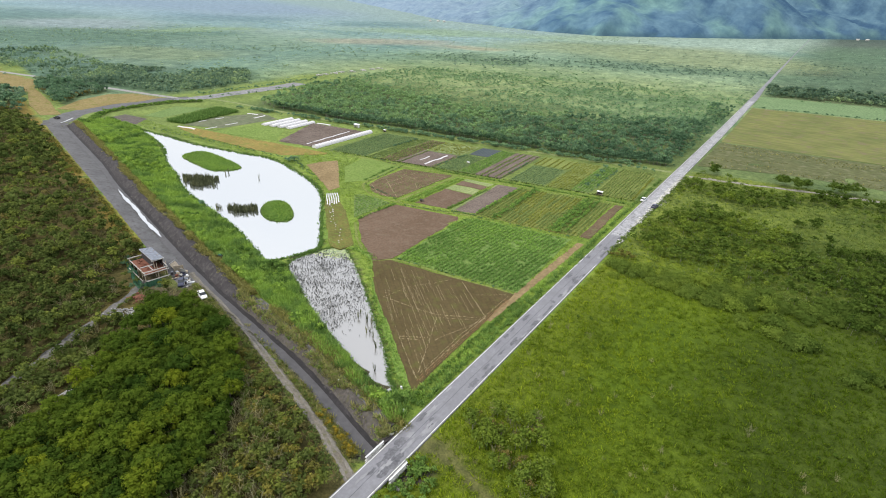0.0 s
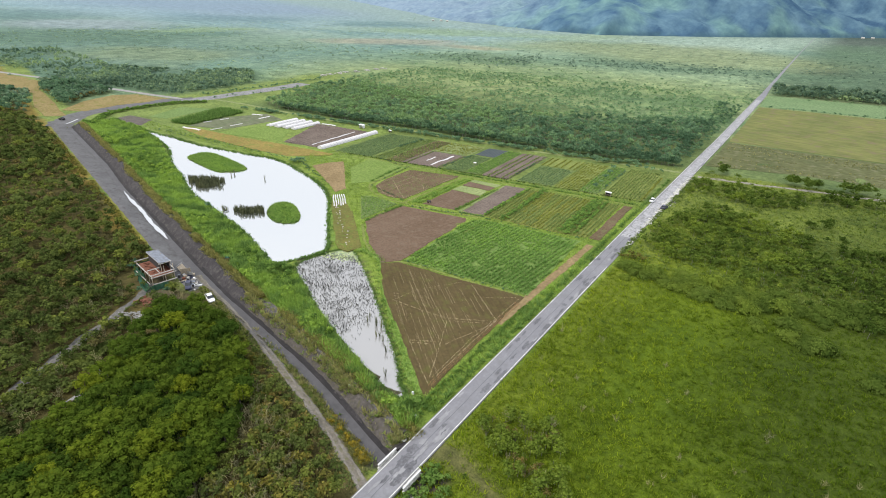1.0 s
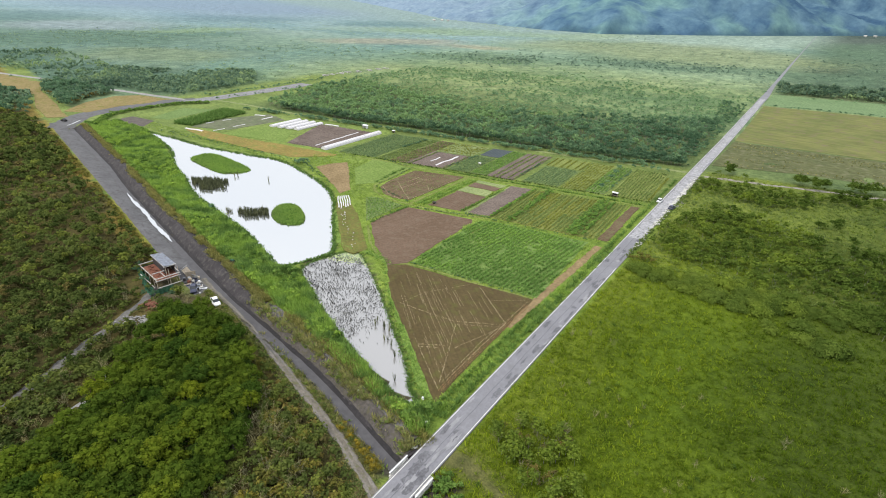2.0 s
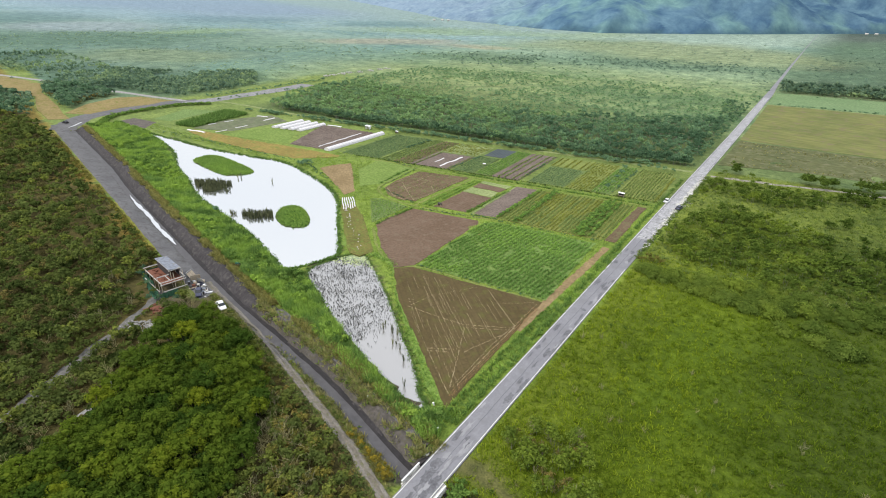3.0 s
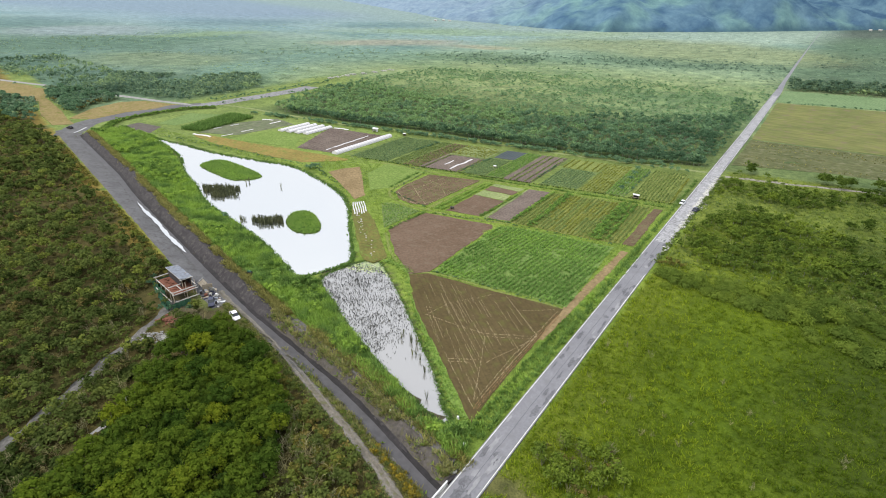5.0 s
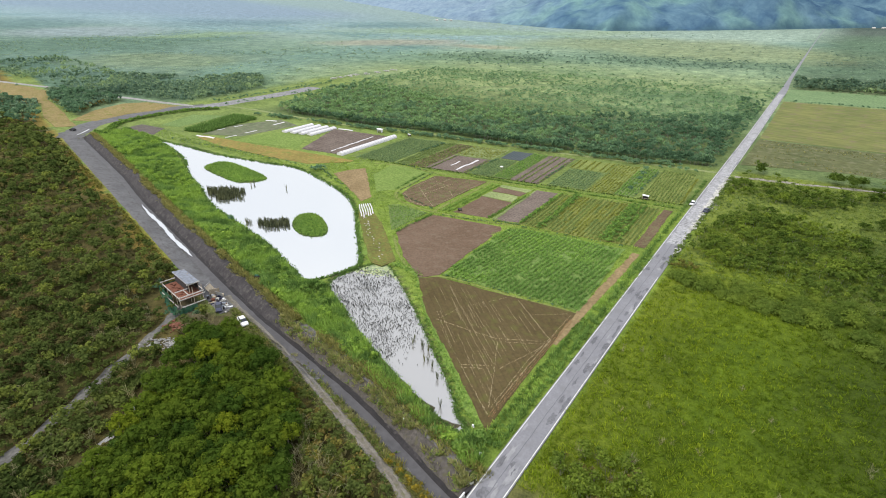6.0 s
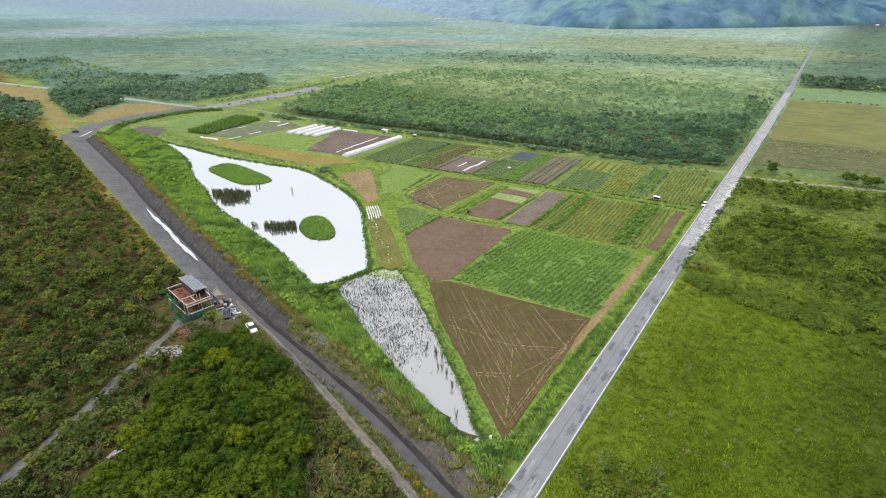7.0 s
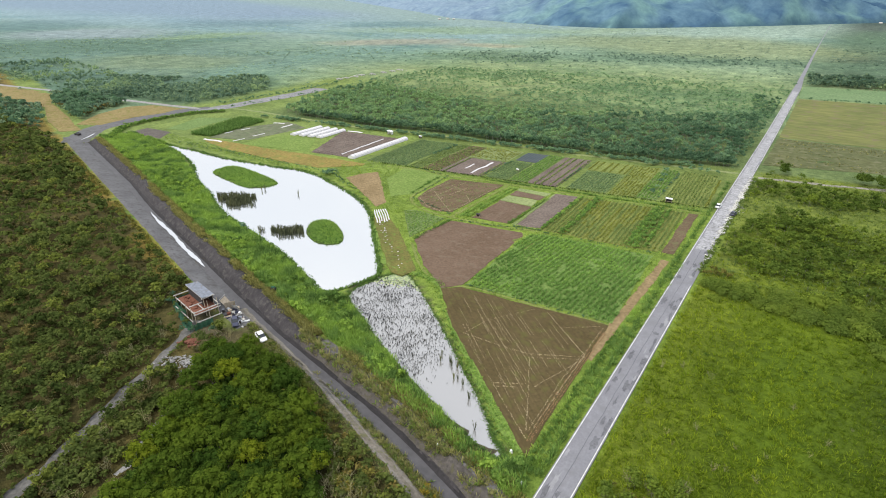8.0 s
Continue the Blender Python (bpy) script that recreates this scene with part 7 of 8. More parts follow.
sown("reed_clumps", T_REED, q, 0.7, 1.2, REED, "single clumps of reeds in shallow water", "reeds", None, np.full(len(q), -0.4))

# grass paths and margins between the plots
FARM = [(-4, 14), (-5, 120), (-5, 215), (-100, 200), (-200, 186), (-300, 176), (-300, 110), (-262, 101), (-186, 107), (-150, 109), (-122, 97), (-96, 76.5), (-74, 56), (-62, 58.5), (-40, 40)]
q = strewn(rng, FARM, 1.1)
worked = [DARK_BED, WORN, PLOUGHED, BROWN, CORN, FALLOW, SEEDBED, SEEDLING, NORTH_BED, GRASS_BED, STRIP_BED, GARDEN, EAST_BED]
for poly in worked:
    q = q[away(poly, q[:, 0], q[:, 1]) > 0.25]
for poly in ([(-129, 121), (-133, 139.5), (-110, 138), (-107.5, 113), (-113, 105)], [(-144.6, 112.2), (-143.2, 119.4), (-138.6, 126.4), (-110.4, 98.8), (-110.6, 93.4), (-118, 97.6)]):
    q = q[away(poly, q[:, 0], q[:, 1]) > 0]
q = q[(q[:, 1] < north_y(q[:, 0]) + 0.3) | (q[:, 0] < -160)]
q = q[(q[:, 0] > -160) | (q[:, 1] < 112)]
q = q[(off_line([(-9.2, 18.5), (-8.6, 66), (-7.6, 113)], q[:, 0], q[:, 1]) > 1.3)]
sown("margin_grass", T_GRASS, q, 0.3, 0.85, GRASS_MARGIN, "green grass margins between the plots", "grass", 0.3 + 0.6 * fractal(q[:, 0], q[:, 1], 12, 5))


def in_rows(poly, way, spacing, gap, jitter=0.15, fill=1.0):
    out = []
    for k, (a, b) in enumerate(row_ends(poly, way, spacing)):
        if fill < 0.4 and (k * 0.618) % 1 > fill * 1.2 and k:
            continue
        ln = np.linalg.norm(b - a)
        k = max(2, int(ln / gap))
        out.append(a + (b - a) * ((np.arange(k) + 0.5) / k)[:, None])
    q = np.concatenate(out) + rng.normal(0, jitter, (sum(map(len, out)), 2))
    return q[rng.uniform(size=len(q)) < (fill if fill >= 0.4 else 0.85)]


q = in_rows(CORN, (0.08, 1), 1.5, 0.42, 0.19)
q = q[fractal(q[:, 0], q[:, 1], 3.5, 201, 2) + rng.normal(0, 0.1, len(q)) > 0.26]
sown("corn_plants", T_CORN, q, 0.6, 1.0, CROP, "close rows of leafy green crop", "crop", 0.05 + 0.95 * fractal(q[:, 0], q[:, 1], 16, 8, 3) + rng.normal(0, 0.1, len(q)), np.full(len(q), 0.1))
q = in_rows([(-99.7, 96.7), (-96.5, 99.4), (-88.1, 99), (-82.6, 99), (-82.4, 88.4), (-82.8, 78.5)], (0, 1), 1.3, 0.7)
sown("young_plants", T_LEAFY, q, 0.6, 1.1, CROP, "young crop in rows", "crop", rng.uniform(0.3, 0.8, len(q)), np.full(len(q), 0.1))
for a, b in (((-80.6, 78), (-80.2, 99)), ((-111.6, 136), (-108.8, 112)), ((-3.7, 14), (-4.4, 60)), ((-4.4, 60), (-5.6, 112)), ((-5.6, 112), (-6.4, 200)), ((-94, 145.2), (-54, 151.4)), ((-54, 151.4), (-8, 158.8)), ((-61.2, 107.3), (-60.9, 139)), ((-79, 103.5), (-79, 141)), ((-77, 105.5), (-77, 141.5))):
    n = int(math.hypot(b[0] - a[0], b[1] - a[1]) * 2.2)
    t = rng.uniform(0, 1, n)[:, None]
    q = np.array(a) * (1 - t) + np.array(b) * t + rng.normal(0, 0.22, (n, 2))
    sown("ditch_grass", T_TALL, q, 0.4, 0.8, GRASS_BANK, "tall dark grass along a narrow ditch", "grass", rng.uniform(0, 0.35, n) if a[1] != 103.5 and a[1] != 105.5 else rng.uniform(0.4, 0.9, n))
q = in_rows(GARDEN, (-0.05, 1), 1.45, 0.5)
band = fractal(q[:, 0] * 6, q[:, 1] * 0.4, 14, 4)
sown("garden_plants", T_CORN, q[band > 0.42], 0.5, 0.9, CROP_DULL, "mixed rows of green vegetables", "crop", band[band > 0.42], np.full((band > 0.42).sum(), 0.1))
sown("garden_plants", T_LEAFY, q[band <= 0.42], 0.8, 1.4, CROP_YELLOW, "low rows of yellow green vegetables", "crop", None, np.full((band <= 0.42).sum(), 0.1))
for a, b, wide, n in (((-42.5, 110.5), (-44.3, 150), 0.7, 190), ((-49.5, 110), (-50.4, 148), 0.4, 100), ((-21.1, 113.4), (-22.7, 152.6), 0.6, 180), ((-18.9, 113.4), (-20.6, 152.8), 0.5, 150), ((-16.5, 113.8), (-18.1, 153), 0.4, 110)):
    t = rng.uniform(0, 1, n)[:, None]
    q = np.array(a) * (1 - t) + np.array(b) * t + rng.normal(0, wide, (n, 2))
    sown("bean_row", T_BUSH, q, 0.35, 0.75, CROP, "tall row of climbing green plants", "crop", rng.uniform(0.15, 0.9, n), np.full(n, 0.1))
for x0, x1, f0, f1, _, label, m, fill in NORTH:
    if not fill:
        continue
    q = in_rows(bed_outline(x0, x1, f0, f1), (-0.05, 1), 1.3, 0.4, 0.2, fill)
    sown("bed_plants", T_LEAFY, q, 0.8, 1.3, m, "plants in rows on a " + label, "crop", None, np.full(len(q), 0.1))
q = in_rows([(-271.5, 117.5), (-284, 161), (-264.5, 163), (-258, 121)], (-0.3, 1), 1.2, 0.9, 0.2)
sown("cane_plants", T_TALL, q, 1.3, 2.0, GRASS_BANK, "tall green cane block", "crop", rng.uniform(0.0, 0.4, len(q)), np.full(len(q), 0.0))
q = strewn(rng, FALLOW, 2.5)
sown("weeds", T_LEAFY, q, 0.4, 0.8, CROP_DULL, "thin weeds on a fallow field", "weeds", None, np.full(len(q), 0.1))

# dark lines between the plots: low bushes stand in for drains and ditch shade
hx = rng.uniform(-146, -6, 300)
q = np.column_stack([hx, north_y(hx) - 1.1 + rng.normal(0, 0.25, 300)])
sown("path_hedge", T_BUSH, q, 0.2, 0.42, LEAF_WOOD_FAR, "low dark bushes standing in for a shaded ditch by the grass path", "hedge", rng.uniform(0, 0.5, 300))
for a, b in (((-50.5, 62.6), (-10, 66.4)), ((-79.5, 99.5), (-54, 106)), ((-48, 107.6), (-12, 113.2)), ((-105, 108.8), (-83, 103.4)), ((-59.3, 106.5), (-49.5, 108.5)), ((-162, 117.5), (-118, 97.5)), ((-134.5, 141), (-109, 139.4)), ((-109, 138), (-106, 112))):
    t = rng.uniform(0, 1, 40)[:, None]
    q = np.array(a) * (1 - t) + np.array(b) * t + rng.normal(0, 0.2, (40, 2))
    sown("plot_hedge", T_BUSH, q, 0.15, 0.4, LEAF_BELT, "low dark hedge between two plots", "hedge", rng.uniform(0, 0.4, 40))

for a, b, n, k in (((-134.6, 163), (-134.4, 184), 26, 0.75), ((-96.8, 150), (-96.6, 176), 30, 0.55), ((-64.6, 157), (-65.5, 183), 26, 0.5), ((-25.6, 165), (-26.4, 200), 30, 0.55), ((-60, 179), (-44, 184.5), 14, 0.3), ((-117, 167.5), (-100, 171.5), 14, 0.3)):
    t = rng.uniform(0, 1, n)[:, None]
    q = np.array(a) * (1 - t) + np.array(b) * t + rng.normal(0, 0.25, (n, 2))
    sown("bed_hedge", T_BUSH, q, k * 0.7, k * 1.2, LEAF_BELT, "dark green hedge between vegetable beds", "hedge", rng.uniform(0, 0.5, n))
q = smooth_line([(-301, 89), (-312, 97.5), (-319.5, 107), (-323, 118), (-324, 132), (-319.5, 153), (-310, 166)], 0.2)[0]
q = q + rng.normal(0, 1.4, q.shape)
sown("bend_bushes", T_BUSH, q[away(DARK_BED, q[:, 0], q[:, 1]) > 0.5], 0.5, 1.2, LEAF_FRESH, "lush green bushes inside the road bend", "bushes", np.clip(rng.normal(0.3, 0.25, int((away(DARK_BED, q[:, 0], q[:, 1]) > 0.5).sum())), 0, 1))
u = rng.uniform(92, 320, 580)
s = -10.0 - np.abs(rng.normal(0, 1.9, 580))
q = np.column_stack(by_canal(u, s))
q = q[fractal(q[:, 0], q[:, 1], 22, 15) > 0.4]
sown("ochre_bushes", T_BUSH, q[np.abs(q[:, 0] + 98) > 9], 0.35, 0.8, LEAF_OCHRE, "yellowing bushes along the gravel road", "bushes")
q = strewn(rng, [(-7.2, 16), (-7.4, 50), (-6.4, 112), (-3.3, 112), (-3.3, 12)], 0.6)
sown("roadside_grass", T_TALL, q, 0.35, 0.75, GRASS_BANK, "tall green grass in the roadside ditch", "grass", np.clip(fractal(q[:, 0], q[:, 1], 5, 33) * 1.6 - 0.05, 0, 1))

ty = rng.uniform(17, 64, 150)
q = np.column_stack([np.interp(ty, [17, 40, 64], [-6.3, -7.0, -7.2]) + rng.normal(0, 0.35, 150), ty])
sown("ditch_bushes", T_BUSH, q, 0.2, 0.5, LEAF_FRESH, "dark green weeds in the ditch by the ploughed field", "weeds", rng.uniform(0, 0.3, 150))

# forest belt north of the plots and hedges
BELT = [(-303, 262), (-288, 222), (-276, 188), (-263, 187.5), (-198, 191.5), (-163, 200), (-110, 206), (-60, 212.5), (-30, 218), (-10, 225), (-14, 340), (-79, 300), (-140, 268), (-210, 280), (-288, 300)]
q = strewn(rng, BELT, 6.6)
# tint paler westwards: scrubbier trees, with haze painted in
sown("forest_belt", T_BELT, q, 0.5, 1.1, LEAF_BELT, "dense green forest belt of slender trees", "trees", np.clip(fractal(q[:, 0], q[:, 1], 12, 43) * 1.8 - 0.4 + 0.12 + 0.36 * np.clip((-110 - q[:, 0]) / 60, 0, 1) - 0.3 * np.clip((q[:, 0] + 95) / 50, 0, 1) + rng.normal(0, 0.12, len(q)), 0, 1), None, rng.uniform(0.85, 1.3, len(q)))
sown("forest_trunks", T_TRUNK, q, 0.8, 1.2, BARK_PALE, "slender pale trunks of the forest belt", "trunks")
hx = rng.uniform(-262, -9, 900)
q = np.column_stack([hx, np.interp(hx, [-263, -198, -163, -110, -60, -30, -9], [188, 192, 200.5, 206.5, 213, 218.5, 225]) + np.abs(rng.normal(0, 2.2, 900))])
sown("forest_edge", T_MID, q, 0.55, 1.1, LEAF_BELT, "dense dark edge of the forest belt", "trees", np.clip(rng.normal(0.3, 0.18, 900), 0, 1), None, rng.uniform(0.9, 1.35, 900))
fr = rng.uniform(0, 1, 620)
hx = -275 + fr * 267
q = np.column_stack([hx, back_y(hx) + 8.5 + 2.2 * np.clip((hx + 60) / 50, 0, 1) + rng.normal(0, 1.3, 620)])
q = q[fractal(q[:, 0], q[:, 1], 16, 171) > 0.36]
sown("hedge_bushes", T_BUSH, q, 0.6, 1.5, LEAF_BELT, "bushes along the north track", "bushes")
q = np.array([(-40.6, 207.4), (-41.4, 208), (-39.6, 208), (-94.5, 199), (-157, 110.5), (-155.5, 111.5), (-154, 112.5), (-152.6, 113.8), (-155, 109.9), (-153.4, 109.4), (-28, 207), (-24, 208), (-20, 209), (-17, 210), (-13, 211), (-43, 206), (-41, 206.5), (-133.9, 51.5), (-32, 199), (-31, 190), (-30, 182), (-29.6, 175), (-29, 168)])
sown("shore_bushes", T_BUSH, q, 1.1, 1.7, LEAF_BELT, "rounded green bushes by pond and track", "bushes")

# marsh east of the road
q = strewn(rng, [(3.3, -60), (3.3, 40), (2.4, 225), (95, 238), (90, 150), (85, 20), (40, -60)], 0.36)
q = q[(rng.uniform(size=len(q)) < np.clip(1.1 - q[:, 1] / 130, 0.12, 1)) & (off_line(BYWAY, q[:, 0], q[:, 1]) > 0.9 + 0.8 * (q[:, 0] < 9))]
# eastern tufts tinted darker, vignette put into the grass colour
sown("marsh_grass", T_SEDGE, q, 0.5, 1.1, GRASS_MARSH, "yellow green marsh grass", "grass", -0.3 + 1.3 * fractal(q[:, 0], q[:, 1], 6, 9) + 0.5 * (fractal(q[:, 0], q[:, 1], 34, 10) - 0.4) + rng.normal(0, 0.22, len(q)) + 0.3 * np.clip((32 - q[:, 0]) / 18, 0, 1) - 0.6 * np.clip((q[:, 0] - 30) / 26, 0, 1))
q = strewn(rng, [(3.0, 84), (2.6, 226), (100, 236), (92, 130), (75, 70), (30, 78)], 3.4)
d = fractal(q[:, 0], q[:, 1], 14, 19) + 0.2 * np.clip(0.5 - away(BUSHLAND, q[:, 0], q[:, 1]) / 8, 0, 1) + 0.22 * np.clip(0.5 - away(TREE_LINE, q[:, 0], q[:, 1]) / 5, 0, 1) + 0.1 * np.clip((q[:, 0] - 58) / 20, 0, 1)
q = q[(d + rng.normal(0, 0.05, len(q)) > 0.6) & (q[:, 1] > 110 + rng.normal(0, 2.5, len(q)) - 0.6 * np.clip(q[:, 0] - 55, 0, None)) & (off_line(EAST_TRACK, q[:, 0], q[:, 1]) > 3.2)]
shade = np.clip(fractal(q[:, 0], q[:, 1], 11, 21) * 1.9 - 0.42 + rng.normal(0, 0.18, len(q)) - 0.4 * np.clip((q[:, 0] - 38) / 25, 0, 1), 0.0, 0.95)
small = rng.uniform(size=len(q)) < 0.5
sown("marsh_shrubs", T_BUSH, q[small], 0.5, 1.6, LEAF_SHRUB, "green shrubs scattered over the marsh", "shrubs", shade[small])
sown("marsh_trees", T_MID, q[~small], 0.4, 1.05, LEAF_SHRUB, "small rounded trees among the marsh shrubs", "trees", shade[~small], None, rng.uniform(0.75, 1.1, (~small).sum()))
sown("marsh_trunks", T_TRUNK, q[~small][::2], 0.4, 0.8, BARK_PALE, "pale thin trunks among the marsh shrubs", "trunks")
q = np.concatenate([np.array((x, y)) + rng.normal(0, 2.2, (k, 2)) for x, y, k in ((12, 225.5, 9), (41, 228, 16), (47, 229, 12), (61, 231, 14), (66, 233, 10), (77, 217, 12), (32, 183, 5), (86, 222, 12))])
sown("marsh_grove", T_TREE, q, 0.7, 1.25, LEAF_SHRUB, "darker trees standing along the earth track", "trees", rng.uniform(0, 0.4, len(q)))
q = strewn(rng, [(3.4, 108), (2.8, 213), (95, 226), (92, 130), (80, 104)], 2.6)
sown("marsh_meadow", T_TALL, q, 0.35, 0.8, GRASS_ROUGH, "rough grass between the marsh shrubs", "grass", np.clip(fractal(q[:, 0], q[:, 1], 16, 123) * 1.8 - 0.45 + rng.normal(0, 0.12, len(q)), 0, 1))
q = smooth_line([(4.5, 98), (9, 101), (20, 100), (30, 104), (41, 104), (52, 103), (66, 110), (84, 118)], 1.0)[0]
q = np.concatenate([q + rng.normal(0, 2.6, q.shape), smooth_line([(30, 96), (46, 92), (60, 86), (72, 78)], 2.6)[0] + rng.normal(0, 3.4, (len(smooth_line([(30, 96), (46, 92), (60, 86), (72, 78)], 2.6)[0]), 2))])
q = q[q[:, 0] > 5.5]
yellow = np.array([(3.2, 107), (4.6, 108.4), (6.3, 108.5), (8, 109.6), (9.5, 108.7), (5.4, 110.4)])
sown("yellow_bushes", T_BUSH, yellow, 0.9, 1.4, LEAF_OCHRE, "yellowing bushes at the road's edge", "bushes")
sown("marsh_mounds", T_MOUND, q, 0.8, 1.6, LEAF_MOUND, "broad rounded bushes at the marsh's edge", "bushes", np.clip(rng.normal(0.6, 0.16, len(q)) - 0.4 * np.clip((q[:, 0] - 40) / 25, 0, 1), 0, 1), None, rng.uniform(0.85, 1.2, len(q)))
q = strewn(rng, [(6, 17), (9, 23), (18, 25), (25, 15), (30, 5), (20, 7), (11, 12)], 2.1)
pick = fractal(q[:, 0], q[:, 1], 6, 73) > 0.66
sown("marsh_thicket", T_TREE, q[~pick], 0.4, 0.85, LEAF_SHRUB, "feathery dull green thicket in the marsh", "bushes", rng.uniform(0.6, 1.0, (~pick).sum()))
sown("thicket_twigs", T_TWIG, q[::4], 0.8, 1.1, LEAF_DRY, "pale bare twigs in the marsh thicket", "twigs", rng.uniform(0, 0.5, len(q[::4])))
sown("brown_thicket", T_TREE, q[pick], 0.3, 0.55, LEAF_BROWN, "browning thicket in the marsh", "bushes", rng.uniform(0.5, 1, pick.sum()))
sown("thicket_trunks", T_TRUNK, q, 0.35, 0.6, BARK_PALE, "pale thin trunks of the marsh thicket", "trunks")
q = strewn(rng, [(3.5, -50), (3.5, 110), (85, 110), (85, 20), (40, -50)], 5)
q = q[fractal(q[:, 0], q[:, 1], 10, 37) > 0.45]
# sedge tint drops eastwards with the same painted vignette
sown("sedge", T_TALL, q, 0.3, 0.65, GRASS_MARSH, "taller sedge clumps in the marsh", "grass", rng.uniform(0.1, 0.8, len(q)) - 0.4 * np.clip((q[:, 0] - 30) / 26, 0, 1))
q = strewn(rng, [(5, 2), (5, 80), (60, 70), (80, 40), (40, -30)], 90)
sown("marsh_bushes", T_BUSH, q, 0.35, 0.7, LEAF_WOOD_FAR, "low bushes in the marsh grass", "bushes", rng.uniform(0.5, 1, len(q)))
q = strewn(rng, [(4.5, 6), (5, 60), (60, 60), (70, 40), (30, -30), (8, -20)], 55)
sown("marsh_stems", T_TWIG, q, 0.35, 0.8, LEAF_DRY, "pale dry stems in the marsh", "twigs")
q = strewn(rng, [(3.8, -2), (4.5, 4), (9, 3), (14, -8), (10, -16), (4, -9)], 1.1)
sown("bridge_bushes", T_BUSH, q, 0.5, 0.95, LEAF_FRESH, "lush bright green bushes below the bridge", "bushes", rng.uniform(0.05, 0.6, len(q)))

q = np.column_stack([rng.normal(2.5, 0.4, 1000), rng.uniform(108, 214, 1000)])
q = q[fractal(q[:, 1], q[:, 1] * 0, 9, 151) > 0.4] + np.array((-1.2, 0))
sown("edge_grass", T_GRASS, q + np.array((0.6, 0)), 0.4, 0.9, GRASS_ROUGH, "grass creeping over the broken road edge", "grass", None, np.full(len(q), 0.12))
q = smooth_line([(-66, 60.6), (-55.2, 58.2), (-41.2, 44.4), (-28.3, 32.8), (-13, 20.2), (-8.4, 17.6)], 0.08)[0]
q = q + rng.normal(0, 1.0, q.shape)
q = q[(away(PLOUGHED, q[:, 0], q[:, 1]) > 0.2) & (away(MARSH, q[:, 0], q[:, 1]) > 0.3)]
sown("dike_grass", T_GRASS, q, 0.4, 0.8, GRASS_BANK, "bright green grass on the dike by the shallow pond", "grass", rng.uniform(0.3, 1, len(q)))

hx = rng.uniform(-1, 260, 170)
q = np.column_stack([hx, 437.5 + 0.155 * hx + rng.normal(0, 0.8, 170)])
sown("pasture_hedge", T_DOT, q, 0.25, 0.5, LEAF_BELT, "dark hedge between two pastures", "hedge", rng.uniform(0, 0.4, 170))
q = strewn(rng, [(0, 508), (-4, 556), (300, 610), (300, 555)], 22)
sown("grove_edge", T_FAR, q, 0.7, 1.9, LEAF_GROVE_HAZE, "dark dense grove behind the pastures", "trees", rng.uniform(0.0, 0.4, len(q)))

q = np.concatenate([strewn(rng, CORNER_WOOD, 9), strewn(rng, CORNER_THICKET, 22)])
brown = (np.hypot(q[:, 0] + 386, q[:, 1] - 130) < 11) | (fractal(q[:, 0], q[:, 1], 26, 163) > 0.62)
sown("corner_bushes", T_DOT, q[brown], 0.5, 1.0, LEAF_BROWN, "dull brown bushes west of the bend", "bushes", rng.uniform(0.3, 0.9, int(brown.sum())))
q = q[~brown]
sown("corner_trees", T_FAR, q, 0.7, 1.4, LEAF_BELT, "dark blue green trees west of the bend", "trees", rng.uniform(0, 0.45, len(q)))

q = smooth_line([(-333, 178), (-328.5, 222), (-328.5, 256), (-331, 300)], 1.1)[0]
q = q + np.where(rng.uniform(size=len(q)) < 0.75, -4.5, 14.0)[:, None] * np.array((1.0, 0)) + rng.normal(0, 1.4, q.shape)
sown("road_shrubs", T_DOT, q, 0.3, 0.7, LEAF_BELT, "shrubs along the pale northern road", "shrubs", rng.uniform(0.1, 0.6, len(q)))
q = smooth_line([(-262, 104.5), (-215, 108.5), (-186, 111), (-163, 113.5), (-150, 111.5), (-134, 104)], 0.9)[0]
q = q + rng.normal(0, 0.9, q.shape)
q = q[away(POND, q[:, 0], q[:, 1]) > 1.0]
sown("pond_hedge", T_BUSH, q, 0.2, 0.5, LEAF_BELT, "dark green hedge along the pond's northern shore", "hedge", rng.uniform(0, 0.5, len(q)))

q = strewn(rng, [(-16, 222), (-7, 219), (-8, 300), (-10, 420), (-30, 430), (-18, 330)], 8)
sown("roadside_scrub", T_MID, q, 0.35, 0.9, LEAF_BELT, "low green scrub between forest belt and road", "bushes", np.clip(rng.normal(0.4, 0.25, len(q)), 0, 1))

# thickets of the far plain
for cx, cy, across, deep, n in ((-297, 558, 85, 36, 420), (-97, 644, 85, 34, 420), (-200, 600, 90, 25, 260), (-873, 298, 170, 90, 700), (-655, 166, 45, 60, 160), (-560, 420, 120, 30, 260), (-420, 500, 60, 22, 160), (60, 800, 60, 90, 260)):
    ln = math.hypot(cx - 37, cy + 53)
    ox, oy = (cx - 37) / ln, (cy + 53) / ln
    a, b = rng.normal(0, 0.9, n) * deep, rng.normal(0, 0.75, n) * across
    q = np.column_stack([cx + a * ox + b * oy, cy + a * oy - b * ox])
    q = q[(fractal(q[:, 0], q[:, 1], 40, 181) > 0.42) & (np.abs(q[:, 0] + 0.016 * np.clip(q[:, 1] - 480, 0, None)) > 9)]
    # western thickets tinted paler, haze put into the leaves
    sown("far_thicket", T_DOT, q, 0.4, 0.95, LEAF_PLAIN_HAZE, "thicket of small trees on the far plain", "trees", rng.uniform(0.0, 0.5, len(q)) + 0.4 * (cx < -350), None, rng.uniform(0.5, 0.75, len(q)))

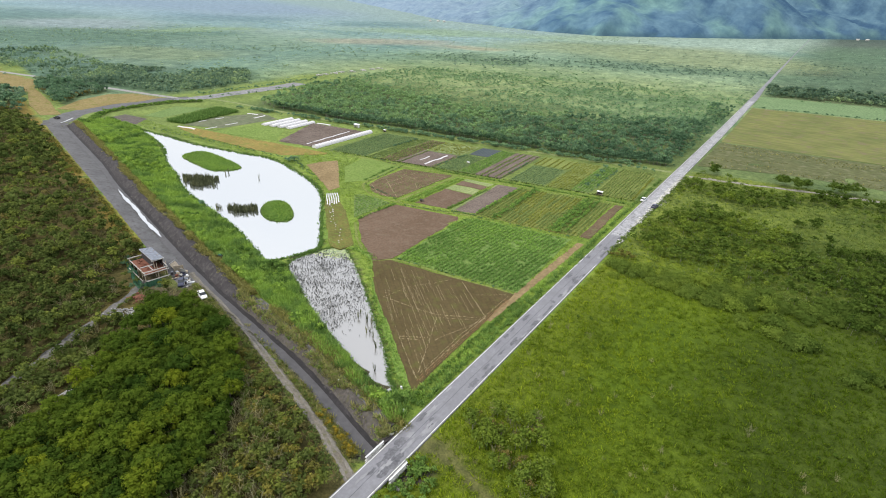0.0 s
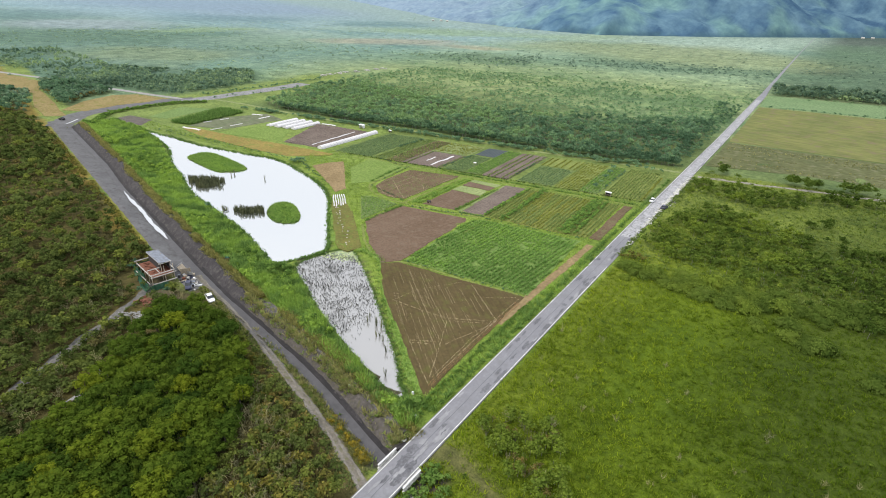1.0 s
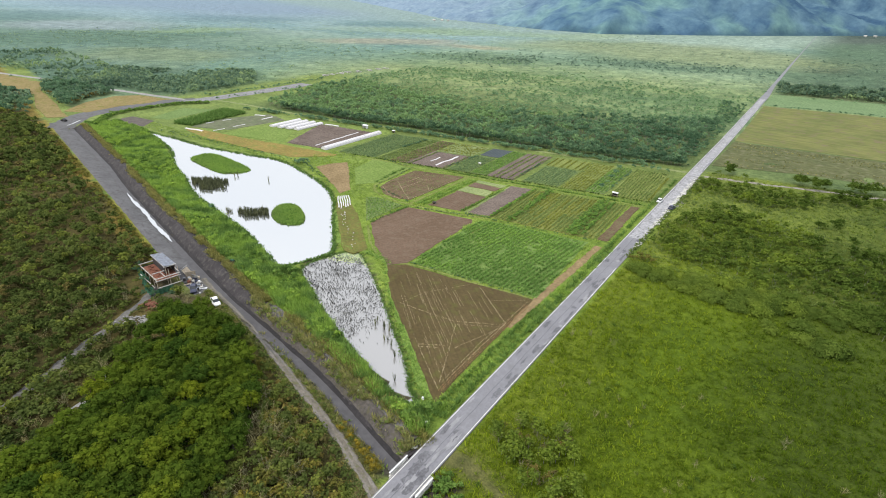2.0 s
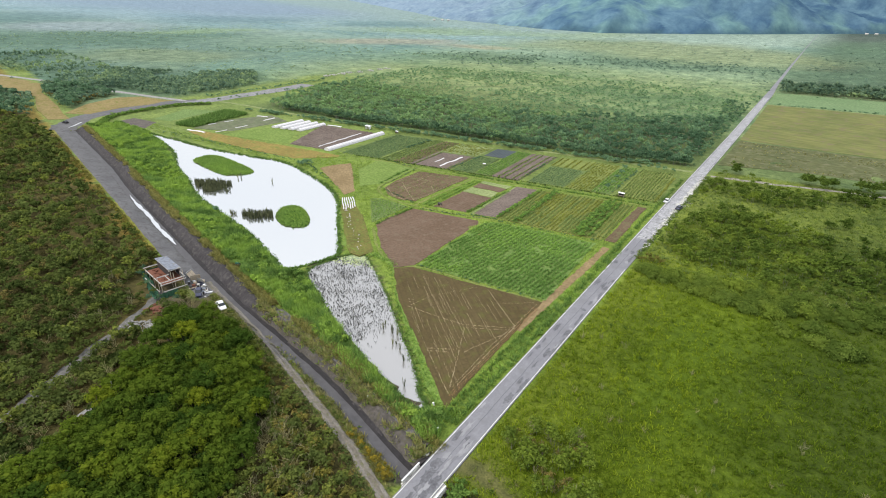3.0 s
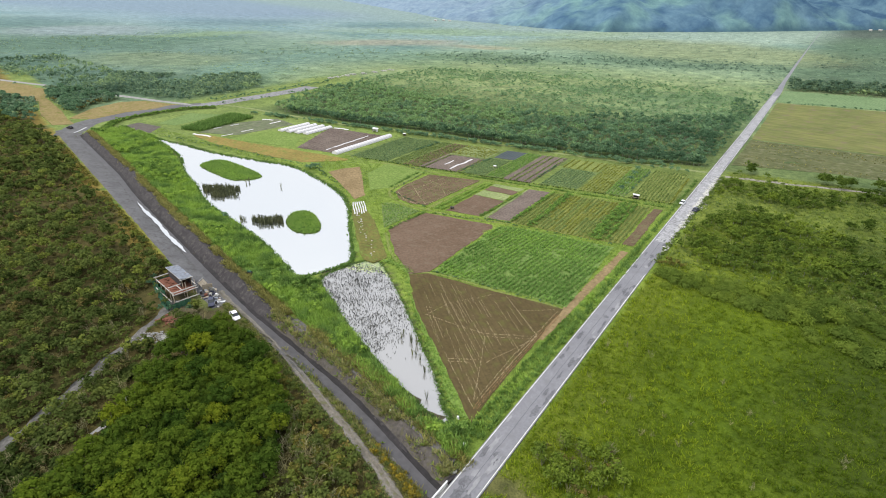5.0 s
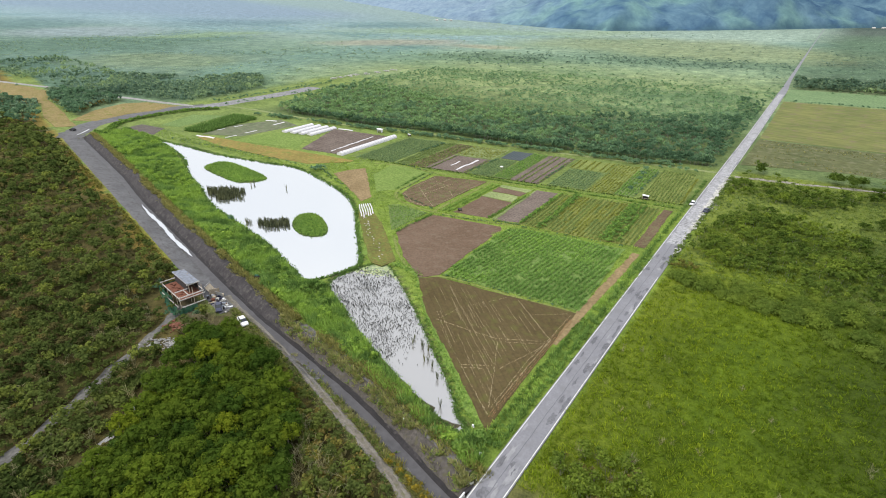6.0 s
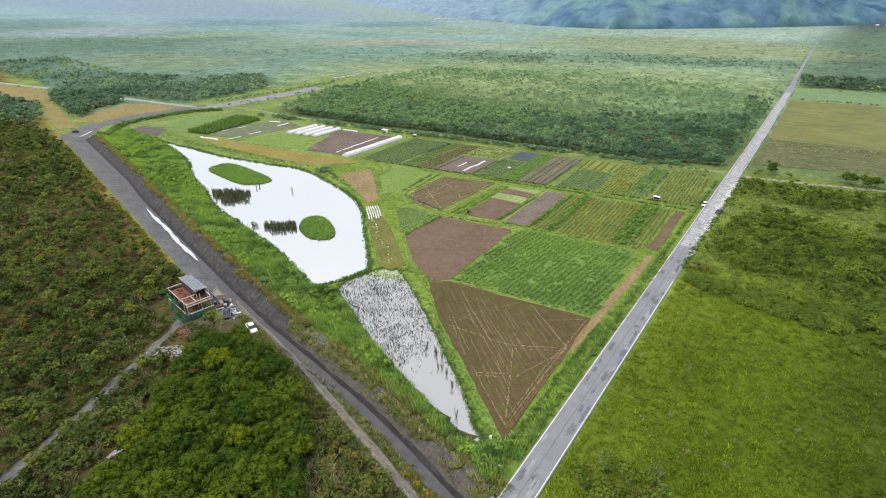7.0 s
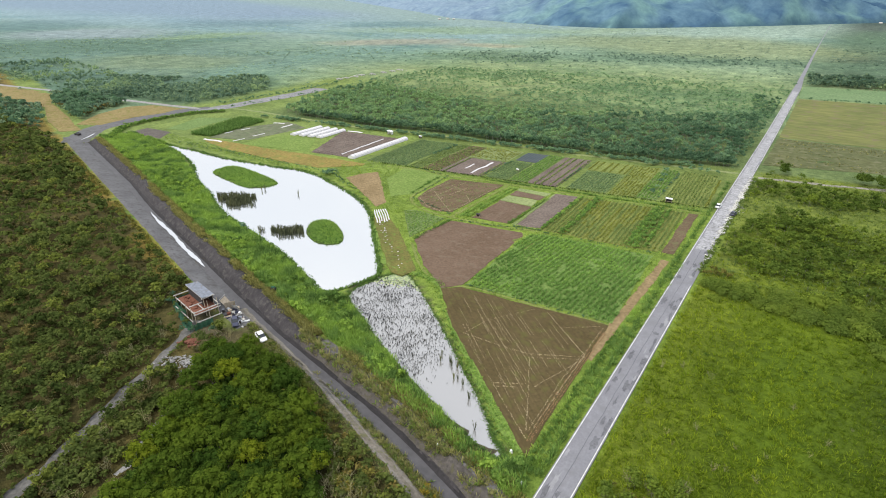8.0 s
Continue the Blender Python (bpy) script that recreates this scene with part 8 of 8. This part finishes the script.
# stubble rows and lumps of the field beyond the marsh
q = in_rows([(3, 238), (3, 296), (130, 306), (130, 258), (42, 251)], (1, 0.06), 2.2, 1.1, 0.35, 0.7)
q = q[fractal(q[:, 0] * 0.3, q[:, 1] * 2, 18, 131) > 0.42]
sown("stubble_tufts", T_LEAFY, q[::2], 0.6, 1.5, GRASS_DRY, "pale stubble rows on the field", "stubble", rng.uniform(0.2, 0.9, len(q[::2])), np.full(len(q[::2]), 0.06))
sown("stubble_tufts", T_LEAFY, q[1::2], 0.4, 0.9, CROP_OLIVE, "dark weeds between the stubble rows", "weeds", rng.uniform(0, 0.5, len(q[1::2])), np.full(len(q[1::2]), 0.06))

# far plain
q = rng.uniform((-1000, 200), (420, 1300), (30000, 2))
d = fractal(q[:, 0], q[:, 1], 150, 61) + 0.15 * fractal(q[:, 0], q[:, 1], 30, 62) - 0.075
keep = (d + rng.normal(0, 0.09, len(q)) > 0.48) & ((q[:, 1] > 300) | (q[:, 0] < -350)) & (np.abs(q[:, 0] + 0.016 * np.clip(q[:, 1] - 480, 0, None)) > 9)
keep &= ~((q[:, 0] > -6) & (q[:, 1] < 500)) & (off_line([(-323, 160), (-322, 206), (-331, 266), (-348, 315), (-345, 400)], q[:, 0], q[:, 1]) > 8) & (away(BELT, q[:, 0], q[:, 1]) > 0)
keep &= rng.uniform(size=len(q)) < np.where(q[:, 1] > 620, 0.35, 0.8) * np.where(q[:, 0] < -350, 0.6, 1)
keep &= (away(CORNER_WOOD, q[:, 0], q[:, 1]) > 3) & (away(CORNER_THICKET, q[:, 0], q[:, 1]) > 3)
keep &= (off_line(SIDE_ROAD, q[:, 0], q[:, 1]) > 5)
q = q[keep]
# shrubs in the far west tinted paler to carry the haze
tone = np.clip(0.25 + 0.6 * fractal(q[:, 0], q[:, 1], 60, 63) + rng.normal(0, 0.15, len(q)) + 0.35 * (q[:, 0] < -350), 0, 1)
close = (q[:, 0] > -350) & (q[:, 1] < 540)
for m, sel, t in ((LEAF_BELT, q[close], tone[close] * 0.5 + 0.4), (LEAF_PLAIN_HAZE, q[~close], tone[~close])):
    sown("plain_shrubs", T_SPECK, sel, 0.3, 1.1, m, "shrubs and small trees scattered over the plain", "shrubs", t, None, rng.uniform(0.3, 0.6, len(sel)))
q = strewn(rng, [(-325, 262), (-288, 296), (-210, 276), (-140, 264), (-79, 296), (-8, 310), (-9, 460), (-120, 480), (-320, 430)], 16)
q = q[fractal(q[:, 0], q[:, 1], 70, 67) + rng.normal(0, 0.08, len(q)) > 0.42]
sown("outer_bushes", T_DOT, q, 0.35, 0.85, LEAF_BELT, "bushes thinning out behind the forest belt", "bushes", 0.4 + 0.5 * fractal(q[:, 0], q[:, 1], 40, 69), None, rng.uniform(0.55, 0.9, len(q)))
q = np.concatenate([strewn(rng, GROVE[:6] + GROVE[-2:], 9), strewn(rng, GROVE[5:10], 34), strewn(rng, CORNER_THICKET, 11), strewn(rng, CORNER_WOOD, 7),
                    strewn(rng, [(-1, 508), (-4, 560), (420, 640), (420, 576)], 12)])
q = q[fractal(q[:, 0], q[:, 1], 45, 93) + rng.normal(0, 0.07, len(q)) > 0.37]
sown("grove_trees", T_DOT, q, 0.6, 1.3, LEAF_GROVE_HAZE, "green groves beside the roads", "trees", np.clip(1.7 * fractal(q[:, 0], q[:, 1], 26, 95) - 0.35 + rng.normal(0, 0.12, len(q)), 0, 1))
